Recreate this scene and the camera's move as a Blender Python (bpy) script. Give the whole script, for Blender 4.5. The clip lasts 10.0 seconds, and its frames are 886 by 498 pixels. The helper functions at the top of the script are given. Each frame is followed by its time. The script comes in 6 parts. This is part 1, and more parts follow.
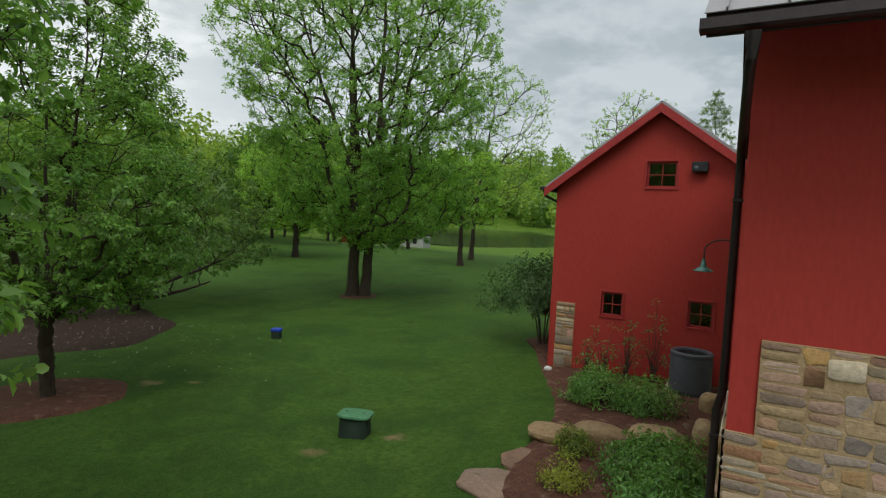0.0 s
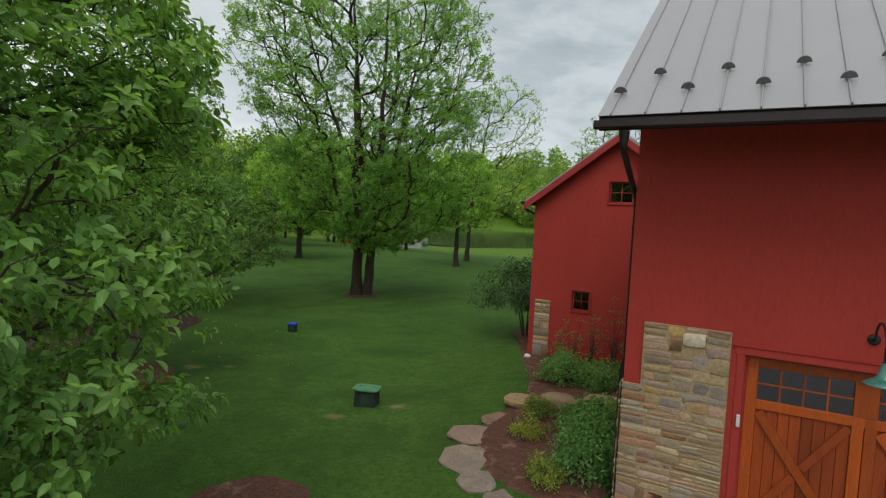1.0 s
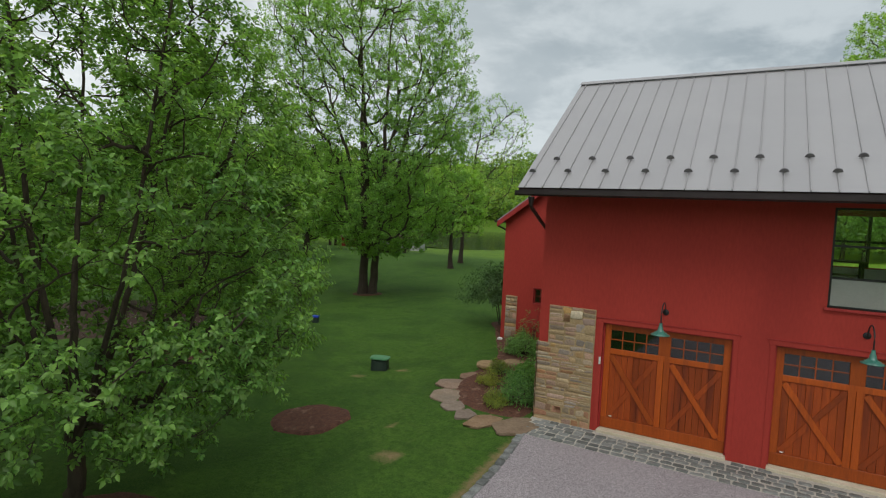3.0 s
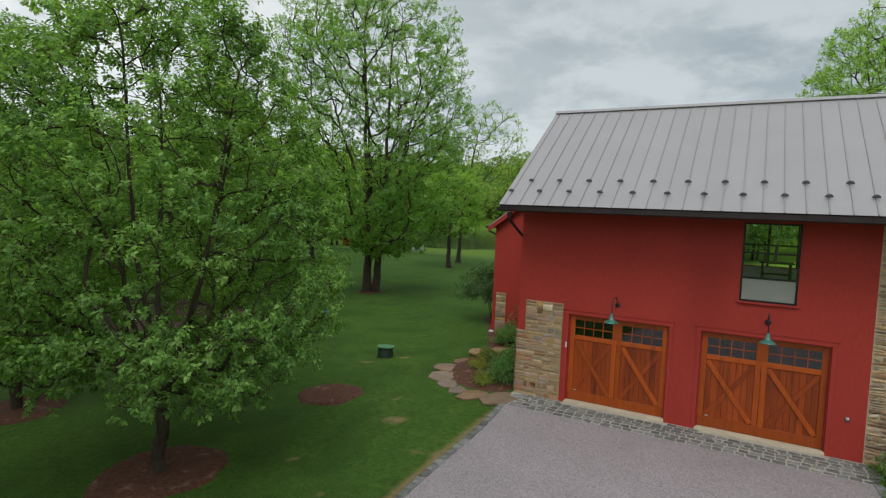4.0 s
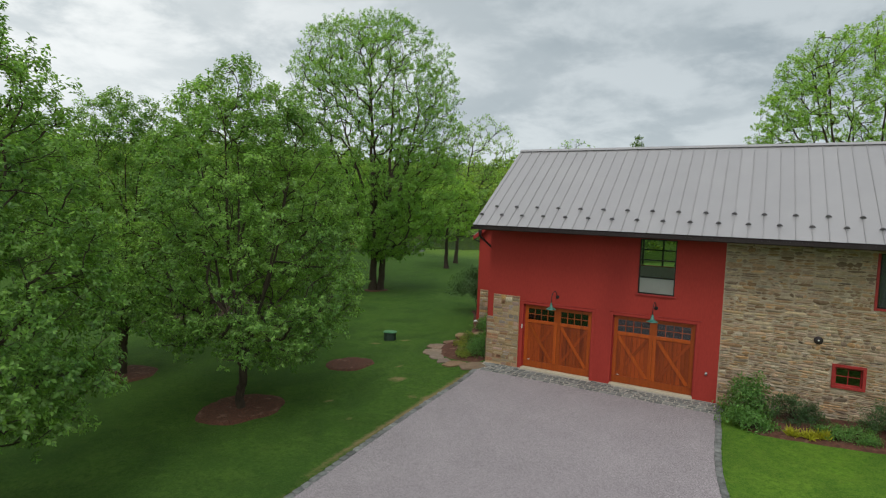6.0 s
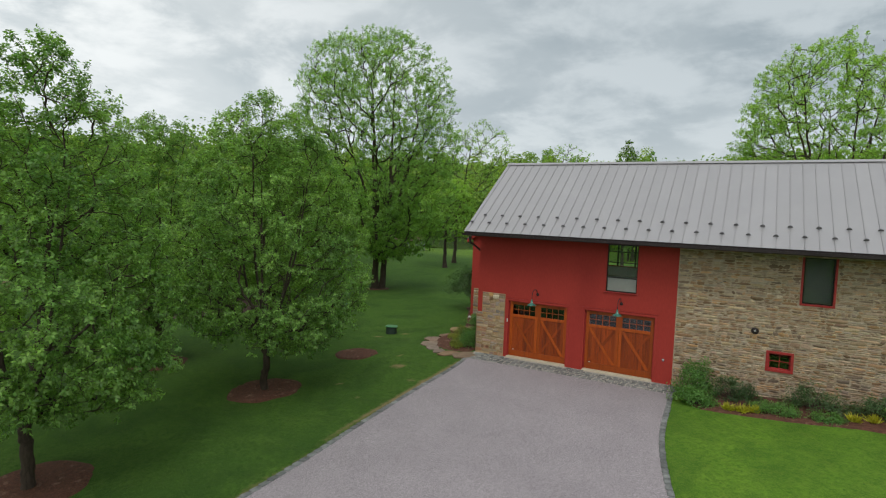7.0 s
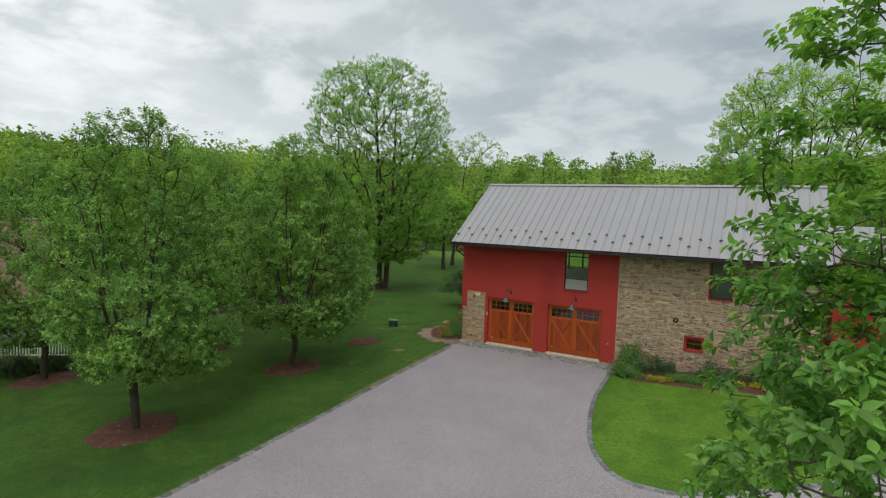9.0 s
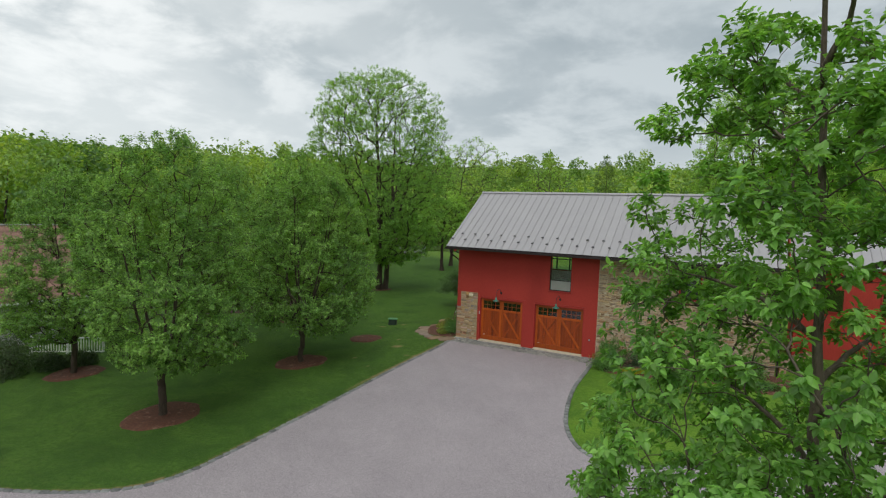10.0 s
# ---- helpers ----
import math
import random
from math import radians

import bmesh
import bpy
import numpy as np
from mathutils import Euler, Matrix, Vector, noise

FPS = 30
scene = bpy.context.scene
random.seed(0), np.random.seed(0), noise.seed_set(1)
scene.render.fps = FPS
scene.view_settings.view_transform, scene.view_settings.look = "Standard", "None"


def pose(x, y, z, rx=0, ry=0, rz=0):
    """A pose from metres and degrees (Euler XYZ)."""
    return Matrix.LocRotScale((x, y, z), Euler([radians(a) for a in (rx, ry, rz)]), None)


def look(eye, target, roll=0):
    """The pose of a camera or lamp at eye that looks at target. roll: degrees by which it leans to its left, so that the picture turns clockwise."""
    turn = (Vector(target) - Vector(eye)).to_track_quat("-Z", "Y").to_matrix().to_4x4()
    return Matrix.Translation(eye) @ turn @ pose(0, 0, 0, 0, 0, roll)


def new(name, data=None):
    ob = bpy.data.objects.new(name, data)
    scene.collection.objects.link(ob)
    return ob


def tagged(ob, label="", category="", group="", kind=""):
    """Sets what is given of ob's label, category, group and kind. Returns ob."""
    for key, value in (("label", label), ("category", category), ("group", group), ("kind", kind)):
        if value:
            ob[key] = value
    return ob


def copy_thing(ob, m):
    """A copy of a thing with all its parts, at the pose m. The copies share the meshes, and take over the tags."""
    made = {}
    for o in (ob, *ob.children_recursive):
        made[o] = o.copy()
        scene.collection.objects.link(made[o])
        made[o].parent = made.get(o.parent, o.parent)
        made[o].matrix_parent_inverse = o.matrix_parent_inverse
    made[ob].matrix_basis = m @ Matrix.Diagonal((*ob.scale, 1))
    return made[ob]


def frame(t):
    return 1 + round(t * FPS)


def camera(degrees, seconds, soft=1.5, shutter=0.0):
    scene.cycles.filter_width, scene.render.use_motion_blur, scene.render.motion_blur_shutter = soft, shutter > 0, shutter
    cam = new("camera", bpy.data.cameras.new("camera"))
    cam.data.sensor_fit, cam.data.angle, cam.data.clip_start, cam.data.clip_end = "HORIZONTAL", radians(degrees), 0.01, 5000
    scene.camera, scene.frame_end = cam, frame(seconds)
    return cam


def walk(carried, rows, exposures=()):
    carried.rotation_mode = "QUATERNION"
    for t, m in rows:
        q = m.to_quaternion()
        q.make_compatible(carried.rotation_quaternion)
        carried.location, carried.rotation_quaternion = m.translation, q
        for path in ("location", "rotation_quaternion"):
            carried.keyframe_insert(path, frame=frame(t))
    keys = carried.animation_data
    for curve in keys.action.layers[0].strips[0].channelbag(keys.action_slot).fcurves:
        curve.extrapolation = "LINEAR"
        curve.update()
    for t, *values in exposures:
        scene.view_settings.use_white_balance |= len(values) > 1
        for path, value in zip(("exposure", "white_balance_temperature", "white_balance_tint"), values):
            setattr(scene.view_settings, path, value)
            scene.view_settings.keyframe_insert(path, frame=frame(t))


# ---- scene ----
cam = camera(77.5, 10.0, soft=1.2)
SKY_GAIN, SUN_POWER = 0.99, 1.05
PATH = [
    (0, (-0.1, -6.179, 4.015), (-1.088, -4.444, 3.892), 2.7),
    (0.5, (0.629, -7.363, 4.193), (-0.354, -5.626, 4.07), 2.7),
    (1, (1.326, -8.552, 4.372), (0.346, -6.812, 4.249), 2.8),
    (1.5, (2.043, -9.737, 4.549), (1.065, -7.997, 4.426), 2.8),
    (2, (2.765, -10.888, 4.693), (1.789, -9.147, 4.572), 2.7),
    (2.5, (3.505, -12.084, 4.829), (2.53, -10.341, 4.712), 2.7),
    (3.8, (5.534, -15.394, 5.364), (4.565, -13.65, 5.239), 2.5),
    (4, (5.841, -15.923, 5.416), (4.871, -14.178, 5.292), 2.5),
    (4.5, (6.621, -17.192, 5.595), (5.653, -15.446, 5.471), 2.4),
    (5, (7.475, -18.481, 5.761), (6.505, -16.736, 5.637), 2.5),
    (5.5, (8.366, -19.727, 5.938), (7.392, -17.985, 5.814), 2.4),
    (7, (10.997, -23.593, 6.606), (10.019, -21.854, 6.474), 2.2),
    (7.5, (11.881, -24.883, 6.77), (10.9, -23.145, 6.639), 2.1),
    (8, (12.713, -26.116, 6.948), (11.731, -24.378, 6.819), 2.1),
    (8.5, (13.557, -27.298, 7.145), (12.573, -25.562, 7.016), 2.1),
    (9, (14.423, -28.429, 7.338), (13.436, -26.695, 7.21), 2.1),
    (9.5, (15.218, -29.444, 7.553), (14.228, -27.711, 7.425), 2.0),
    (10, (15.944, -30.47, 7.764), (14.955, -28.737, 7.635), 2.0),
]
walk(cam, [(t, look(eye, target, roll)) for t, eye, target, roll in PATH])

# ---- sky and light ----
SUN_EL, SUN_ROT = 56.0, 150.0
world = bpy.data.worlds.new("overcast_sky")
scene.world = world
world.use_nodes = True
wn, wl = world.node_tree.nodes, world.node_tree.links
wn.clear()
w_out = wn.new("ShaderNodeOutputWorld")
w_bg = wn.new("ShaderNodeBackground")
w_sky = wn.new("ShaderNodeTexSky")
w_sky.sky_type, w_sky.sun_disc = "NISHITA", False
w_sky.sun_elevation, w_sky.sun_rotation = radians(SUN_EL), radians(SUN_ROT)
w_tc = wn.new("ShaderNodeTexCoord")
w_sep = wn.new("ShaderNodeSeparateXYZ")
wl.new(w_tc.outputs["Generated"], w_sep.inputs[0])
w_h = wn.new("ShaderNodeMath"); w_h.operation = "MAXIMUM"; w_h.inputs[1].default_value = 0.0
wl.new(w_sep.outputs["Z"], w_h.inputs[0])
w_add = wn.new("ShaderNodeMath"); w_add.operation = "ADD"; w_add.inputs[1].default_value = 0.30
wl.new(w_h.outputs[0], w_add.inputs[0])
w_div = wn.new("ShaderNodeVectorMath"); w_div.operation = "DIVIDE"
w_cmb = wn.new("ShaderNodeCombineXYZ")
wl.new(w_add.outputs[0], w_cmb.inputs[0]); wl.new(w_add.outputs[0], w_cmb.inputs[1]); w_cmb.inputs[2].default_value = 1.0
wl.new(w_tc.outputs["Generated"], w_div.inputs[0]); wl.new(w_cmb.outputs[0], w_div.inputs[1])


def sky_noise(scale, detail, rough, warp, low, high, offset):
    m = wn.new("ShaderNodeMapping"); m.inputs["Location"].default_value = offset
    wl.new(w_div.outputs[0], m.inputs[0])
    n = wn.new("ShaderNodeTexNoise")
    n.inputs["Scale"].default_value, n.inputs["Detail"].default_value = scale, detail
    n.inputs["Roughness"].default_value, n.inputs["Distortion"].default_value = rough, warp
    wl.new(m.outputs[0], n.inputs["Vector"])
    r = wn.new("ShaderNodeMapRange"); r.interpolation_type = "SMOOTHSTEP"
    r.inputs["From Min"].default_value, r.inputs["From Max"].default_value = low, high
    wl.new(n.outputs["Fac"], r.inputs[0])
    return r.outputs[0]


def sky_mix(fac, a, b):
    m = wn.new("ShaderNodeMix"); m.data_type = "RGBA"
    wl.new(fac, m.inputs[0])
    for sock, v in ((m.inputs[6], a), (m.inputs[7], b)):
        if isinstance(v, tuple):
            sock.default_value = (*v, 1)
        else:
            wl.new(v, sock)
    return m.outputs[2]


big_cloud = sky_noise(1.1, 5, 0.55, 0.2, 0.36, 0.66, (3.1, 1.7, 0.4))
small_cloud = sky_noise(3.1, 6, 0.58, 0.2, 0.40, 0.63, (7.3, 2.2, 1.1))
cloud_col = sky_mix(big_cloud, (0.47, 0.53, 0.565), (0.68, 0.725, 0.745))
cloud_col = sky_mix(small_cloud, cloud_col, (0.89, 0.92, 0.93))
w_dot = wn.new("ShaderNodeVectorMath"); w_dot.operation = "DOT_PRODUCT"; w_dot.inputs[1].default_value = (-0.75, -0.75, -0.50)
wl.new(w_tc.outputs["Generated"], w_dot.inputs[0])
w_side = wn.new("ShaderNodeMapRange"); w_side.interpolation_type = "SMOOTHSTEP"
w_side.inputs["From Min"].default_value, w_side.inputs["From Max"].default_value = -0.80, 0.65
wl.new(w_dot.outputs["Value"], w_side.inputs[0])
w_tone = wn.new("ShaderNodeMix"); w_tone.data_type = "RGBA"; w_tone.blend_type = "MULTIPLY"; w_tone.inputs[0].default_value = 1.0
wl.new(cloud_col, w_tone.inputs[6]); wl.new(sky_mix(w_side.outputs[0], (0.67, 0.715, 0.735), (1.30, 1.28, 1.24)), w_tone.inputs[7])
cloud_col = w_tone.outputs[2]
w_hz = wn.new("ShaderNodeMapRange"); w_hz.interpolation_type = "SMOOTHSTEP"
w_hz.inputs["From Min"].default_value, w_hz.inputs["From Max"].default_value = 0.34, 0.0
wl.new(w_h.outputs[0], w_hz.inputs[0])
w_hs = wn.new("ShaderNodeMath"); w_hs.operation = "MULTIPLY"; w_hs.inputs[1].default_value = 0.6
wl.new(w_hz.outputs[0], w_hs.inputs[0])
cloud_col = sky_mix(w_hs.outputs[0], cloud_col, (0.735, 0.79, 0.81))
w_zen = wn.new("ShaderNodeMapRange"); w_zen.interpolation_type = "SMOOTHSTEP"
w_zen.inputs["From Min"].default_value, w_zen.inputs["From Max"].default_value = 0.42, 1.0
wl.new(w_h.outputs[0], w_zen.inputs[0])
w_top = wn.new("ShaderNodeMix"); w_top.data_type = "RGBA"; w_top.blend_type = "MULTIPLY"; w_top.inputs[0].default_value = 1.0
wl.new(cloud_col, w_top.inputs[6]); wl.new(sky_mix(w_zen.outputs[0], (1.0, 1.0, 1.0), (1.75, 1.73, 1.70)), w_top.inputs[7])
cloud_col = w_top.outputs[2]
w_scale = wn.new("ShaderNodeMix"); w_scale.data_type = "RGBA"; w_scale.blend_type = "MULTIPLY"; w_scale.inputs[0].default_value = 1.0
wl.new(w_sky.outputs[0], w_scale.inputs[6]); w_scale.inputs[7].default_value = (0.10, 0.10, 0.10, 1)
w_fin = wn.new("ShaderNodeMix"); w_fin.data_type = "RGBA"; w_fin.inputs[0].default_value = 0.92
wl.new(w_scale.outputs[2], w_fin.inputs[6]); wl.new(cloud_col, w_fin.inputs[7])
wl.new(w_fin.outputs[2], w_bg.inputs[0])
w_bg.inputs[1].default_value = SKY_GAIN
wl.new(w_bg.outputs[0], w_out.inputs[0])

sun = new("sun", bpy.data.lights.new("sun", "SUN"))
sun.data.energy, sun.data.angle, sun.data.color = SUN_POWER, radians(24), (1.0, 0.96, 0.9)
sd = Vector((math.sin(radians(SUN_ROT)) * math.cos(radians(SUN_EL)), math.cos(radians(SUN_ROT)) * math.cos(radians(SUN_EL)), math.sin(radians(SUN_EL))))
sun.matrix_world = look(sd * 60, (0, 0, 0))


# ---- materials ----
def links_of(m):
    m.use_nodes = True
    t = m.node_tree
    t.nodes.clear()
    return t.nodes, t.links


def surface(name, c1, c2, scale=3.0, rough=0.8, bump=0.2, fine=40.0, stretch=(1, 1, 1), vary=0.0, by="object", metal=0.0, spec=0.3, c3=None, spot=0.62, world=True, coat=0.0, hue=0.0, grain=0.2, sat=(0.6, 1.15), palette=()):
    """Two-scale noise colour, fine grain relief, optional change from piece to piece."""
    m = bpy.data.materials.new(name)
    n, l = links_of(m)
    out, b = n.new("ShaderNodeOutputMaterial"), n.new("ShaderNodeBsdfPrincipled")
    l.new(b.outputs[0], out.inputs[0])
    tc, mp = n.new("ShaderNodeTexCoord"), n.new("ShaderNodeMapping")
    if world:
        g = n.new("ShaderNodeNewGeometry"); l.new(g.outputs["Position"], mp.inputs[0])
    else:
        l.new(tc.outputs["Object"], mp.inputs[0])
    mp.inputs["Scale"].default_value = stretch
    a = n.new("ShaderNodeTexNoise"); a.inputs["Scale"].default_value, a.inputs["Detail"].default_value, a.inputs["Roughness"].default_value = scale, 6, 0.6
    f = n.new("ShaderNodeTexNoise"); f.inputs["Scale"].default_value, f.inputs["Detail"].default_value, f.inputs["Roughness"].default_value = fine, 5, 0.65
    l.new(mp.outputs[0], a.inputs["Vector"]); l.new(mp.outputs[0], f.inputs["Vector"])
    r = n.new("ShaderNodeMapRange"); r.inputs["From Min"].default_value, r.inputs["From Max"].default_value = 0.32, 0.68
    l.new(a.outputs["Fac"], r.inputs[0])
    mx = n.new("ShaderNodeMix"); mx.data_type = "RGBA"; mx.inputs[6].default_value, mx.inputs[7].default_value = (*c1, 1), (*c2, 1)
    l.new(r.outputs[0], mx.inputs[0])
    col = mx.outputs[2]
    if c3:
        s = n.new("ShaderNodeTexNoise"); s.inputs["Scale"].default_value, s.inputs["Detail"].default_value = scale * 0.37, 4
        l.new(mp.outputs[0], s.inputs["Vector"])
        sr = n.new("ShaderNodeMapRange"); sr.inputs["From Min"].default_value, sr.inputs["From Max"].default_value = spot, spot + 0.12
        l.new(s.outputs["Fac"], sr.inputs[0])
        m3 = n.new("ShaderNodeMix"); m3.data_type = "RGBA"; m3.inputs[7].default_value = (*c3, 1)
        l.new(sr.outputs[0], m3.inputs[0]); l.new(col, m3.inputs[6]); col = m3.outputs[2]
    if palette:
        o = n.new("ShaderNodeObjectInfo") if by == "object" else n.new("ShaderNodeNewGeometry")
        pick = n.new("ShaderNodeTexWhiteNoise"); pick.noise_dimensions = "1D"
        l.new(o.outputs["Random"] if by == "object" else o.outputs["Random Per Island"], pick.inputs["W"])
        ramp = n.new("ShaderNodeValToRGB"); ramp.color_ramp.interpolation = "CONSTANT"
        el = ramp.color_ramp.elements
        for i, c in enumerate(palette):
            e = el[i] if i < 2 else el.new(i / len(palette))
            e.position, e.color = i / len(palette), (*c, 1)
        l.new(pick.outputs["Value"], ramp.inputs[0])
        pm = n.new("ShaderNodeMix"); pm.data_type = "RGBA"; pm.inputs[0].default_value = 0.68
        l.new(col, pm.inputs[6]); l.new(ramp.outputs[0], pm.inputs[7]); col = pm.outputs[2]
    hs = n.new("ShaderNodeHueSaturation"); l.new(col, hs.inputs["Color"])
    v = n.new("ShaderNodeMapRange"); v.inputs["To Min"].default_value, v.inputs["To Max"].default_value = 1 - grain, 1 + grain
    v.inputs["From Min"].default_value, v.inputs["From Max"].default_value = 0.3, 0.7
    l.new(f.outputs["Fac"], v.inputs[0])
    val = v.outputs[0]
    if vary:
        o = n.new("ShaderNodeObjectInfo") if by == "object" else n.new("ShaderNodeNewGeometry")
        rnd = o.outputs["Random"] if by == "object" else o.outputs["Random Per Island"]
        w = n.new("ShaderNodeMapRange"); w.inputs["To Min"].default_value, w.inputs["To Max"].default_value = 1 - vary, 1 + vary
        l.new(rnd, w.inputs[0])
        k = n.new("ShaderNodeMath"); k.operation = "MULTIPLY"; l.new(w.outputs[0], k.inputs[0]); l.new(val, k.inputs[1]); val = k.outputs[0]
        if hue:
            wn_ = n.new("ShaderNodeTexWhiteNoise"); wn_.noise_dimensions = "1D"; l.new(rnd, wn_.inputs["W"])
            hr = n.new("ShaderNodeMapRange"); hr.inputs["To Min"].default_value, hr.inputs["To Max"].default_value = 0.5 - hue, 0.5 + hue
            l.new(wn_.outputs["Value"], hr.inputs[0]); l.new(hr.outputs[0], hs.inputs["Hue"])
            sr2 = n.new("ShaderNodeMapRange"); sr2.inputs["To Min"].default_value, sr2.inputs["To Max"].default_value = sat
            wn2 = n.new("ShaderNodeTexWhiteNoise"); wn2.noise_dimensions = "1D"
            k2 = n.new("ShaderNodeMath"); k2.operation = "ADD"; k2.inputs[1].default_value = 3.7; l.new(rnd, k2.inputs[0]); l.new(k2.outputs[0], wn2.inputs["W"])
            l.new(wn2.outputs["Value"], sr2.inputs[0]); l.new(sr2.outputs[0], hs.inputs["Saturation"])
    l.new(val, hs.inputs["Value"])
    l.new(hs.outputs[0], b.inputs["Base Color"])
    rr = n.new("ShaderNodeMapRange"); rr.inputs["To Min"].default_value, rr.inputs["To Max"].default_value = max(0, rough - 0.12), min(1, rough + 0.1)
    l.new(a.outputs["Fac"], rr.inputs[0]); l.new(rr.outputs[0], b.inputs["Roughness"])
    b.inputs["Metallic"].default_value, b.inputs["Specular IOR Level"].default_value = metal, spec
    b.inputs["Coat Weight"].default_value = coat
    if bump:
        bp = n.new("ShaderNodeBump"); bp.inputs["Strength"].default_value, bp.inputs["Distance"].default_value = bump, 0.02
        l.new(f.outputs["Fac"], bp.inputs["Height"]); l.new(bp.outputs[0], b.inputs["Normal"])
    return m


def leaf_material(name, c1, c2, through_c, vary=0.3, tint=False, rough=0.42, share=0.38):
    """Leaf: diffuse and gloss, with light passing through; each leaf a little different."""
    m = bpy.data.materials.new(name)
    n, l = links_of(m)
    out, b, tr, mixs = n.new("ShaderNodeOutputMaterial"), n.new("ShaderNodeBsdfPrincipled"), n.new("ShaderNodeBsdfTranslucent"), n.new("ShaderNodeMixShader")
    g = n.new("ShaderNodeNewGeometry")
    p = n.new("ShaderNodeTexNoise"); p.inputs["Scale"].default_value, p.inputs["Detail"].default_value = 0.45, 3
    l.new(g.outputs["Position"], p.inputs["Vector"])
    k = n.new("ShaderNodeMath"); k.operation = "MULTIPLY_ADD"; k.inputs[1].default_value = 0.55
    l.new(g.outputs["Random Per Island"], k.inputs[0])
    pr = n.new("ShaderNodeMapRange"); pr.inputs["From Min"].default_value, pr.inputs["From Max"].default_value = 0.3, 0.7
    pr.inputs["To Min"].default_value, pr.inputs["To Max"].default_value = -0.1, 0.6
    l.new(p.outputs["Fac"], pr.inputs[0]); l.new(pr.outputs[0], k.inputs[2])
    mx = n.new("ShaderNodeMix"); mx.data_type = "RGBA"; mx.inputs[6].default_value, mx.inputs[7].default_value = (*c1, 1), (*c2, 1)
    l.new(k.outputs[0], mx.inputs[0])
    hs = n.new("ShaderNodeHueSaturation"); l.new(mx.outputs[2], hs.inputs["Color"])
    wr = n.new("ShaderNodeTexWhiteNoise"); wr.noise_dimensions = "1D"; l.new(g.outputs["Random Per Island"], wr.inputs["W"])
    vr = n.new("ShaderNodeMapRange"); vr.inputs["To Min"].default_value, vr.inputs["To Max"].default_value = 1 - vary, 1 + vary
    l.new(wr.outputs["Value"], vr.inputs[0])
    val = vr.outputs[0]
    if tint:
        at = n.new("ShaderNodeAttribute"); at.attribute_name = "tint"
        kk = n.new("ShaderNodeMath"); kk.operation = "MULTIPLY"; l.new(at.outputs["Fac"], kk.inputs[0]); l.new(val, kk.inputs[1]); val = kk.outputs[0]
        h2 = n.new("ShaderNodeMapRange"); h2.inputs["From Min"].default_value, h2.inputs["From Max"].default_value = 0.6, 1.5
        h2.inputs["To Min"].default_value, h2.inputs["To Max"].default_value = 0.525, 0.47
        l.new(at.outputs["Fac"], h2.inputs[0]); l.new(h2.outputs[0], hs.inputs["Hue"])
    l.new(val, hs.inputs["Value"])
    l.new(hs.outputs[0], b.inputs["Base Color"])
    b.inputs["Roughness"].default_value, b.inputs["Specular IOR Level"].default_value = rough, 0.36
    tm = n.new("ShaderNodeMix"); tm.data_type = "RGBA"; tm.blend_type = "MULTIPLY"; tm.inputs[0].default_value = 1.0
    l.new(hs.outputs[0], tm.inputs[6]); tm.inputs[7].default_value = (*through_c, 1)
    l.new(tm.outputs[2], tr.inputs[0])
    mixs.inputs[0].default_value = share
    l.new(b.outputs[0], mixs.inputs[1]); l.new(tr.outputs[0], mixs.inputs[2]); l.new(mixs.outputs[0], out.inputs[0])
    return m


def glass_material(name, tint=(0.9, 0.95, 0.95), ior=1.6):
    m = bpy.data.materials.new(name)
    n, l = links_of(m)
    out, gl, tp, mx, fr = (n.new("ShaderNodeOutputMaterial"), n.new("ShaderNodeBsdfGlossy"), n.new("ShaderNodeBsdfTransparent"), n.new("ShaderNodeMixShader"), n.new("ShaderNodeFresnel"))
    gl.inputs["Roughness"].default_value = 0.02
    tp.inputs[0].default_value = (*tint, 1)
    fr.inputs["IOR"].default_value = ior
    l.new(fr.outputs[0], mx.inputs[0]); l.new(tp.outputs[0], mx.inputs[1]); l.new(gl.outputs[0], mx.inputs[2]); l.new(mx.outputs[0], out.inputs[0])
    return m


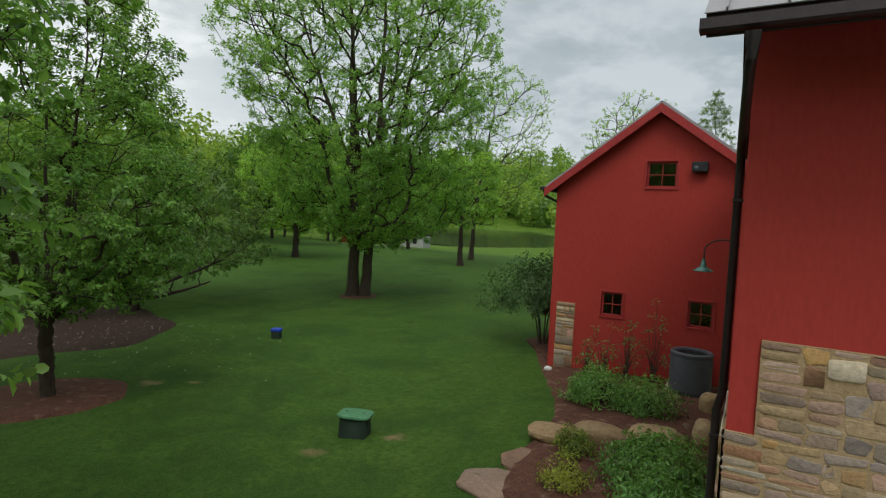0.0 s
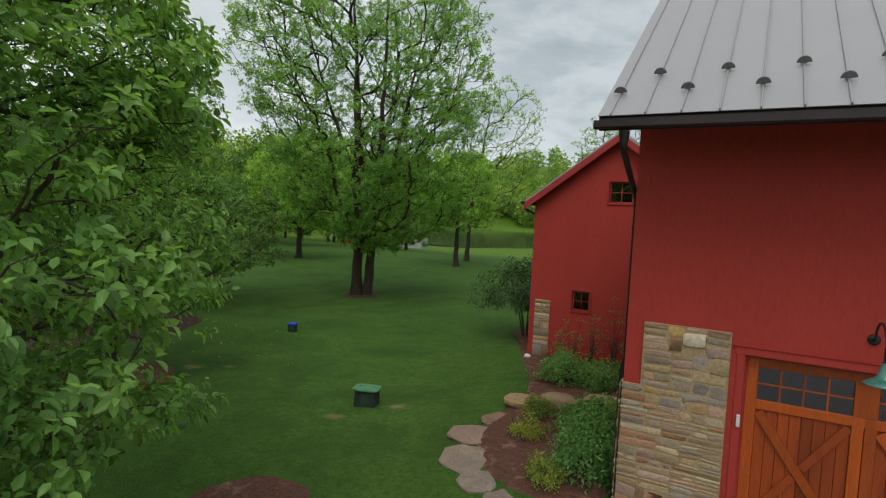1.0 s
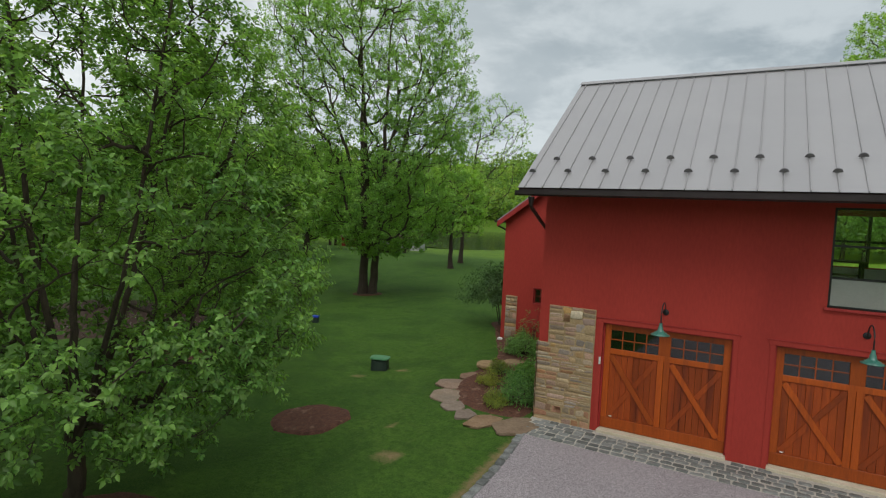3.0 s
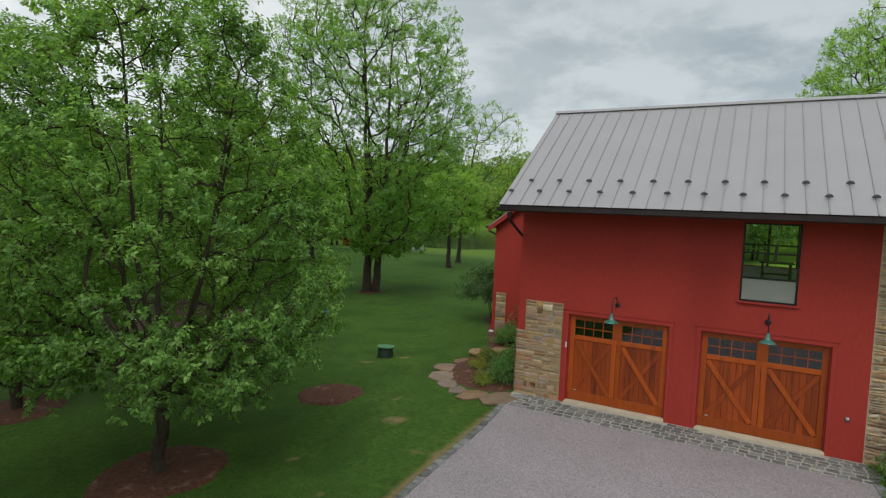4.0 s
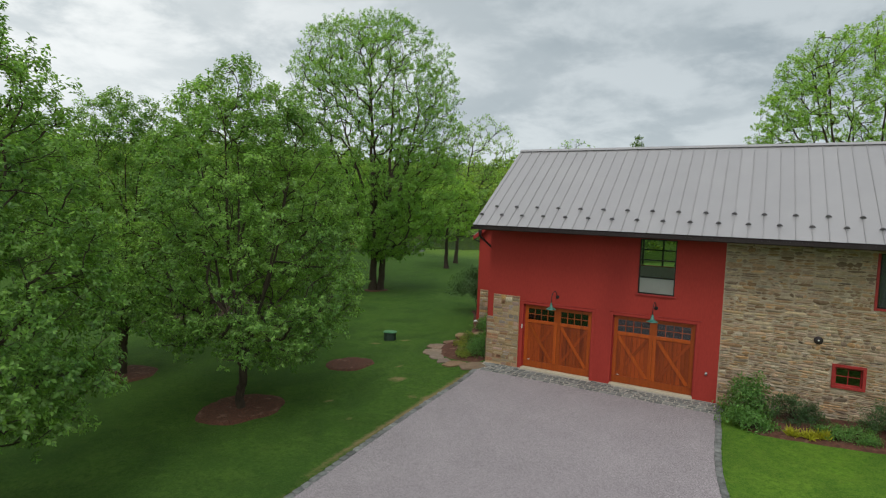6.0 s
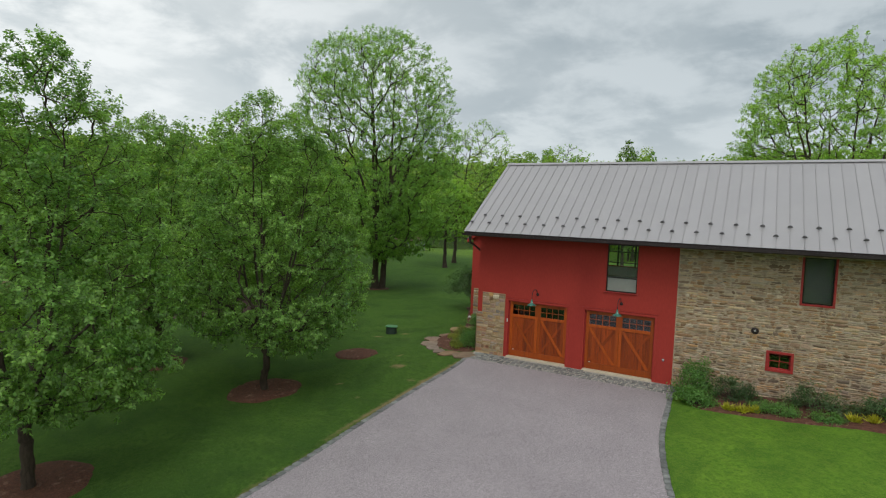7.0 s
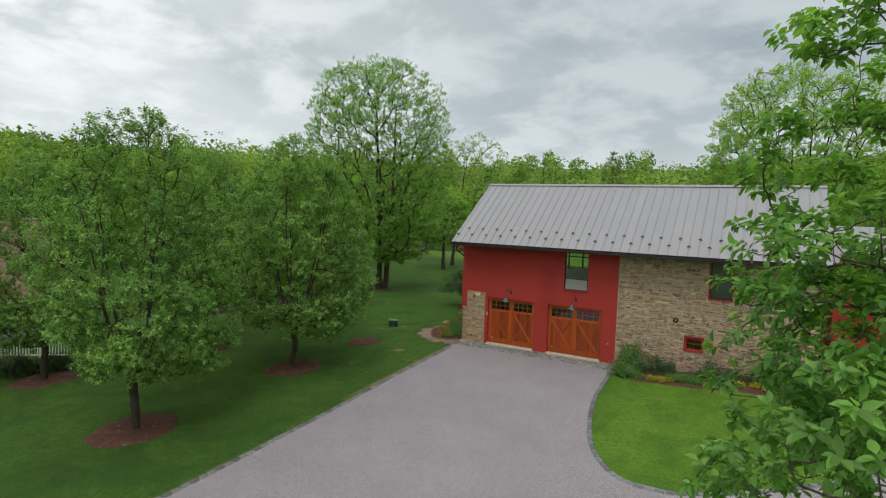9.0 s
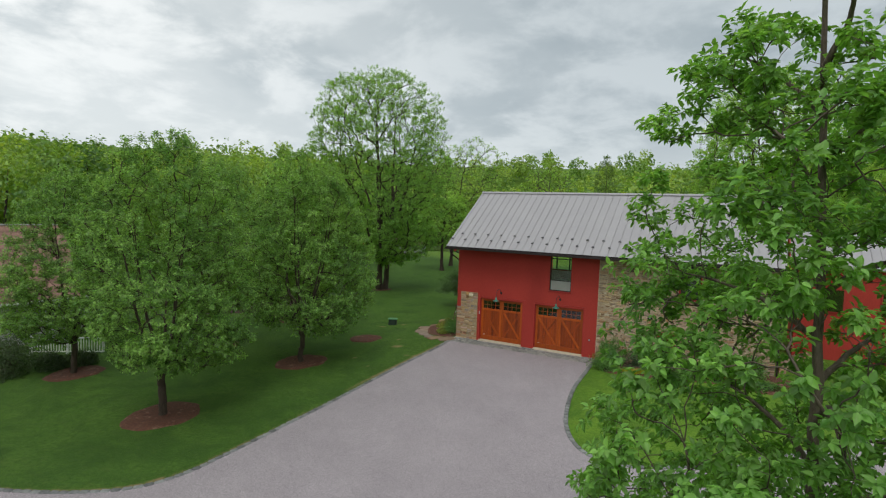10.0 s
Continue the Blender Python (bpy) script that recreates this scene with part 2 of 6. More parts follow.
def ground_material():
    """Mown lawn with mowing tone, clover, thin spots and bare soil where the sheet carries it."""
    m = bpy.data.materials.new("lawn_grass")
    n, l = links_of(m)
    out, b = n.new("ShaderNodeOutputMaterial"), n.new("ShaderNodeBsdfPrincipled")
    l.new(b.outputs[0], out.inputs[0])
    g = n.new("ShaderNodeNewGeometry")

    def tex(scale, detail, rough=0.6, warp=0.0):
        t = n.new("ShaderNodeTexNoise")
        t.inputs["Scale"].default_value, t.inputs["Detail"].default_value, t.inputs["Roughness"].default_value, t.inputs["Distortion"].default_value = scale, detail, rough, warp
        l.new(g.outputs["Position"], t.inputs["Vector"])
        return t.outputs["Fac"]

    def rng(v, a, c, lo=0.0, hi=1.0):
        r = n.new("ShaderNodeMapRange")
        r.inputs["From Min"].default_value, r.inputs["From Max"].default_value, r.inputs["To Min"].default_value, r.inputs["To Max"].default_value = a, c, lo, hi
        l.new(v, r.inputs[0])
        return r.outputs[0]

    def mix(f, a, c):
        x = n.new("ShaderNodeMix"); x.data_type = "RGBA"
        l.new(f, x.inputs[0])
        for s, v in ((x.inputs[6], a), (x.inputs[7], c)):
            if isinstance(v, tuple):
                s.default_value = (*v, 1)
            else:
                l.new(v, s)
        return x.outputs[2]

    big, mid, fine, blade = tex(0.12, 4), tex(0.9, 6, 0.65), tex(7, 7, 0.75), tex(32, 5, 0.75)
    col = mix(rng(big, 0.35, 0.65), (0.041, 0.098, 0.014), (0.064, 0.136, 0.016))
    col = mix(rng(mid, 0.42, 0.62, 0, 0.85), col, (0.077, 0.147, 0.021))
    col = mix(rng(tex(0.45, 6, 0.65, 0.5), 0.46, 0.62, 0, 0.85), col, (0.021, 0.060, 0.009))
    col = mix(rng(tex(2.2, 6, 0.7, 0.8), 0.52, 0.70, 0, 0.55), col, (0.080, 0.118, 0.024))
    col = mix(rng(fine, 0.42, 0.62, 0, 0.9), col, (0.025, 0.072, 0.009))
    col = mix(rng(blade, 0.47, 0.64, 0, 0.75), col, (0.094, 0.164, 0.030))
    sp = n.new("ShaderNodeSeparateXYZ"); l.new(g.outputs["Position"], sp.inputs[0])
    # stronger light on the right lawn is put into its colour; grass there also yellower
    right_lit = n.new("ShaderNodeMix"); right_lit.data_type = "RGBA"; right_lit.blend_type = "MULTIPLY"
    l.new(rng(sp.outputs["X"], 4, 11), right_lit.inputs[0]); l.new(col, right_lit.inputs[6]); right_lit.inputs[7].default_value = (1.90, 1.78, 1.2, 1)
    col = right_lit.outputs[2]
    # grass turns lighter and yellower from y 62 to 92
    far_tint = n.new("ShaderNodeMix"); far_tint.data_type = "RGBA"; far_tint.blend_type = "MULTIPLY"
    l.new(rng(sp.outputs["Y"], 62, 92), far_tint.inputs[0]); l.new(col, far_tint.inputs[6]); far_tint.inputs[7].default_value = (1.75, 1.5, 1.1, 1)
    col = far_tint.outputs[2]
    at = n.new("ShaderNodeAttribute"); at.attribute_name = "bare"
    s1 = n.new("ShaderNodeMath"); s1.operation = "MULTIPLY_ADD"; s1.inputs[1].default_value = 0.9
    l.new(tex(3.4, 8, 0.8, 0.6), s1.inputs[0]); l.new(at.outputs["Fac"], s1.inputs[2])
    soil = mix(rng(fine, 0.3, 0.7), (0.22, 0.15, 0.08), (0.34, 0.24, 0.13))
    col = mix(rng(s1.outputs[0], 0.78, 1.16), col, soil)
    l.new(col, b.inputs["Base Color"])
    b.inputs["Roughness"].default_value, b.inputs["Specular IOR Level"].default_value = 0.9, 0.15
    bp = n.new("ShaderNodeBump"); bp.inputs["Strength"].default_value, bp.inputs["Distance"].default_value = 0.55, 0.04
    l.new(blade, bp.inputs["Height"])
    bp2 = n.new("ShaderNodeBump"); bp2.inputs["Strength"].default_value, bp2.inputs["Distance"].default_value = 0.5, 0.15
    l.new(fine, bp2.inputs["Height"]); l.new(bp.outputs[0], bp2.inputs["Normal"]); l.new(bp2.outputs[0], b.inputs["Normal"])
    return m


def chip_material():
    """Rolled stone-chip drive: pale and dark chips, faint tyre and water stains."""
    m = surface("stone_chip_drive", (0.276, 0.243, 0.256), (0.318, 0.281, 0.294), scale=0.6, rough=0.92, bump=0.0, fine=20)
    n, l = m.node_tree.nodes, m.node_tree.links
    b = next(x for x in n if x.type == "BSDF_PRINCIPLED")
    hs = next(x for x in n if x.type == "HUE_SAT")
    g = n.new("ShaderNodeNewGeometry")
    v = n.new("ShaderNodeTexVoronoi"); v.inputs["Scale"].default_value = 78
    l.new(g.outputs["Position"], v.inputs["Vector"])
    bw = n.new("ShaderNodeSeparateColor"); l.new(v.outputs["Color"], bw.inputs[0])
    r = n.new("ShaderNodeMapRange"); r.inputs["To Min"].default_value, r.inputs["To Max"].default_value = 0.60, 1.38
    l.new(bw.outputs[0], r.inputs[0])
    k = n.new("ShaderNodeMix"); k.data_type = "RGBA"; k.blend_type = "MULTIPLY"; k.inputs[0].default_value = 1.0
    l.new(hs.outputs[0], k.inputs[6]); l.new(r.outputs[0], k.inputs[7]); l.new(k.outputs[2], b.inputs["Base Color"])
    bp = n.new("ShaderNodeBump"); bp.inputs["Strength"].default_value, bp.inputs["Distance"].default_value = 0.5, 0.012
    l.new(v.outputs["Distance"], bp.inputs["Height"]); l.new(bp.outputs[0], b.inputs["Normal"])
    return m


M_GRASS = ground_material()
M_DRIVE = chip_material()
M_RED = surface("red_barn_paint", (0.372, 0.042, 0.032), (0.410, 0.048, 0.037), scale=0.9, rough=0.75, bump=0.07, grain=0.10, fine=22, stretch=(1, 1, 0.25), c3=(0.335, 0.038, 0.030), spec=0.2)
M_REDTRIM = surface("red_trim_paint", (0.33, 0.028, 0.027), (0.40, 0.040, 0.035), scale=2.0, rough=0.55, bump=0.08, fine=30, stretch=(1, 1, 0.3), spec=0.35)
M_CEDAR = surface("oiled_cedar", (0.34, 0.060, 0.006), (0.43, 0.082, 0.008), scale=2.2, rough=0.48, bump=0.12, fine=16, stretch=(7, 7, 0.45), vary=0.22, c3=(0.25, 0.05, 0.010), spot=0.58, spec=0.4)
M_CEDARPLANK = surface("cedar_plank", (0.27, 0.043, 0.007), (0.36, 0.064, 0.008), scale=2.2, rough=0.5, bump=0.12, fine=16, stretch=(7, 7, 0.45), vary=0.24, c3=(0.20, 0.034, 0.008), spot=0.56, spec=0.4)
M_ROOF = surface("grey_metal_roof", (0.315, 0.300, 0.310), (0.335, 0.320, 0.328), scale=0.8, rough=0.5, bump=0.0, fine=1.2, vary=0.03, metal=0.15, grain=0.02, spec=0.5)
M_GUARD = surface("grey_guard_metal", (0.17, 0.165, 0.17), (0.22, 0.21, 0.215), rough=0.5, metal=0.5, bump=0.0)
M_GUTTER = surface("dark_bronze_gutter", (0.030, 0.022, 0.024), (0.046, 0.034, 0.036), rough=0.42, bump=0.02, metal=0.4, spec=0.5)
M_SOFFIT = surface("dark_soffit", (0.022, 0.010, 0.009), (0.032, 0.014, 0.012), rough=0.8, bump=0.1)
STONES = ((0.43, 0.30, 0.18), (0.35, 0.22, 0.125), (0.29, 0.26, 0.225), (0.42, 0.25, 0.185), (0.46, 0.315, 0.165), (0.35, 0.275, 0.18), (0.45, 0.33, 0.22), (0.32, 0.225, 0.165), (0.52, 0.43, 0.32))
WALL_STONES = ((0.45, 0.32, 0.195), (0.41, 0.275, 0.155), (0.30, 0.195, 0.12), (0.185, 0.125, 0.085), (0.37, 0.305, 0.225), (0.43, 0.285, 0.20), (0.53, 0.425, 0.295), (0.36, 0.25, 0.16))
M_STONEW, M_STONEWI = (surface(nm, (0.31, 0.21, 0.135), (0.50, 0.355, 0.235), scale=6, rough=0.93, bump=0.9, fine=22, vary=0.3, hue=0.010, sat=(0.75, 1.2), by=by, c3=(0.20, 0.14, 0.10), spot=0.57, palette=WALL_STONES) for nm, by in (("thin_fieldstone", "object"), ("thin_fieldstone_rows", "island")))
M_STONE = surface("fieldstone", (0.315, 0.190, 0.120), (0.52, 0.352, 0.235), scale=5, rough=0.93, bump=0.8, fine=20, vary=0.26, hue=0.013, sat=(0.7, 1.25), c3=(0.20, 0.14, 0.10), spot=0.56, palette=STONES)
M_STONEI = surface("fieldstone_rows", (0.315, 0.190, 0.120), (0.52, 0.352, 0.235), scale=5, rough=0.93, bump=0.8, fine=20, vary=0.26, hue=0.013, sat=(0.7, 1.25), by="island", c3=(0.20, 0.14, 0.10), spot=0.56, palette=STONES)
M_MORTAR = surface("lime_mortar", (0.34, 0.235, 0.125), (0.44, 0.32, 0.185), scale=3, rough=0.95, bump=0.4, fine=40)
M_MORTARD = surface("weathered_wall_mortar", (0.42, 0.33, 0.235), (0.52, 0.425, 0.31), scale=3, rough=0.95, bump=0.4, fine=40)
M_STONEP = surface("pier_fieldstone", (0.290, 0.178, 0.108), (0.46, 0.318, 0.208), scale=4, rough=0.93, bump=0.8, fine=20, vary=0.27, hue=0.022, sat=(0.7, 1.25), c3=(0.19, 0.135, 0.10), spot=0.60, palette=STONES)
M_PALEROCK = surface("pale_limestone", (0.56, 0.46, 0.33), (0.66, 0.56, 0.42), scale=6, rough=0.9, bump=0.5, fine=24, c3=(0.45, 0.35, 0.22), spot=0.6)
M_FLAG = surface("flagstone", (0.195, 0.120, 0.076), (0.275, 0.185, 0.126), scale=2.2, rough=0.9, bump=0.45, fine=18, vary=0.2, hue=0.012, sat=(0.65, 1.15), c3=(0.20, 0.14, 0.10), spot=0.55)
M_BOULDER = surface("sandstone_boulder", (0.25, 0.165, 0.085), (0.36, 0.255, 0.14), scale=3, rough=0.92, bump=0.6, fine=16, vary=0.15, c3=(0.22, 0.17, 0.12), spot=0.55)
M_SETT = surface("granite_sett", (0.125, 0.132, 0.128), (0.215, 0.22, 0.21), scale=8, rough=0.85, bump=0.5, fine=35, vary=0.35)
M_JOINT = surface("sett_joint", (0.34, 0.32, 0.28), (0.45, 0.42, 0.37), scale=5, rough=0.95, bump=0.4)
M_LOFT = surface("pale_loft_floor", (0.64, 0.63, 0.59), (0.74, 0.73, 0.69), scale=1.2, rough=0.28, bump=0.05, stretch=(1, 8, 1), spec=0.5)
# opaque pale grey, used for the lowest W1 light instead of clear glass
M_LOWPANE = surface("pale_lower_pane", (0.27, 0.28, 0.26), (0.34, 0.35, 0.325), scale=1.0, rough=0.2, bump=0.0, grain=0.05, spec=0.6)
M_BACKING = surface("grey_violet_backing", (0.19, 0.155, 0.175), (0.23, 0.19, 0.21), rough=0.8, bump=0.0)
M_SILL = surface("cream_concrete", (0.50, 0.43, 0.32), (0.60, 0.53, 0.41), scale=3, rough=0.9, bump=0.3)
M_MULCH = surface("shredded_bark_mulch", (0.070, 0.029, 0.018), (0.135, 0.058, 0.037), scale=9, rough=0.95, bump=1.0, fine=38, grain=0.6, c3=(0.19, 0.11, 0.075), spot=0.58)
# mulch darkened by the shade of the crown above, painted into the colour
M_MULCHSHADE = surface("shade_dark_mulch", (0.026, 0.014, 0.010), (0.055, 0.028, 0.019), scale=9, rough=0.95, bump=1.0, fine=38, grain=0.6, c3=(0.085, 0.05, 0.035), spot=0.6)
M_BARKL = surface("pale_grey_bark", (0.085, 0.066, 0.050), (0.16, 0.125, 0.10), scale=5, rough=0.95, bump=0.7, fine=18, stretch=(3, 3, 0.5))
M_BARK = surface("grey_brown_bark", (0.045, 0.033, 0.025), (0.095, 0.070, 0.052), scale=5, rough=0.95, bump=0.9, fine=18, stretch=(3, 3, 0.5))
M_BARKD = surface("dark_bark", (0.030, 0.020, 0.016), (0.065, 0.045, 0.036), scale=4, rough=0.95, bump=0.9, fine=15, stretch=(3, 3, 0.5))
M_PEAR = leaf_material("pear_leaf", (0.094, 0.210, 0.054), (0.268, 0.435, 0.108), (1.5, 1.5, 0.8), share=0.46, vary=0.45)
M_OAK = leaf_material("spring_leaf", (0.165, 0.310, 0.080), (0.345, 0.520, 0.120), (1.6, 1.6, 0.7), share=0.52)
M_SHADE = leaf_material("shade_tree_leaf", (0.108, 0.232, 0.060), (0.295, 0.475, 0.118), (1.6, 1.6, 0.8), share=0.55)
M_FRONT = leaf_material("broad_leaf", (0.095, 0.230, 0.048), (0.250, 0.460, 0.100), (1.5, 1.5, 0.7), share=0.42, vary=0.4)
M_DARKLEAF = leaf_material("dark_leaf", (0.105, 0.195, 0.070), (0.230, 0.340, 0.120), (1.5, 1.5, 0.6), share=0.38)
# dark evergreen leaf, taken darker still to hold the shade under the house eaves
M_YEWSHADE = leaf_material("shaded_yew_leaf", (0.035, 0.070, 0.026), (0.085, 0.135, 0.050), (1.4, 1.4, 0.6), share=0.25)
M_SHRUB = leaf_material("shrub_leaf", (0.076, 0.190, 0.050), (0.205, 0.385, 0.102), (1.5, 1.5, 0.6), share=0.38)
M_HOLLY = leaf_material("holly_leaf", (0.050, 0.110, 0.040), (0.125, 0.215, 0.080), (1.4, 1.4, 0.6), share=0.3)
M_YELLOW = leaf_material("golden_leaf", (0.34, 0.36, 0.03), (0.62, 0.58, 0.05), (1.2, 1.2, 0.6), share=0.25)
M_SEDUM = leaf_material("yellow_green_leaf", (0.12, 0.22, 0.04), (0.40, 0.42, 0.06), (1.2, 1.2, 0.6), share=0.3)
M_WOODS = leaf_material("woodland_foliage", (0.118, 0.232, 0.056), (0.220, 0.365, 0.084), (1.7, 1.5, 0.5), tint=True, vary=0.25, share=0.45)
M_GLASS = glass_material("window_glass")
M_GLASSD = glass_material("garage_glass", (0.5, 0.57, 0.6), 2.0)
M_FRAME = surface("dark_window_frame", (0.012, 0.012, 0.012), (0.02, 0.02, 0.02), rough=0.4, bump=0.0, spec=0.4)
M_VERDI = surface("green_enamel", (0.035, 0.145, 0.115), (0.06, 0.22, 0.17), scale=9, rough=0.3, bump=0.02, spec=0.5, coat=0.3)
M_BLACK = surface("black_metal", (0.012, 0.013, 0.015), (0.022, 0.024, 0.028), rough=0.45, bump=0.02, spec=0.4)
M_BOXLID = surface("green_plastic_lid", (0.065, 0.19, 0.09), (0.095, 0.25, 0.125), scale=6, rough=0.5, bump=0.06)
M_BOXSIDE = surface("dark_green_plastic", (0.020, 0.036, 0.026), (0.03, 0.05, 0.036), rough=0.7, bump=0.1)
M_BLUE = surface("blue_plastic", (0.02, 0.045, 0.42), (0.03, 0.07, 0.55), rough=0.4, bump=0.02)
M_WHITE = surface("white_paint", (0.62, 0.62, 0.60), (0.75, 0.75, 0.73), rough=0.6, bump=0.05)
M_PLASTER = surface("pale_interior", (0.36, 0.36, 0.34), (0.44, 0.44, 0.42), rough=0.8, bump=0.05)
M_LINING = surface("white_boarding", (0.72, 0.72, 0.69), (0.80, 0.80, 0.77), rough=0.7, bump=0.05, stretch=(1, 6, 1))
# dimness of the closed rooms is put into this dark colour
M_DARKROOM = surface("shade_dark_interior", (0.05, 0.045, 0.04), (0.08, 0.07, 0.06), rough=0.9, bump=0.0)
M_ACMETAL = surface("grey_painted_steel", (0.085, 0.095, 0.11), (0.115, 0.125, 0.14), scale=4, rough=0.5, bump=0.04, metal=0.2, spec=0.4)
M_SHINGLE = surface("weathered_shingle", (0.17, 0.095, 0.070), (0.26, 0.16, 0.12), scale=4, rough=0.92, bump=0.4, vary=0.25, c3=(0.24, 0.20, 0.17))
M_WATER = surface("pond_water", (0.018, 0.026, 0.014), (0.028, 0.036, 0.018), scale=0.3, rough=0.12, bump=0.03, fine=1.2, spec=0.5)


# ---- mesh helpers ----
def part(name, bm, material, parent, label="", kind=""):
    """One mesh object under a thing or part."""
    if isinstance(bm, bmesh.types.BMesh):
        me = bpy.data.meshes.new(name)
        bm.normal_update()
        bm.to_mesh(me)
        bm.free()
    else:
        me = bm
    if material and not me.materials:
        me.materials.append(material)
    ob = new(name, me)
    ob.parent = parent
    return tagged(ob, label, kind=kind)


def thing(name, label, category, at=(0, 0, 0), turn=0.0, group="", kind=""):
    ob = new(name)
    ob.empty_display_size = 0.2
    ob.matrix_world = pose(*at, 0, 0, turn)
    return tagged(ob, label, category, group, kind)


def box(bm, a, b, bevel=0.0, m=None):
    x0, y0, z0 = a
    x1, y1, z1 = b
    v = [bm.verts.new((x, y, z)) for z in (z0, z1) for y in (y0, y1) for x in (x0, x1)]
    f = [bm.faces.new([v[i] for i in q]) for q in ((0, 2, 3, 1), (4, 5, 7, 6), (0, 1, 5, 4), (2, 6, 7, 3), (0, 4, 6, 2), (1, 3, 7, 5))]
    if bevel:
        es = list({e for q in f for e in q.edges})
        r = bmesh.ops.bevel(bm, geom=es, offset=bevel, segments=1, affect="EDGES", profile=0.5)
        v = list({w for q in r["faces"] for w in q.verts} | {w for w in v if w.is_valid})
    if m is not None:
        bmesh.ops.transform(bm, matrix=m, verts=v)
    return v


def box_bm(a, b, bevel=0.0, m=None):
    bm = bmesh.new()
    box(bm, a, b, bevel, m)
    return bm


def raw_mesh(name, v, f, material, smooth=False, extra=None):
    """A mesh from arrays of corners and of faces of one size."""
    v, f = np.asarray(v, np.float32), np.asarray(f, np.int32)
    k = f.shape[1]
    me = bpy.data.meshes.new(name)
    me.vertices.add(len(v)); me.vertices.foreach_set("co", v.ravel())
    me.loops.add(f.size); me.loops.foreach_set("vertex_index", f.ravel())
    me.polygons.add(len(f)); me.polygons.foreach_set("loop_start", np.arange(len(f), dtype=np.int32) * k)
    if smooth:
        me.polygons.foreach_set("use_smooth", np.ones(len(f), bool))
    for key, vals in (extra or {}).items():
        me.attributes.new(key, "FLOAT", "POINT").data.foreach_set("value", np.asarray(vals, np.float32))
    me.update(calc_edges=True)
    me.validate()
    me.materials.append(material)
    return me


def tube_arrays(path, radii, sides=8, start=0):
    path, radii = np.asarray(path, float), np.asarray(radii, float)
    n = len(path)
    tang = np.gradient(path, axis=0)
    tang /= np.linalg.norm(tang, axis=1, keepdims=True) + 1e-9
    ref = np.array([0.31, 0.95, 0.05]) if abs(tang[0][2]) > 0.7 else np.array([0.05, 0.1, 1.0])
    u = np.cross(tang, ref); u /= np.linalg.norm(u, axis=1, keepdims=True) + 1e-9
    w = np.cross(tang, u)
    ang = np.linspace(0, 2 * math.pi, sides, endpoint=False)
    v = path[:, None] + radii[:, None, None] * (np.cos(ang)[None, :, None] * u[:, None] + np.sin(ang)[None, :, None] * w[:, None])
    i = np.arange(n - 1)[:, None] * sides
    j = np.arange(sides)[None]
    k = (j + 1) % sides
    f = np.stack([i + j, i + k, i + sides + k, i + sides + j], -1).reshape(-1, 4) + start
    return v.reshape(-1, 3), f


def tube_mesh(name, paths, material, sides=8, smooth=True):
    vs, fs, c = [], [], 0
    for path, radii in paths:
        v, f = tube_arrays(path, radii, sides, c)
        vs.append(v); fs.append(f); c += len(v)
    return raw_mesh(name, np.concatenate(vs), np.concatenate(fs), material, smooth)


def bend(a, b, c, n=8):
    t = np.linspace(0, 1, n)[:, None]
    a, b, c = (np.asarray(q, float) for q in (a, b, c))
    return (1 - t) ** 2 * a + 2 * t * (1 - t) * b + t * t * c


def lathe_bm(profile, seg=24, m=None):
    bm = bmesh.new()
    rings = [[bm.verts.new((r * math.cos(2 * math.pi * i / seg), r * math.sin(2 * math.pi * i / seg), z)) for i in range(seg)] for r, z in profile]
    for a, b in zip(rings, rings[1:]):
        for i in range(seg):
            bm.faces.new((a[i], a[(i + 1) % seg], b[(i + 1) % seg], b[i])).smooth = True
    if m is not None:
        bmesh.ops.transform(bm, matrix=m, verts=bm.verts)
    return bm


def wall_bm(x0, x1, z0, z1, thick, holes=(), top=None, breaks=()):
    """Wall along x, its face at y=0 and thickness to +y, with openings (x0, x1, z0, z1) right through; top(x) may slope."""
    top = top or (lambda x: z1)
    xs = sorted({x0, x1, *breaks, *(h[0] for h in holes), *(h[1] for h in holes)})
    low = min(top(x0), top(x1))
    zs = sorted({z0, *(h[2] for h in holes), *(h[3] for h in holes)} - {z1})
    zs = [z for z in zs]
    nz = len(zs)
    solid = {}
    for i in range(len(xs) - 1):
        for k in range(nz):
            xm = (xs[i] + xs[i + 1]) / 2
            zt = zs[k + 1] if k + 1 < nz else None
            zm = (zs[k] + zt) / 2 if zt is not None else zs[k] + 0.01
            solid[i, k] = not any(h[0] < xm < h[1] and h[2] < zm < h[3] for h in holes)
    bm = bmesh.new()
    cache = {}

    def vert(x, y, z):
        key = (round(x, 4), round(y, 4), round(z, 4))
        if key not in cache:
            cache[key] = bm.verts.new(key)
        return cache[key]

    def zat(k, x):
        return min(zs[k], top(x)) if k < nz else top(x)

    def quad(*p):
        q = []
        for c in p:
            w = vert(*c)
            if w not in q:
                q.append(w)
        if len(q) > 2:
            bm.faces.new(q)

    for (i, k), s in solid.items():
        if not s:
            continue
        a, b = xs[i], xs[i + 1]
        la, lb, ha, hb = zat(k, a), zat(k, b), zat(k + 1, a), zat(k + 1, b)
        quad((a, 0, la), (b, 0, lb), (b, 0, hb), (a, 0, ha))
        quad((a, thick, la), (a, thick, ha), (b, thick, hb), (b, thick, lb))
        if not solid.get((i - 1, k)):
            quad((a, 0, la), (a, 0, ha), (a, thick, ha), (a, thick, la))
        if not solid.get((i + 1, k)):
            quad((b, 0, lb), (b, thick, lb), (b, thick, hb), (b, 0, hb))
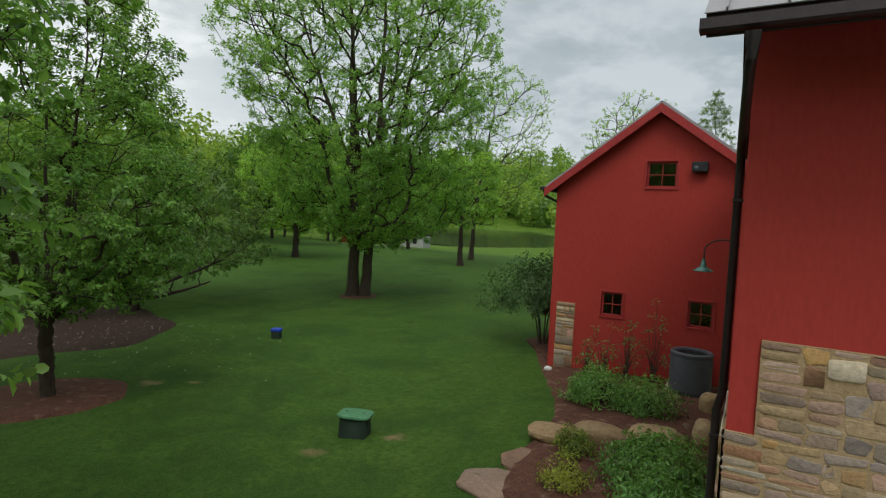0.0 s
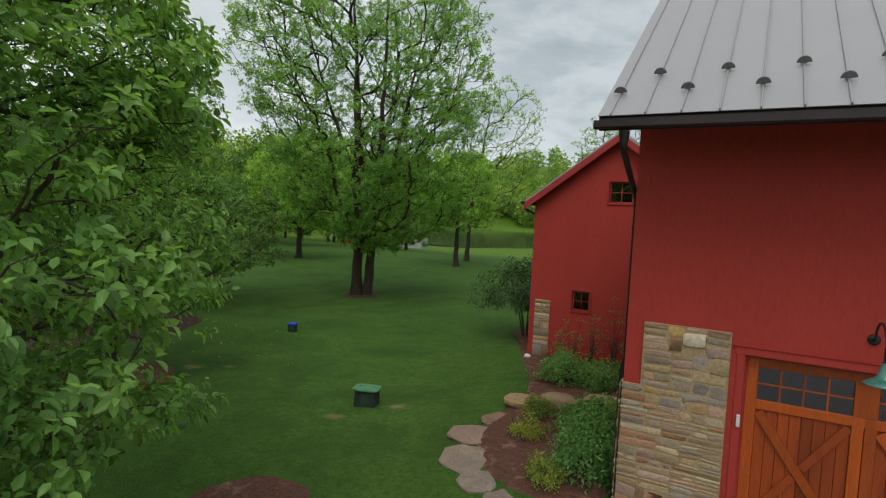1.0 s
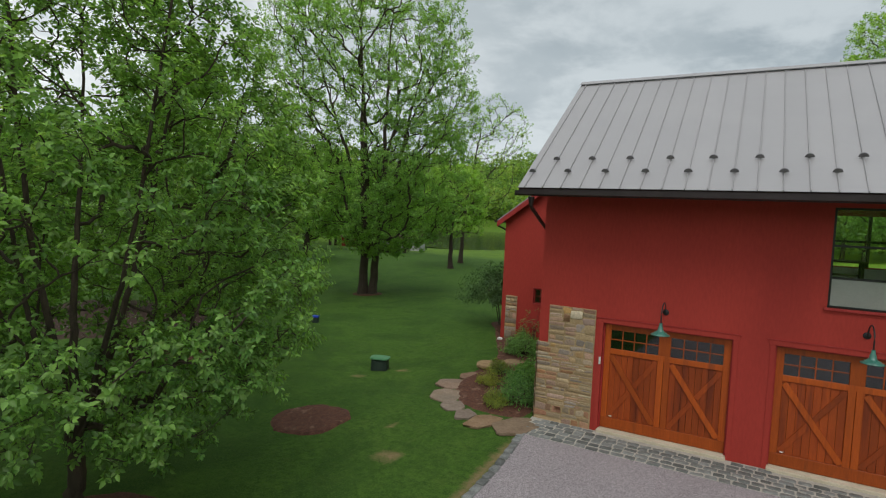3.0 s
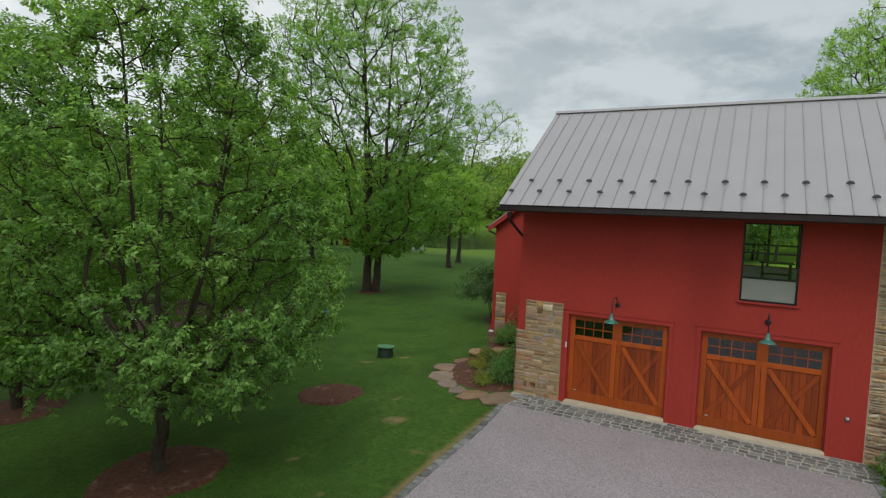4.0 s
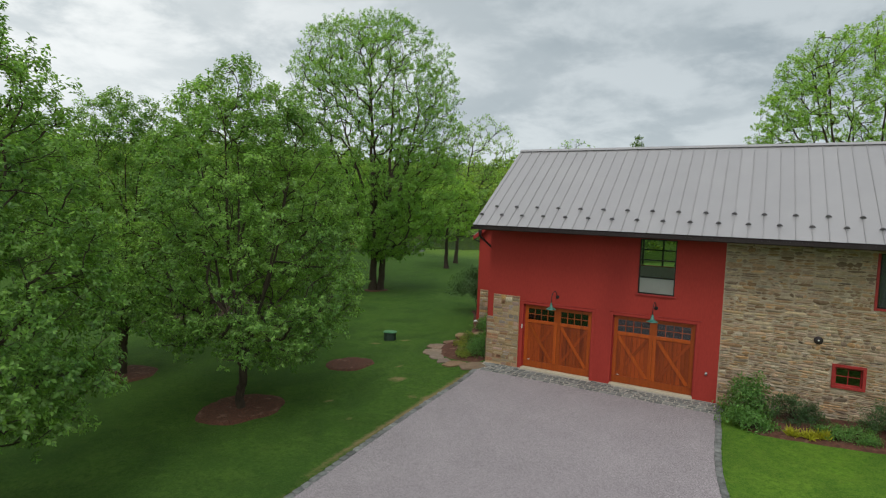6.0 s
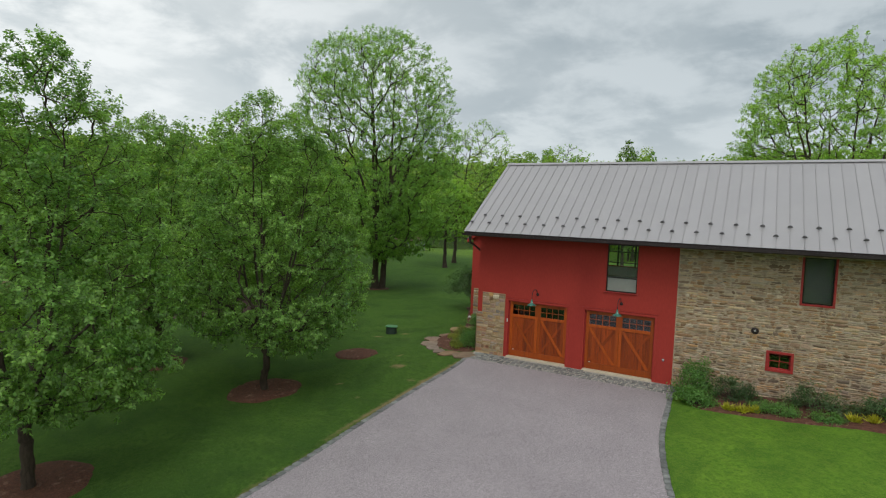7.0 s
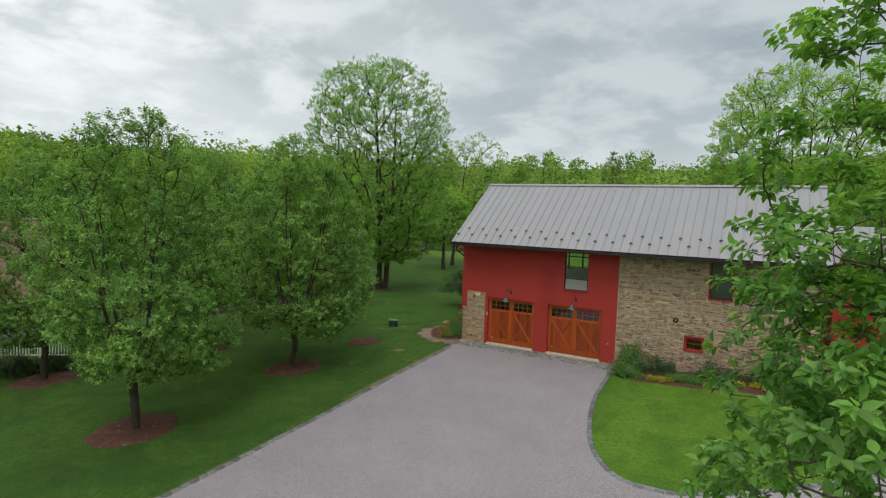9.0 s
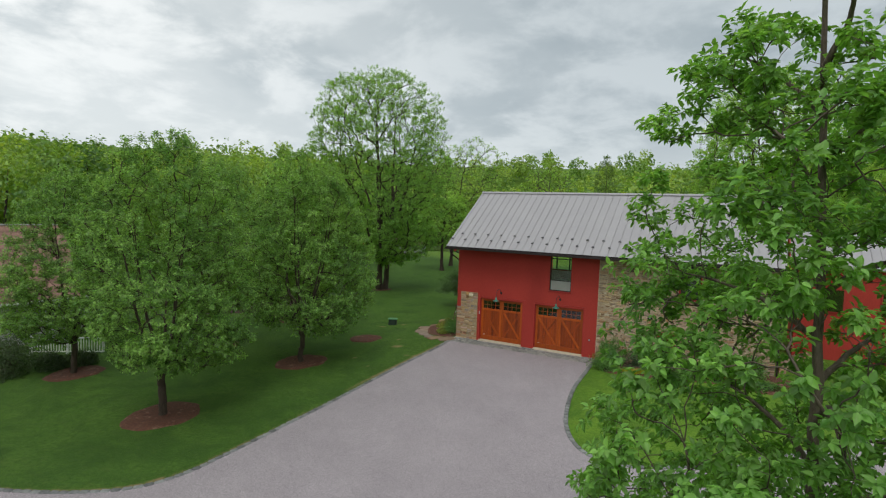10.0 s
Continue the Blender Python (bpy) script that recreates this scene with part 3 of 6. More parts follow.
        if not solid.get((i, k - 1)):
            quad((a, 0, la), (a, thick, la), (b, thick, lb), (b, 0, lb))
        if not solid.get((i, k + 1)):
            quad((a, 0, ha), (b, 0, hb), (b, thick, hb), (a, thick, ha))
    return bm


# ---- lie of the land ----
def sm(a, b, x):
    t = min(1.0, max(0.0, (x - a) / (b - a)))
    return t * t * (3 - 2 * t)


def pond_uv(x, y):
    """Place along and across the pond, 1 at its shores."""
    dx, dy = x + 104.9, y - 209.6
    return (dx * -0.386 + dy * 0.922) / 112, (dx * 0.922 + dy * 0.386) / 44


def gz(x, y):
    f = max(0.0, -y - 0.8)
    z = -0.055 * min(f, 18) - 0.015 * min(60, max(0, f - 18))
    z -= 0.04 * min(22, max(0, -x - 0.5))
    z += 0.065 * min(10, max(0, x - 8.5)) * (1 - sm(6, 14, -y))
    d = math.hypot(x + 5, y)
    z -= 0.26 * math.exp(-(((x + 9) / 7) ** 2) - ((y - 4) / 7) ** 2) * sm(-2.5, -5.5, x)
    z -= 2.2 * sm(48, 100, y) * sm(30, -20, x)
    u, w = pond_uv(x, y)
    hollow = math.exp(-((u / 1.25) ** 6) - (w / 1.35) ** 6)
    z += (17.0 * sm(100, 270, d) + 44.0 * sm(265, 570, d)) * (1 - hollow)
    z -= 0.9 * sm(1.03, 0.9, math.hypot(u, w))
    return z


# ---- foliage ----
def leaf_arrays(rng, pos, aim, length, width, fold=0.18, droop=0.25, up=0.55, out=None, face=0.0):
    """Folded leaves at pos, each growing along aim: two triangles a leaf."""
    n = len(pos)
    d = aim + rng.normal(0, 0.55, (n, 3)); d[:, 2] -= droop
    d /= np.linalg.norm(d, axis=1, keepdims=True) + 1e-9
    nrm = rng.normal(0, 0.6, (n, 3)); nrm[:, 2] += up
    if out is not None:
        d -= 0.75 * (d * out).sum(1)[:, None] * out
        d /= np.linalg.norm(d, axis=1, keepdims=True) + 1e-9
        nrm += face * out
    s = np.cross(d, nrm); s /= np.linalg.norm(s, axis=1, keepdims=True) + 1e-9
    nrm = np.cross(s, d)
    L = (length * rng.uniform(0.65, 1.25, n))[:, None]
    W = L * (width / length) * 0.5
    base = pos
    left = pos + d * L * 0.45 + s * W + nrm * L * fold
    right = pos + d * L * 0.45 - s * W + nrm * L * fold
    tip = pos + d * L - nrm * L * 0.08
    v = np.stack([base, left, tip, right], 1).reshape(-1, 3)
    i = np.arange(n)[:, None] * 4
    f = np.concatenate([i + [[0, 2, 1]], i + [[0, 3, 2]]], 1).reshape(-1, 3)
    return v, f


def lumps(rng, n=9, amount=1.0):
    """A few random bumps on the sphere of directions, for an uneven outline."""
    d = rng.normal(0, 1, (n, 3)); d /= np.linalg.norm(d, axis=1, keepdims=True)
    a, k = rng.uniform(-0.26, 0.24, n) * amount, rng.uniform(3, 9, n)

    def gain(q):
        c = q @ d.T
        return 1 + (a * np.exp(k * (c - 1))).sum(1)
    return gain


def rosettes(rng, base, axis, per, length, aspect, along, hang, fine=False):
    """Leafy shoots: per leaves spread round each shoot from base along axis, bending forward at its tip."""
    n = len(base)
    axis = axis / (np.linalg.norm(axis, axis=1, keepdims=True) + 1e-9)
    side = np.cross(axis, rng.normal(0, 1, (n, 3))); side /= np.linalg.norm(side, axis=1, keepdims=True) + 1e-9
    other = np.cross(axis, side)
    k = np.tile(np.arange(per), n)
    idx = np.repeat(np.arange(n), per)
    f = (k + rng.uniform(0, 1, len(k))) / per
    az = k * 2.4 + np.repeat(rng.uniform(0, 6.28, n), per) + rng.normal(0, 0.3, len(k))
    th = np.radians(92 - 52 * f + rng.normal(0, 14, len(k)))
    rad = np.cos(az)[:, None] * side[idx] + np.sin(az)[:, None] * other[idx]
    d = np.cos(th)[:, None] * axis[idx] + np.sin(th)[:, None] * rad
    d[:, 2] -= hang * rng.uniform(0.4, 1.5, len(k))
    d /= np.linalg.norm(d, axis=1, keepdims=True) + 1e-9
    nrm = axis[idx] + np.array([0, 0, 0.55]) + rng.normal(0, 0.33, d.shape)
    s = np.cross(d, nrm); s /= np.linalg.norm(s, axis=1, keepdims=True) + 1e-9
    nrm = np.cross(s, d)
    L = (length * rng.uniform(0.6, 1.2, len(k)))[:, None]
    W = L * aspect * 0.5
    pos = base[idx] + axis[idx] * (along * f * rng.uniform(0.7, 1.3, len(k)))[:, None] + rad * 0.012
    if fine:
        rows = [pos, pos + d * L * 0.3 + s * W * 0.9 + nrm * L * 0.10, pos + d * L * 0.66 + s * W * 0.72 + nrm * L * 0.07, pos + d * L - nrm * L * 0.16,
                pos + d * L * 0.66 - s * W * 0.72 + nrm * L * 0.07, pos + d * L * 0.3 - s * W * 0.9 + nrm * L * 0.10]
        tri = [[0, 3, 2], [0, 2, 1], [0, 5, 4], [0, 4, 3]]
    else:
        rows = [pos, pos + d * L * 0.45 + s * W + nrm * L * 0.14, pos + d * L - nrm * L * 0.10, pos + d * L * 0.45 - s * W + nrm * L * 0.14]
        tri = [[0, 2, 1], [0, 3, 2]]
    v = np.stack(rows, 1).reshape(-1, 3)
    i = np.arange(len(k))[:, None, None] * len(rows)
    return v, (i + np.array(tri)[None]).reshape(-1, 3)


def tree(name, label, seed, height, low, radius, stems, tips, shoots, per, leaf, m_leaf, m_bark, start=1.7, wide=0.42, square=0.8, peak=0.0, shell=0.4, lump=1.0, gaps=0.1, patch=2.6, bal=0.25, rise=0.6, tip_r=0.007, pipe=2.3, reach=0.32, along=0.14, aspect=0.55, hang=0.3, thin=0.0, skirt=0.0, fine=False, twig=0.005, lift=0.5, sag=0.0, squash=0.75, lean=(0, 0), straight=0.35):
    """Stems, then branches that grow tip by tip from the nearest wood, each as thick as what it carries; the crown is leafy shoots on twigs at the tips."""
    rng = np.random.default_rng(seed)
    gain = lumps(rng, 16, lump)
    mid = low + wide * (height - low)
    centre = np.array([lean[0], lean[1], mid])

    def envelope(q):
        """Distance from the crown's centre to its edge along q."""
        up = np.where(q[:, 2] > 0, height - mid, mid - low)
        h = np.hypot(q[:, 0], q[:, 1])
        e = np.where(q[:, 2] > 0, 2.0 / (square + peak), 2.0 / square)
        return gain(q) * ((h / radius) ** e + (np.abs(q[:, 2]) / up) ** e) ** (-1 / e)

    tubes, node, along_n, way, own_r = [], [], [], [], []
    for pts, r0, r1 in stems:
        p = bend(*pts, 24)
        p[2:-1, :2] += rng.normal(0, r0 * 0.12, (21, 2)) + 0.6 * r0 * np.sin(np.linspace(0, rng.uniform(4, 9), 21))[:, None] * rng.normal(0, 1, 2)
        r = r0 + (r1 - r0) * np.linspace(0, 1, 24) ** 0.8
        if p[0][2] < 0.1:
            r[0] *= 1.5; r[1] *= 1.15
        tubes.append((p, r))
        g = np.gradient(p, axis=0); g /= np.linalg.norm(g, axis=1, keepdims=True)
        for i in range(24):
            if p[i][2] > start:
                node.append(p[i]); along_n.append(g[i]); way.append(p[i][2] - start); own_r.append(r[i])
    first = len(node)
    cand = rng.uniform(-1, 1, (tips * 16, 3)) * [radius * 1.15, radius * 1.15, max(height - mid, mid - low) * 1.15]
    dist = np.linalg.norm(cand, axis=1)
    q = cand / (dist[:, None] + 1e-9)
    rel = dist / np.maximum(envelope(q) - reach, 0.3)
    keep = (rel < 1) & (rng.uniform(size=len(rel)) < rel ** (0.9 / shell)) & (cand[:, 2] + mid > low)
    pc = centre + cand
    if gaps:
        f = np.array([noise.noise(Vector(c * (patch / radius)) + Vector((seed, 0, 0))) for c in pc])
        keep &= f > -0.5 + gaps + rng.uniform(-0.08, 0.08, len(pc))
    pc = pc[keep][:tips]
    hold = np.array(node)
    order = np.argsort(np.sqrt(((pc[:, None] - hold[None]) ** 2).sum(-1).min(1)) + 0.15 * pc[:, 2])
    pc = pc[order]
    q = pc - centre; q /= np.linalg.norm(q, axis=1, keepdims=True) + 1e-9
    room = first + 4 * len(pc)
    N, D, Wy = np.zeros((room, 3)), np.zeros((room, 3)), np.zeros(room)
    N[:first], D[:first], Wy[:first] = node, along_n, way
    up_of = np.full(room, -1)
    count = first
    twigs = []
    for c in pc:
        dv = c - N[:count]
        ln = np.linalg.norm(dv, axis=1) + 1e-6
        turn = (dv * D[:count]).sum(1) / ln
        cost = ln * (1 + rise * np.maximum(0, -dv[:, 2] / ln) + straight * (1 - turn)) + bal * Wy[:count]
        j = int(np.argmin(cost))
        L = ln[j]
        ctrl = N[j] + (0.45 * D[j] + 0.55 * dv[j] / L) * L * 0.5 + [0, 0, -sag * L]
        bp = bend(N[j], ctrl, c, 5)
        bp[1:-1] += rng.normal(0, 0.035 * L, (3, 3))
        g = np.gradient(bp, axis=0); g /= np.linalg.norm(g, axis=1, keepdims=True) + 1e-9
        chain = [j]
        for i in range(1, 5):
            N[count], D[count], Wy[count], up_of[count] = bp[i], g[i], Wy[j] + L * i / 4, chain[-1]
            chain.append(count); count += 1
        twigs.append((bp, chain))
    load = np.zeros(room)
    for _, chain in twigs:
        load[chain[-1]] += 1
    for i in range(count - 1, first - 1, -1):
        if up_of[i] >= 0:
            load[up_of[i]] += load[i]
    for bp, chain in twigs:
        r = tip_r * np.maximum(load[chain], 1) ** (1 / pipe)
        r[0] = min(r[1] * 1.1, own_r[chain[0]] * 0.8 if chain[0] < first else r[0])
        if chain[0] < first:
            r = np.minimum(r, own_r[chain[0]] * 0.8)
        tubes.append((bp, r))
    vs, fs, c = [], [], 0
    for p, r in tubes:
        v, f = tube_arrays(p, r, 10 if r[0] > 0.08 else 6 if r[0] > 0.03 else 3, c)
        vs.append(v); fs.append(f); c += len(v)
    hf = np.clip((pc[:, 2] - low) / (height - low), 0, 1)
    number = rng.poisson(shoots * (1 - thin * hf) * (1 + skirt * np.clip(1 - hf / 0.4, 0, 1)))
    idc = np.repeat(np.arange(len(pc)), number)
    m = len(idc)
    rng.shuffle(idc)
    off = rng.normal(0, 1, (m, 3)); off /= np.linalg.norm(off, axis=1, keepdims=True)
    off[:, 2] = np.where(rng.uniform(size=m) < 0.65, np.abs(off[:, 2]), off[:, 2]) * squash
    cl = pc[idc] + off * (reach * rng.uniform(0.05, 1, m) ** 0.5)[:, None]
    a, b = pc[idc], cl
    n_tw = int(m * 0.4)
    dd = b - a; dd /= np.linalg.norm(dd, axis=1, keepdims=True) + 1e-9
    u = np.cross(dd, [0.3, 0.2, 0.93]); u /= np.linalg.norm(u, axis=1, keepdims=True) + 1e-9
    w = np.cross(dd, u)
    ang = np.array([0, 2.09, 4.19])
    ring = np.stack([a, b], 1)[:n_tw, :, None] + np.array([1.0, 0.4])[None, :, None, None] * twig * (np.cos(ang)[None, None, :, None] * u[:n_tw, None, None] + np.sin(ang)[None, None, :, None] * w[:n_tw, None, None])
    i0, j = (np.arange(n_tw) * 6)[:, None], np.arange(3)[None]
    k = (j + 1) % 3
    vs.append(ring.reshape(-1, 3)); fs.append(np.stack([i0 + j, i0 + k, i0 + 3 + k, i0 + 3 + j], -1).reshape(-1, 4) + c)
    lv, lf = rosettes(rng, cl, 0.5 * dd + 0.55 * q[idc] + [0, 0, lift] + rng.normal(0, 0.25, (m, 3)), per, leaf, aspect, along, hang, fine)
    root = thing(name, label, "tree")
    part("trunk", raw_mesh("trunk", np.concatenate(vs), np.concatenate(fs), m_bark, True), m_bark, root)
    part("crown", raw_mesh("crown", lv, lf, m_leaf), m_leaf, root)
    return root


def one_stem(h, r, lean=(0, 0), top=0.02):
    return [(((0, 0, -0.25), (lean[0] * 0.2, lean[1] * 0.2, h * 0.5), (lean[0], lean[1], h)), r, top)]


def leaders(rng, fork, h, r, n, spread, top=0.02):
    """A short trunk that divides into n rising leaders."""
    out = [(((0, 0, -0.25), (0.02, 0.01, fork * 0.5), (0.03, 0.0, fork + 0.25)), r, r * 0.85)]
    for k in range(n):
        a = 2 * math.pi * k / n + rng.uniform(-0.35, 0.35)
        s, z = spread * rng.uniform(0.55, 1.1), h * rng.uniform(0.82, 1.0)
        b = fork + rng.uniform(-0.1, 0.25)
        out.append((((0.03, 0, b), (s * 0.55 * math.cos(a), s * 0.55 * math.sin(a), b + 0.28 * (z - b)), (s * math.cos(a), s * math.sin(a), z)), r * rng.uniform(0.42, 0.6), top))
    return out


def bush(name, label, seed, at, rx, ry, h, clusters, per, leaf, spread, m_leaf, category="shrub", aspect=0.4, stems=7, group="", up=0.5):
    rng = np.random.default_rng(seed)
    gain = lumps(rng, 12, 1.7)
    q = rng.normal(0, 1, (clusters, 3)); q[:, 2] = np.abs(q[:, 2]); q /= np.linalg.norm(q, axis=1, keepdims=True)
    cl = q * (gain(q) * rng.uniform(0.25, 1, clusters) ** 0.4)[:, None] * [rx, ry, h * 0.92]
    cl += rng.normal(0, 1, cl.shape) * [rx * 0.09, ry * 0.09, h * 0.07]
    cl[:, 2] = np.maximum(cl[:, 2], 0.06)
    n = clusters * per
    idx = np.repeat(np.arange(clusters), per)
    off = rng.normal(0, 1, (n, 3)); off /= np.linalg.norm(off, axis=1, keepdims=True)
    off *= (spread * rng.uniform(0, 1, n) ** 0.5)[:, None]
    pos = cl[idx] + off; pos[:, 2] = np.maximum(pos[:, 2], 0.02)
    lv, lf = leaf_arrays(rng, pos, off / spread + 0.35 * q[idx] + [0, 0, up * 0.4], leaf, leaf * aspect, droop=0.25, up=0.5, out=q[idx], face=0.5)
    root = thing(name, label, category, at, group=group)
    paths = []
    for i in rng.choice(clusters, min(clusters, stems * 6), replace=False):
        s = np.array([rng.normal(0, rx * 0.12), rng.normal(0, ry * 0.12), -0.08])
        paths.append((bend(s, s * 0.6 + cl[i] * 0.4 + [0, 0, 0.25 * h], cl[i], 6), np.linspace(0.014, 0.004, 6)))
    part("stem", tube_mesh("stem", paths, M_BARK, 4), M_BARK, root)
    part("foliage", raw_mesh("foliage", lv, lf, m_leaf), m_leaf, root)
    return root


# ---- ground, drive, pond ----
def curve_pts(pts, step):
    """Even points along a smooth line through pts."""
    p = [pts[0]] + list(pts) + [pts[-1]]
    out = []
    for i in range(1, len(p) - 2):
        a, b, c, d = (np.array(q, float) for q in p[i - 1:i + 3])
        for t in np.linspace(0, 1, 24, endpoint=False):
            out.append(0.5 * (2 * b + (c - a) * t + (2 * a - 5 * b + 4 * c - d) * t ** 2 + (3 * b - a - 3 * c + d) * t ** 3))
    out.append(np.array(pts[-1], float))
    out = np.array(out)
    s = np.concatenate([[0], np.cumsum(np.linalg.norm(np.diff(out, axis=0), axis=1))])
    k = np.arange(0, s[-1], step)
    return np.stack([np.interp(k, s, out[:, 0]), np.interp(k, s, out[:, 1])], 1)


LEFT_EDGE = [(-0.15, -1.1), (0.0, -3.0), (0.0, -6.0), (0.1, -9.2), (0.22, -12.0), (0.25, -15.2), (0.26, -17.8), (0.1, -20.0), (-0.9, -21.4), (-3.8, -22.9), (-9.0, -24.5), (-30.0, -28.0)]
RIGHT_EDGE = [(8.6, -1.1), (8.7, -2.5), (8.9, -5.5), (9.6, -8.8), (10.4, -10.6), (11.4, -11.5), (12.8, -11.5), (14.9, -10.4), (17.4, -8.6), (21.0, -5.6), (27.0, -1.0)]
left_c, right_c = curve_pts(LEFT_EDGE, 0.1), curve_pts(RIGHT_EDGE, 0.1)
BARE = [(-2.3, -3.6, 0.42), (-3.15, -2.1, 0.24), (-6.95, 1.3, 0.3), (-6.05, 2.75, 0.3), (-13.5, 2.35, 0.36), (-12.6, 3.1, 0.26), (-1.6, -7.4, 0.22), (-0.7, -5.0, 0.25), (-3.1, -6.6, 0.2)]


def bare_at(x, y):
    d = np.min(np.hypot(left_c[:, 0] - 0.2 - x, left_c[:, 1] - y)) if -8 < x < 4 and y > -26 else 9
    b = 0.64 * math.exp(-(d / 0.21) ** 2)
    for px, py, r in BARE:
        b = max(b, 0.76 * math.exp(-((x - px) ** 2 + (y - py) ** 2) / r ** 2))
    return b


def axis(lo, a, b, hi, fine, grow):
    mid = list(np.arange(a, b + 1e-6, fine))
    out, s, v = [], fine, b
    while v < hi:
        s *= grow; v += s; out.append(v)
    inn, s, v = [], fine, a
    while v > lo:
        s *= grow; v -= s; inn.append(v)
    return np.array(inn[::-1] + mid + out)


gx, gy = axis(-1500, -18, 14, 1500, 0.33, 1.14), axis(-1200, -26, 12, 1800, 0.33, 1.14)
GX, GY = np.meshgrid(gx, gy, indexing="ij")
gv = np.array([(x, y, gz(x, y)) for x, y in zip(GX.ravel(), GY.ravel())])
gb = np.array([bare_at(x, y) for x, y in zip(GX.ravel(), GY.ravel())])
ii, jj = np.meshgrid(np.arange(len(gx) - 1), np.arange(len(gy) - 1), indexing="ij")
a0 = (ii * len(gy) + jj).ravel()
gf = np.stack([a0, a0 + len(gy), a0 + len(gy) + 1, a0 + 1], 1)
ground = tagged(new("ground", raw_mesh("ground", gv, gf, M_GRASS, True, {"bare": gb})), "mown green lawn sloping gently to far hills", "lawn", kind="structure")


def strips(rows):
    """Sheet through rows of points, each row of one length, laid just above the land."""
    v, f = [], []
    n = len(rows[0])
    for r in rows:
        v += [(x, y, gz(x, y) + 0.025) for x, y in r]
    for i in range(len(rows) - 1):
        for j in range(n - 1):
            f.append((i * n + j, i * n + j + 1, (i + 1) * n + j + 1, (i + 1) * n + j))
    return v, f


def interp_by(curve, key, val, at):
    o = np.argsort(curve[:, key])
    return float(np.interp(at, curve[o, key], curve[o, val]))


rc_up = right_c[right_c[:, 0] < 11.4]
rc_arm = right_c[right_c[:, 0] >= 11.4]
drive_v, drive_f = [], []
south = curve_pts([(12.2, -40), (12.2, -26), (12.5, -21.5), (13.4, -18.4), (15.6, -16.2), (20, -12.9), (27, -7.5)], 0.1)
sets = []
sets.append([[(x, y) for x in np.linspace(interp_by(left_c, 1, 0, y), interp_by(rc_up, 1, 0, y), 30)] for y in np.linspace(-1.12, -11.45, 44)])
sets.append([[(x, y) for x in np.linspace(interp_by(left_c, 1, 0, y), min(15.6, interp_by(south, 1, 0, y)) if y < -16.2 else 15.6, 30)] for y in np.linspace(-11.45, -40, 70)])
sets.append([[(x, y) for y in np.linspace(interp_by(south, 0, 1, x), interp_by(rc_arm, 0, 1, x), 12)] for x in np.linspace(15.6, 27, 30)])
sets.append([[(x, y) for y in np.linspace(-11.45, interp_by(rc_arm, 0, 1, x), 8)] for x in np.linspace(11.4, 15.6, 16)])
for s in sets:
    v, f = strips(s)
    drive_f += [tuple(i + len(drive_v) for i in q) for q in f]
    drive_v += v
me = raw_mesh("road", drive_v, drive_f, M_DRIVE, True)
road = tagged(new("road", me), "pale grey stone-chip driveway in front of the barn", "driveway", kind="structure")

pond_bm = bmesh.new()
pond_v = []
for a in np.linspace(0, 2 * math.pi, 70, endpoint=False):
    u, w = 112 * math.cos(a) * (1 + 0.05 * math.sin(5 * a)), 44 * math.sin(a) * (1 + 0.1 * math.sin(3 * a))
    pond_v.append(pond_bm.verts.new((-104.9 - 0.386 * u + 0.922 * w, 209.6 + 0.922 * u + 0.386 * w, -3.02)))
pond_bm.faces.new(pond_v)
me = bpy.data.meshes.new("water"); pond_bm.to_mesh(me); pond_bm.free(); me.materials.append(M_WATER)
water = tagged(new("water", me), "still dark pond beyond the far lawn", "pond", kind="structure")


def mound(name, label, outline, rise, material, inner=0.86, sink=0.05, category="mulch bed", rough=0.03, seed=1):
    """A low bed over a closed outline, falling to the land at its edge."""
    rng = np.random.default_rng(seed)
    o = np.array(outline)
    c = o.mean(0)
    rings = [1.0, inner, 0.66, 0.45, 0.25]
    v, f = [], []
    n = len(o)
    for k, s in enumerate(rings):
        for p in o:
            q = c + (p - c) * s
            j = rng.normal(0, rough, 3) if k else np.zeros(3)
            v.append((q[0] + j[0] * s, q[1] + j[1] * s, gz(*q) + (-sink if k == 0 else rise + 0.012 * noise.noise(Vector((q[0] * 2.1, q[1] * 2.1, seed))))))
    for k in range(len(rings) - 1):
        for i in range(n):
            f.append((k * n + i, k * n + (i + 1) % n, (k + 1) * n + (i + 1) % n, (k + 1) * n + i))
    me = raw_mesh(name, v, f, material, True)
    bm = bmesh.new(); bm.from_mesh(me)
    bm.verts.ensure_lookup_table()
    bm.faces.new([bm.verts[(len(rings) - 1) * n + i] for i in range(n)])
    bm.to_mesh(me); bm.free()
    return tagged(new(name, me), label, category, kind="structure")


def ring_outline(x, y, rx, ry, seed, n=44, wob=0.05):
    rng = np.random.default_rng(seed)
    ph = rng.uniform(0, 6.28, 4)
    return [(x + rx * math.cos(a) * (1 + wob * math.sin(3 * a + ph[0]) + wob * 0.6 * math.sin(7 * a + ph[1])), y + ry * math.sin(a) * (1 + wob * math.sin(2 * a + ph[2]) + wob * 0.6 * math.sin(6 * a + ph[3]))) for a in np.linspace(0, 2 * math.pi, n, endpoint=False)]


T1, T2, T4, T5, TA, TF = (-5.35, -8.4), (-5.2, -16.6), (-12.75, -8.0), (-15.0, -15.1), (-14.2, 0.25), (16.72, -22.1)
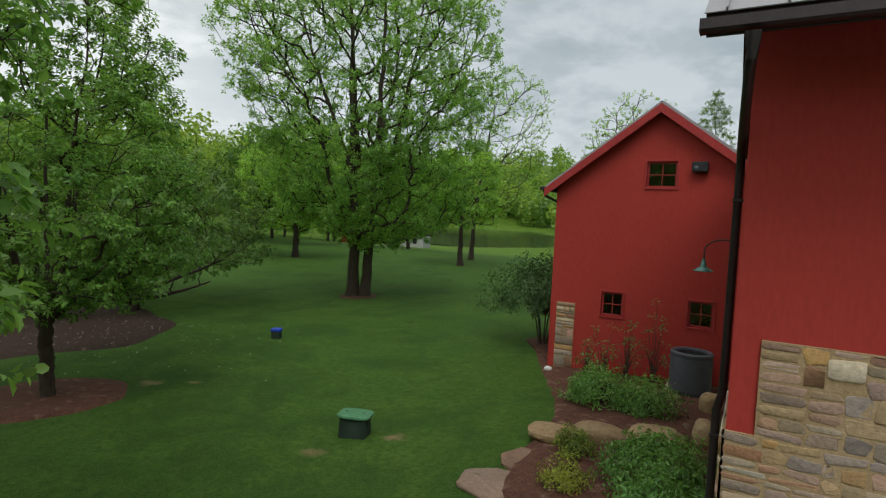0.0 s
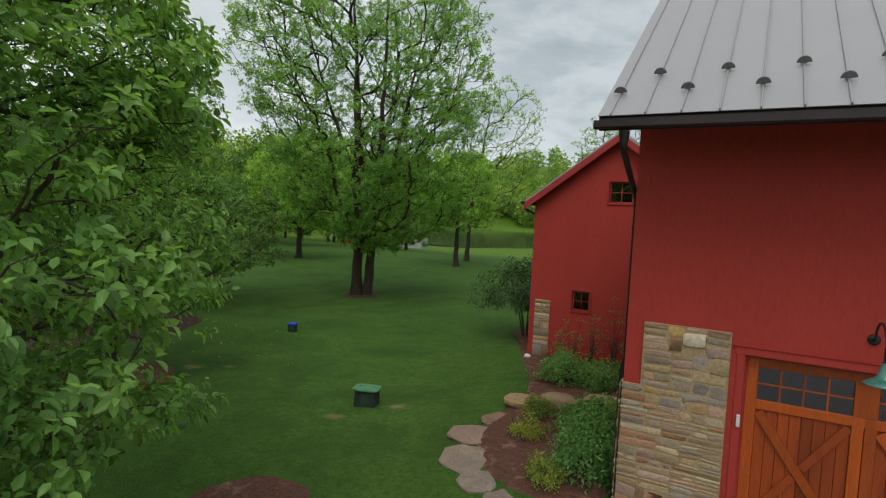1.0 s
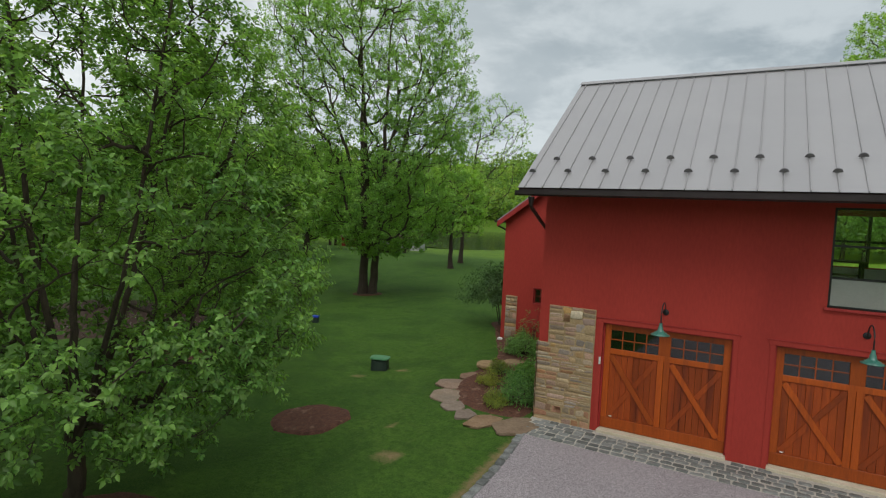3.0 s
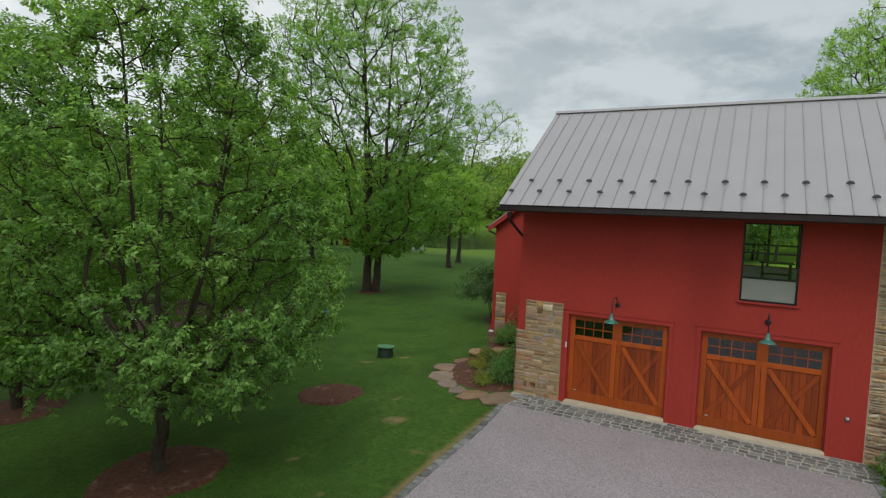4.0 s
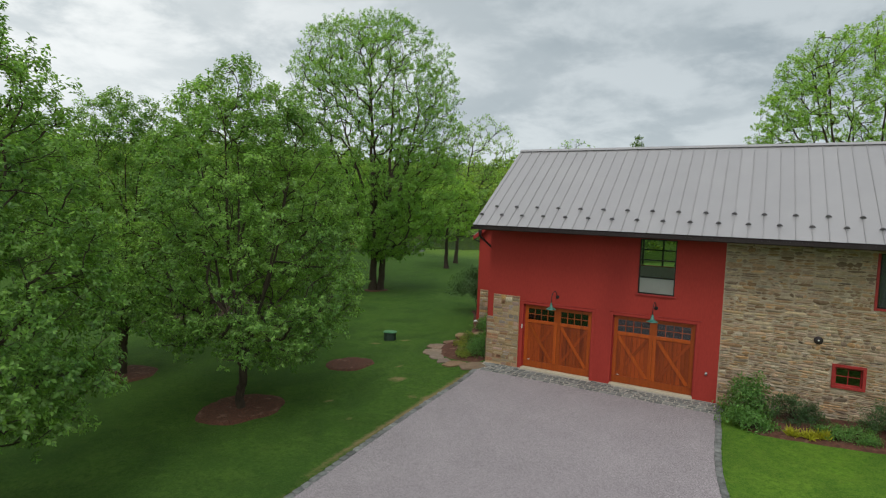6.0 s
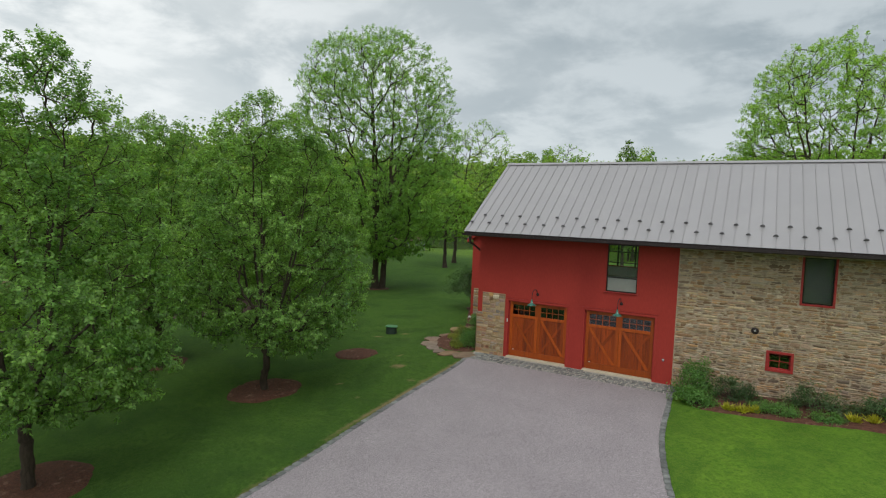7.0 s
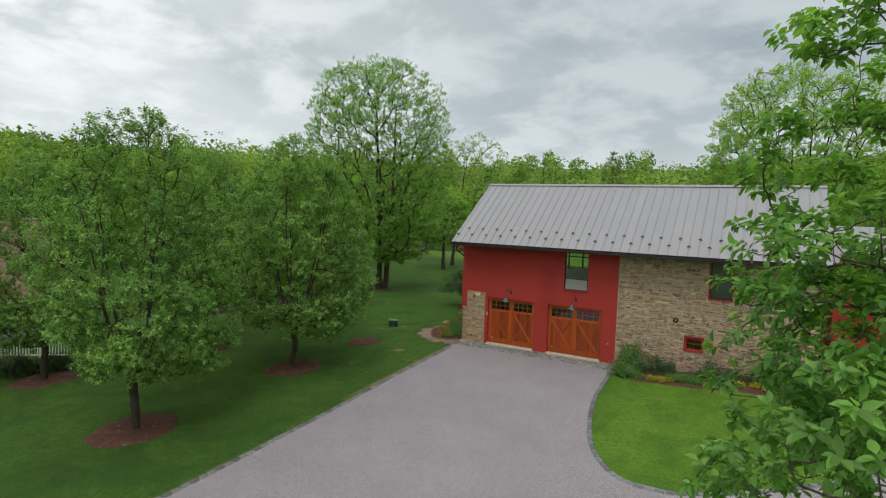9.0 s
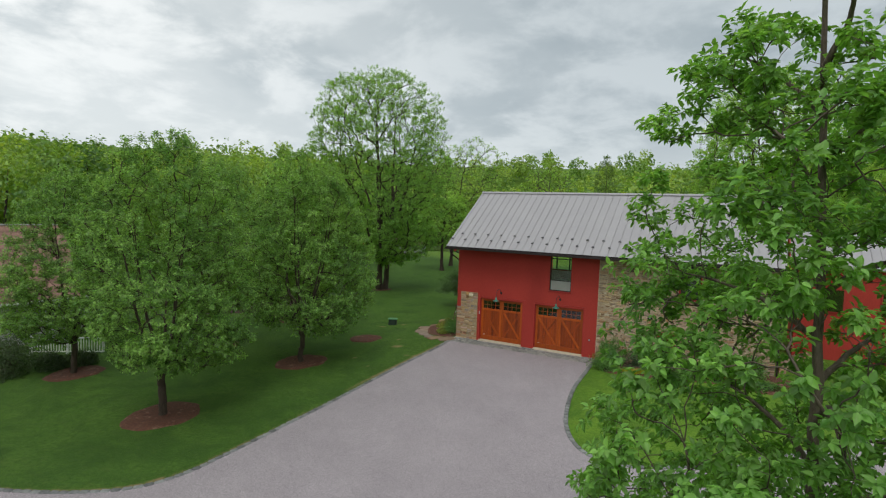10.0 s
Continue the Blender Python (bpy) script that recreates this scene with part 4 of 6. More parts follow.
for i, ((x, y), r) in enumerate(((T1, 1.45), (T2, 1.6), (T4, 1.35), (T5, 1.4), (TA, 1.75), ((-5.35, -2.65), 1.1), (TF, 1.4), ((-19.3, 18.2), 1.15))):
    lab = "round bare ring of red-brown bark mulch in the lawn" if i == 5 else "round ring of red-brown bark mulch under a tree"
    tagged(mound("mulch_ring", lab, ring_outline(x, y, r, r * 1.02, 10 + i), 0.05, M_MULCH, seed=i), group="mulch rings")
# bed coloured dark in place of the overhanging tree's shade
mound("mulch_bed", "mulch bed under a spreading low tree, its shade in the colour", ring_outline(-23.5, 3.4, 6.0, 5.2, 31, 60, 0.08), 0.08, M_MULCHSHADE, seed=31)
BED = [(-0.27, 0.0), (-0.3, -0.9), (-1.0, -0.95), (-1.95, -0.72), (-2.75, 0.0), (-3.28, 1.1), (-3.52, 2.25), (-3.55, 3.2), (-3.55, 4.3), (-3.7, 5.2), (-4.2, 6.6), (-4.9, 8.0), (-5.6, 9.5), (-6.6, 11.6), (-7.4, 13.0), (-6.6, 14.0), (-5.2, 13.6), (-5.02, 11.5), (-4.6, 9.3), (-2.5, 9.3), (-0.26, 9.3), (-0.26, 7.0), (-0.26, 3.5)]
mound("mulch_bed", "bark mulch bed with shrubs between barn and wing", [tuple(p) for p in curve_pts(BED + BED[:1], 0.35)], 0.045, M_MULCH, seed=5)
RBED = [(8.75, -0.02), (8.8, -1.7), (9.6, -2.4), (11.0, -2.5), (12.6, -2.5), (14.4, -2.35), (15.6, -2.6), (16.8, -3.1), (17.8, -2.9), (18.2, -1.4), (17.6, -0.2), (16.9, -0.02), (13, -0.02)]
mound("mulch_bed", "planted mulch bed along the foot of the stone wall", [tuple(p) for p in curve_pts(RBED + RBED[:1], 0.35)], 0.045, M_MULCH, seed=6)

# ---- the barn ----
barn = thing("barn", "long red and fieldstone barn with grey metal roof", "barn")
BX0, BX1, BY1 = -0.25, 17.0, 7.6
EAVE, RIDGE = (-1.02, 5.80), (3.8, 9.28)
SLOPE = math.atan2(RIDGE[1] - EAVE[1], RIDGE[0] - EAVE[0])
RUN = math.hypot(RIDGE[1] - EAVE[1], RIDGE[0] - EAVE[0])


def under_roof(y):
    yy = y if y <= RIDGE[0] else 2 * RIDGE[0] - y
    return EAVE[1] - 0.2 + (yy - EAVE[0]) * math.tan(SLOPE)


D1, D2 = (1.33, 4.09, -0.1, 2.67), (4.87, 7.72, -0.1, 2.67)
W1, W2, W3 = (5.68, 6.93, 3.56, 5.56), (12.57, 13.63, 3.76, 5.5), (11.66, 12.54, 1.21, 1.97)
part("wall", wall_bm(BX0, 8.48, -0.6, 6.38, 0.3, [D1, D2, W1]), M_RED, barn, "dark red painted barn wall")
stone_wall = part("stone_wall", wall_bm(8.48, BX1, -0.6, 6.38, 0.3, [W2, W3]), M_MORTARD, barn, "coursed tan fieldstone wall with pale mortar")
# opening in this unseen gable is added to let sky light into the loft
bm = wall_bm(-BY1 + 0.3, -0.3, -0.6, 6.3, 0.3, [(-6.4, -1.4, 3.9, 6.2)], lambda x: under_roof(-x) - 0.02, (-RIDGE[0],))
bmesh.ops.transform(bm, matrix=pose(BX0, 0, 0, 0, 0, -90), verts=bm.verts)
part("gable_wall", bm, M_RED, barn)
bm = wall_bm(0.3, BY1 - 0.3, -0.6, 6.3, 0.3, (), lambda x: under_roof(x) - 0.02, (RIDGE[0],))
bmesh.ops.transform(bm, matrix=pose(BX1, 0, 0, 0, 0, 90), verts=bm.verts)
part("gable_wall", bm, M_RED, barn)
# far window, its opening lengthened below x 4.9 only to bring in more light
bm = wall_bm(-BX1, -BX0, -0.6, 6.3, 0.3, [(-8.2, -0.6, 4.06, 5.6)])
bmesh.ops.transform(bm, matrix=pose(0, BY1, 0, 0, 0, 180), verts=bm.verts)
part("back_wall", bm, M_RED, barn)
part("upper_floor", box_bm((BX0 + 0.31, 0.31, 3.36), (BX1 - 0.31, BY1 - 0.31, 3.52)), M_LOFT, barn)
for x in (0.9, 1.82, 2.74, 3.66, 4.58, 5.5, 6.43, 7.35):
    part("far_mullion", box_bm((x - 0.045, BY1 - 0.2, 4.06), (x + 0.045, BY1 - 0.13, 5.6), 0.004), M_FRAME, barn)
part("far_transom", box_bm((0.6, BY1 - 0.195, 4.79), (8.2, BY1 - 0.135, 4.86), 0.004), M_FRAME, barn)
part("lining", box_bm((BX0 + 0.32, BY1 - 0.335, 3.53), (8.49, BY1 - 0.305, 4.03), 0.003), M_LINING, barn, "white boarded loft wall")
# white sheet under both slopes, added as a reflector to brighten the loft
bm = bmesh.new()
for q in (((0.31, 0), (RIDGE[0], 0)), ((RIDGE[0], 0), (BY1 - 0.31, 0))):
    v = [bm.verts.new((x, y, under_roof(y) - dz)) for dz in (0.06, 0.03) for x in (BX0 + 0.32, 8.49) for y, _ in q]
    for f in ((0, 1, 3, 2), (4, 6, 7, 5), (0, 2, 6, 4), (1, 5, 7, 3)):
        bm.faces.new([v[k] for k in f])
bmesh.ops.recalc_face_normals(bm, faces=bm.faces)
part("loft_ceiling", bm, M_LINING, barn, "white sheet added under the roof to bounce light in the loft")
# flat grey-violet sheet close behind the W2 pane
part("dark_blind", box_bm((W2[0] - 0.1, 0.31, W2[2] - 0.1), (W2[1] + 0.1, 0.34, 5.9)), M_BACKING, barn)
bm = wall_bm(0.31, BY1 - 0.31, 3.53, 6.5, 0.12, (), lambda x: under_roof(x) - 0.07, (RIDGE[0],))
bmesh.ops.transform(bm, matrix=pose(8.62, 0, 0, 0, 0, 90), verts=bm.verts)
part("inner_wall", bm, M_LINING, barn)
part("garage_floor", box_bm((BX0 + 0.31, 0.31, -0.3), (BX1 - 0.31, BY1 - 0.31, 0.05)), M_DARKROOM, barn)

# roof deck, panels with raised seams, snow guards
bm = bmesh.new()
prof = [(EAVE[0], EAVE[1]), RIDGE, (2 * RIDGE[0] - EAVE[0], EAVE[1]), (2 * RIDGE[0] - EAVE[0], EAVE[1] - 0.16), (RIDGE[0], RIDGE[1] - 0.16), (EAVE[0], EAVE[1] - 0.16)]
RX0, RX1 = -0.61, 17.14
ends = [[bm.verts.new((x, y, z)) for y, z in prof] for x in (RX0, RX1)]
for i in range(6):
    j = (i + 1) % 6
    bm.faces.new((ends[0][i], ends[0][j], ends[1][j], ends[1][i]))
bm.faces.new(ends[0]); bm.faces.new(ends[1][::-1])
bmesh.ops.recalc_face_normals(bm, faces=bm.faces)
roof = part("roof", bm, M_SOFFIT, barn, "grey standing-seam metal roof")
PITCH = 0.433
pan = bmesh.new()
box(pan, (0.0, -0.03, 0.004), (PITCH - 0.003, RUN, 0.014))
box(pan, (-0.009, -0.03, 0.005), (0.009, RUN, 0.045), 0.004)
pan_me = bpy.data.meshes.new("roof_panel"); pan.to_mesh(pan_me); pan.free(); pan_me.materials.append(M_ROOF)
seams = np.arange(-0.455, RX1 - 0.1, PITCH)
tilt_m = lambda x: pose(x, EAVE[0], EAVE[1], math.degrees(SLOPE), 0, 0)
for x in seams[:-1]:
    ob = part("roof_panel", pan_me, None, roof)
    ob.matrix_world = tilt_m(x)
for x0, x1 in ((RX0 - 0.012, seams[0] - 0.01), (seams[-1] + 0.001, RX1 + 0.012)):
    part("edge_panel", box_bm((x0, -0.03, 0.004), (x1, RUN, 0.016), 0.002, tilt_m(0)), M_ROOF, roof)
part("seam", box_bm((seams[-1] - 0.009, -0.03, 0.005), (seams[-1] + 0.009, RUN, 0.045), 0.004, tilt_m(0)), M_ROOF, roof)
bm = bmesh.new()
for x in np.arange(RX0, RX1, 0.433):
    box(bm, (x - 0.008, 0, 0), (x + 0.008, RUN, 0.04), 0, Matrix.Translation((0, 2 * RIDGE[0] - EAVE[0], EAVE[1])) @ pose(0, 0, 0, 0, 0, 180) @ pose(0, 0, 0, math.degrees(SLOPE), 0, 0) @ pose(-16.53, 0, 0))
box(bm, (RX0, 0, 0.002), (RX1, RUN, 0.012), 0, Matrix.Translation((0, 2 * RIDGE[0] - EAVE[0], EAVE[1])) @ pose(0, 0, 0, 0, 0, 180) @ pose(0, 0, 0, math.degrees(SLOPE), 0, 0) @ pose(-16.53, 0, 0))
part("back_slope", bm, M_ROOF, roof)
bm = bmesh.new()
for s in (1, -1):
    box(bm, (RX0 - 0.015, -0.17, 0.046), (RX1 + 0.015, 0.012, 0.062), 0.003, Matrix.Translation((0, RIDGE[0], RIDGE[1] + 0.012)) @ pose(0, 0, 0, s * math.degrees(SLOPE), 0, 0) @ (Matrix.Identity(4) if s == 1 else pose(0, 0.158, 0)))
part("ridge_cap", bm, M_ROOF, roof)
# snow guard: half-round fin on a foot
bm = bmesh.new()
arc = [(0.085 * math.cos(a), 0.012 + 0.085 * math.sin(a)) for a in np.linspace(0, math.pi, 11)]
fr, bk = [bm.verts.new((x, -0.012, z)) for x, z in arc], [bm.verts.new((x, 0.012, z)) for x, z in arc]
bm.faces.new(fr); bm.faces.new(bk[::-1])
for i in range(len(arc)):
    j = (i + 1) % len(arc)
    bm.faces.new((fr[j], fr[i], bk[i], bk[j]))
box(bm, (-0.03, 0.0, 0.0), (0.03, 0.14, 0.018), 0.003)
bm.normal_update()
guard_me = bpy.data.meshes.new("snow_guard"); bm.to_mesh(guard_me); bm.free(); guard_me.materials.append(M_GUARD)
for k, x in enumerate(seams):
    along = (0.5 if k % 2 == 0 else 0.97) / math.cos(SLOPE)
    ob = part("snow_guard", guard_me, None, roof)
    ob.matrix_world = tilt_m(x) @ pose(0, along, 0.04)


# gutter trough, fascia, downspouts
def trough(x0, x1, y, z, w, h, t=0.008):
    bm = bmesh.new()
    p = [(-w, h), (-w, 0.02), (-w + 0.03, 0), (0, 0), (0, h), (-t, h), (-t, t), (-w + 0.03 + t, t), (-w + t, 0.02 + t), (-w + t, h - 0.012), (-w + 0.03, h - 0.012), (-w + 0.03, h)]
    e = [[bm.verts.new((x, y + a, z + b)) for a, b in p] for x in (x0, x1)]
    n = len(p)
    for i in range(n):
        j = (i + 1) % n
        bm.faces.new((e[0][i], e[0][j], e[1][j], e[1][i]))
    for x in (x0, x1):
        box(bm, (x - 0.004, y - w - 0.002, z - 0.002), (x + 0.004, y + 0.002, z + h + 0.002))
    bmesh.ops.recalc_face_normals(bm, faces=bm.faces)
    return bm


part("gutter", trough(RX0 - 0.03, RX1 + 0.03, -1.04, 5.612, 0.12, 0.105), M_GUTTER, barn, "dark bronze gutter along the eave")
part("fascia", box_bm((RX0 + 0.01, -1.035, 5.60), (RX1 - 0.01, -1.005, 5.76), 0.004), M_GUTTER, barn)


def pipe(name, pts, r, material, parent, label="", sides=10):
    return part(name, tube_mesh(name, [(np.array(pts, float), np.full(len(pts), r))], material, sides), material, parent, label)


pipe("downspout", [(-0.25, -1.1, 5.58), (-0.25, -1.1, 5.42), (-0.258, -1.03, 5.33), (-0.30, -0.10, 4.97), (-0.315, 0.30, 4.83), (-0.318, 0.43, 4.74), (-0.318, 0.46, 4.6), (-0.318, 0.46, 3.0), (-0.318, 0.46, 2.25), (-0.365, 0.46, 2.05), (-0.365, 0.46, 0.1), (-0.44, 0.40, 0.0)], 0.044, M_GUTTER, barn, "dark bronze downspout at the barn corner")
part("outlet", lathe_bm([(0.085, 0.22), (0.08, 0.17), (0.052, 0.03), (0.047, 0.0)], 4, Matrix.Translation((-0.25, -1.1, 5.36)) @ pose(0, 0, 0, 0, 0, 45)), M_GUTTER, barn)
for z in (4.3, 1.75, 0.7):
    part("pipe_strap", box_bm((-0.415 if z < 2.1 else -0.368, 0.41, z), (-0.252, 0.51, z + 0.03), 0.003), M_GUTTER, barn)
pipe("downspout", [(17.08, -1.1, 5.60), (17.08, -1.1, 5.42), (17.08, -1.03, 5.33), (17.08, -0.22, 4.93), (17.08, -0.1, 4.8), (17.08, -0.09, 4.5), (17.08, -0.09, 2.0), (17.08, -0.09, 0.5)], 0.047, M_GUTTER, barn)


# garage doors
def garage_door(x0, x1, z0=0.13, z1=2.67):
    g = thing("garage_door", "", "")
    g.parent = barn
    tagged(g, "orange oiled cedar carriage garage door, closed")
    y = 0.13
    jw = 0.085
    for a, b in ((x0 - 0.10, x0), (x1, x1 + 0.10)):
        part("jamb", box_bm((a, -0.014, 0.0), (b, 0.02, z1 + 0.0), 0.004), M_RED, g)
    part("lintel", box_bm((x0 - 0.12, -0.016, z1), (x1 + 0.12, 0.02, z1 + 0.11), 0.004), M_RED, g)
    part("drip_cap", box_bm((x0 - 0.16, -0.032, z1 + 0.112), (x1 + 0.16, -0.002, z1 + 0.126), 0.002), M_REDTRIM, g)
    part("sill", box_bm((x0 - 0.01, -0.10, -0.06), (x1 + 0.01, 0.32, 0.10), 0.012), M_SILL, g, "cream concrete threshold")
    part("stop", box_bm((x0, y - 0.05, 0.10), (x0 + 0.03, y + 0.05, z1), 0.003), M_REDTRIM, g)
    part("stop", box_bm((x1 - 0.03, y - 0.05, 0.10), (x1, y + 0.05, z1), 0.003), M_REDTRIM, g)
    part("stop", box_bm((x0, y - 0.05, z1 - 0.035), (x1, y + 0.05, z1), 0.003), M_REDTRIM, g)
    X0, X1, Z1 = x0 + 0.031, x1 - 0.031, z1 - 0.04
    xm = (X0 + X1) / 2
    zb, zw0, zw1 = z0 + 0.24, 2.05, 2.50
    sw, cw = 0.14, 0.13
    part("rail", box_bm((X0, y, 0.11), (X1, y + 0.05, zb), 0.006), M_CEDAR, g)
    part("rail", box_bm((X0 + sw, y, zw0 - 0.13), (X1 - sw, y + 0.05, zw0), 0.006), M_CEDAR, g)
    part("rail", box_bm((X0 + sw, y, zw1), (X1 - sw, y + 0.05, Z1), 0.006), M_CEDAR, g)
    for a, b in ((X0, X0 + sw), (xm - cw - 0.004, xm - 0.004), (xm + 0.004, xm + cw + 0.004), (X1 - sw, X1)):
        part("stile", box_bm((a, y - 0.002, zb), (b, y + 0.05, Z1 if a in (X0, X1 - sw) else zw0 + 0.0), 0.006), M_CEDAR, g)
    part("stile", box_bm((xm - cw, y - 0.004, zw0), (xm + cw, y + 0.05, Z1), 0.006), M_CEDAR, g)
    for a, b in ((X0 + sw, xm - cw - 0.004), (xm + cw + 0.004, X1 - sw)):
        n = 8
        w = (b - a) / n
        for i in range(n):
            part("plank", box_bm((a + i * w + 0.002, y + 0.028, zb), (a + (i + 1) * w - 0.002, y + 0.045, zw0 - 0.13), 0.004), M_CEDARPLANK, g)
        h0, h1 = zb, zw0 - 0.13
        ang = math.degrees(math.atan2(h1 - h0, b - a))
        L = math.hypot(h1 - h0, b - a)
        cx, cz = (a + b) / 2, (h0 + h1) / 2
        part("brace", box_bm((-L / 2 + 0.05, -0.012, -0.06), (L / 2 - 0.05, 0.012, 0.06), 0.004, Matrix.Translation((cx, y + 0.004, cz)) @ pose(0, 0, 0, 0, ang, 0)), M_CEDAR, g)
        for lo, hi in ((-L / 2 + 0.05, -0.075), (0.075, L / 2 - 0.05)):
            part("brace", box_bm((lo, -0.009, -0.055), (hi, 0.010, 0.055), 0.004, Matrix.Translation((cx, y + 0.012, cz)) @ pose(0, 0, 0, 0, -ang, 0)), M_CEDARPLANK, g)
        for i in range(1, 4):
            x = a + (b - a) * i / 4
            part("glazing_bar", box_bm((x - 0.011, y + 0.006, zw0), (x + 0.011, y + 0.04, zw1), 0.003), M_CEDAR, g)
        zc = (zw0 + zw1) / 2
        part("glazing_bar", box_bm((a, y + 0.008, zc - 0.011), (b, y + 0.042, zc + 0.011), 0.003), M_CEDAR, g)
        for i in range(4):
            for k in range(2):
                xa, xb = a + (b - a) * i / 4, a + (b - a) * (i + 1) / 4
                za, zb2 = (zw0, zc) if k == 0 else (zc, zw1)
                part("pane", box_bm((xa + 0.002, y + 0.022, za + 0.002), (xb - 0.002, y + 0.028, zb2 - 0.002)), M_GLASSD, g)
    part("handle", box_bm((X0 + sw + 0.05, y - 0.01, zb + 0.03), (X0 + sw + 0.12, y + 0.03, zb + 0.055), 0.006), M_WHITE, g, "small pale lift handle")
    # added dark sheet behind the panes, standing in for the garage's inner gloom
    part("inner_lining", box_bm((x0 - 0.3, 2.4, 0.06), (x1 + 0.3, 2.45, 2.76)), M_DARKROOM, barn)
    return g


garage_door(D1[0], D1[1])
garage_door(D2[0], D2[1])


def framed_window(name, label, rect, y, parent, m_frame, fw=0.05, bars_x=(), bars_z=(), bar=0.02, trim=None, trim_w=0.08, sill=False, glass=None, depth=0.07, low_glass=None):
    """Window set in an opening: frame, glazing bars, one pane a light, and outer trim boards."""
    x0, x1, z0, z1 = rect
    w = thing(name, "", "")
    w.parent = parent
    tagged(w, label)
    for a, b in (((x0, y, z0), (x0 + fw, y + depth, z1)), ((x1 - fw, y, z0), (x1, y + depth, z1)), ((x0 + fw, y, z0), (x1 - fw, y + depth, z0 + fw)), ((x0 + fw, y, z1 - fw), (x1 - fw, y + depth, z1))):
        part("frame", box_bm(a, b, 0.004), m_frame, w)
    xs = [x0 + fw] + [x0 + (x1 - x0) * f for f in bars_x] + [x1 - fw]
    zs = [z0 + fw] + [z0 + (z1 - z0) * f for f in bars_z] + [z1 - fw]
    for x in xs[1:-1]:
        part("glazing_bar", box_bm((x - bar, y + 0.012, z0 + fw), (x + bar, y + depth - 0.012, z1 - fw), 0.003), m_frame, w)
    for z in zs[1:-1]:
        part("glazing_bar", box_bm((x0 + fw, y + 0.014, z - bar), (x1 - fw, y + depth - 0.014, z + bar), 0.003), m_frame, w)
    for a, b in zip(xs, xs[1:]):
        for c, d in zip(zs, zs[1:]):
            part("pane", box_bm((a, y + depth * 0.45, c), (b, y + depth * 0.45 + 0.005, d)), low_glass if low_glass and c == zs[0] else glass or M_GLASS, w)
    if trim:
        t = trim_w
        for a, b in (((x0 - t, -0.03, z0 - t), (x0, y - 0.002, z1 + t)), ((x1, -0.03, z0 - t), (x1 + t, y - 0.002, z1 + t)), ((x0, -0.03, z1), (x1, y - 0.002, z1 + t)), ((x0, -0.03, z0 - t), (x1, y - 0.002, z0))):
            part("trim", box_bm(a, b, 0.005), trim, w, "red painted casing")
    if sill:
        part("window_sill", box_bm((x0 - 0.06, -0.06, z0 - 0.05), (x1 + 0.06, y, z0 - 0.003), 0.006), M_REDTRIM, w, "red painted sill")
    return w


framed_window("window", "tall dark-framed loft window with a transom bar", W1, 0.06, barn, M_FRAME, 0.045, (), (0.30, 0.62), 0.022, sill=True, low_glass=M_LOWPANE)
framed_window("window", "tall dark loft window with red casing", (W2[0] + 0.07, W2[1] - 0.07, W2[2] + 0.07, W2[3]), 0.05, barn, M_FRAME, 0.04, (), (), 0.02)
for a, b in (((W2[0], -0.045, W2[2]), (W2[0] + 0.068, 0.08, W2[3])), ((W2[1] - 0.068, -0.045, W2[2]), (W2[1], 0.08, W2[3])), ((W2[0] + 0.068, -0.05, W2[2]), (W2[1] - 0.068, 0.08, W2[2] + 0.068))):
    part("casing", box_bm(a, b, 0.005), M_REDTRIM, barn, "red painted casing")
framed_window("window", "small red-cased window in the stone wall", (W3[0] + 0.09, W3[1] - 0.09, W3[2] + 0.09, W3[3] - 0.09), 0.06, barn, M_REDTRIM, 0.04, (0.5,), (0.5,), 0.012)
for a, b in (((W3[0], -0.05, W3[2]), (W3[0] + 0.088, 0.1, W3[3])), ((W3[1] - 0.088, -0.05, W3[2]), (W3[1], 0.1, W3[3])), ((W3[0] + 0.088, -0.05, W3[3] - 0.088), (W3[1] - 0.088, 0.1, W3[3])), ((W3[0] + 0.088, -0.055, W3[2]), (W3[1] - 0.088, 0.1, W3[2] + 0.088))):
    part("casing", box_bm(a, b, 0.005), M_REDTRIM, barn, "red painted casing")
part("wall_vent", lathe_bm([(0.0, 0.05), (0.03, 0.05), (0.045, 0.03), (0.10, 0.035), (0.125, 0.03), (0.13, 0.0)], 24, Matrix.Translation((11.25, -0.02, 2.64)) @ pose(0, 0, 0, 90, 0, 0)), M_GUTTER, barn, "round dark wall vent")
part("vent_hub", lathe_bm([(0.0, 0.075), (0.02, 0.075), (0.028, 0.04)], 12, Matrix.Translation((11.25, -0.02, 2.64)) @ pose(0, 0, 0, 90, 0, 0)), M_WHITE, barn)
part("key_switch", box_bm((1.28, -0.055, 1.67), (1.325, -0.028, 1.84), 0.006), M_WHITE, barn, "small pale key switch")
part("outlet_box", box_bm((8.08, -0.04, 0.95), (8.16, -0.002, 1.06), 0.006), M_ACMETAL, barn)
part("outlet_cover", box_bm((8.09, -0.055, 1.0), (8.15, -0.04, 1.05), 0.004), M_WHITE, barn)

# bench in the loft behind the tall window
bench = thing("table", "dark wooden trestle table in the loft", "table", (6.68, 6.5, 3.52))
part("tabletop", box_bm((-0.52, -0.35, 0.70), (0.52, 0.35, 0.76), 0.006), M_BARKD, bench)
for sx in (-0.42, 0.42):
    for sy in (-1, 1):
        part("leg", box_bm((-0.035, -0.035, 0), (0.035, 0.035, 0.74), 0.004, Matrix.Translation((sx, sy * 0.28, 0)) @ pose(0, 0, 0, sy * 6, 0, 0)), M_BARKD, bench)
part("stretcher", box_bm((-0.45, -0.02, 0.3), (0.45, 0.02, 0.36), 0.004), M_BARKD, bench)


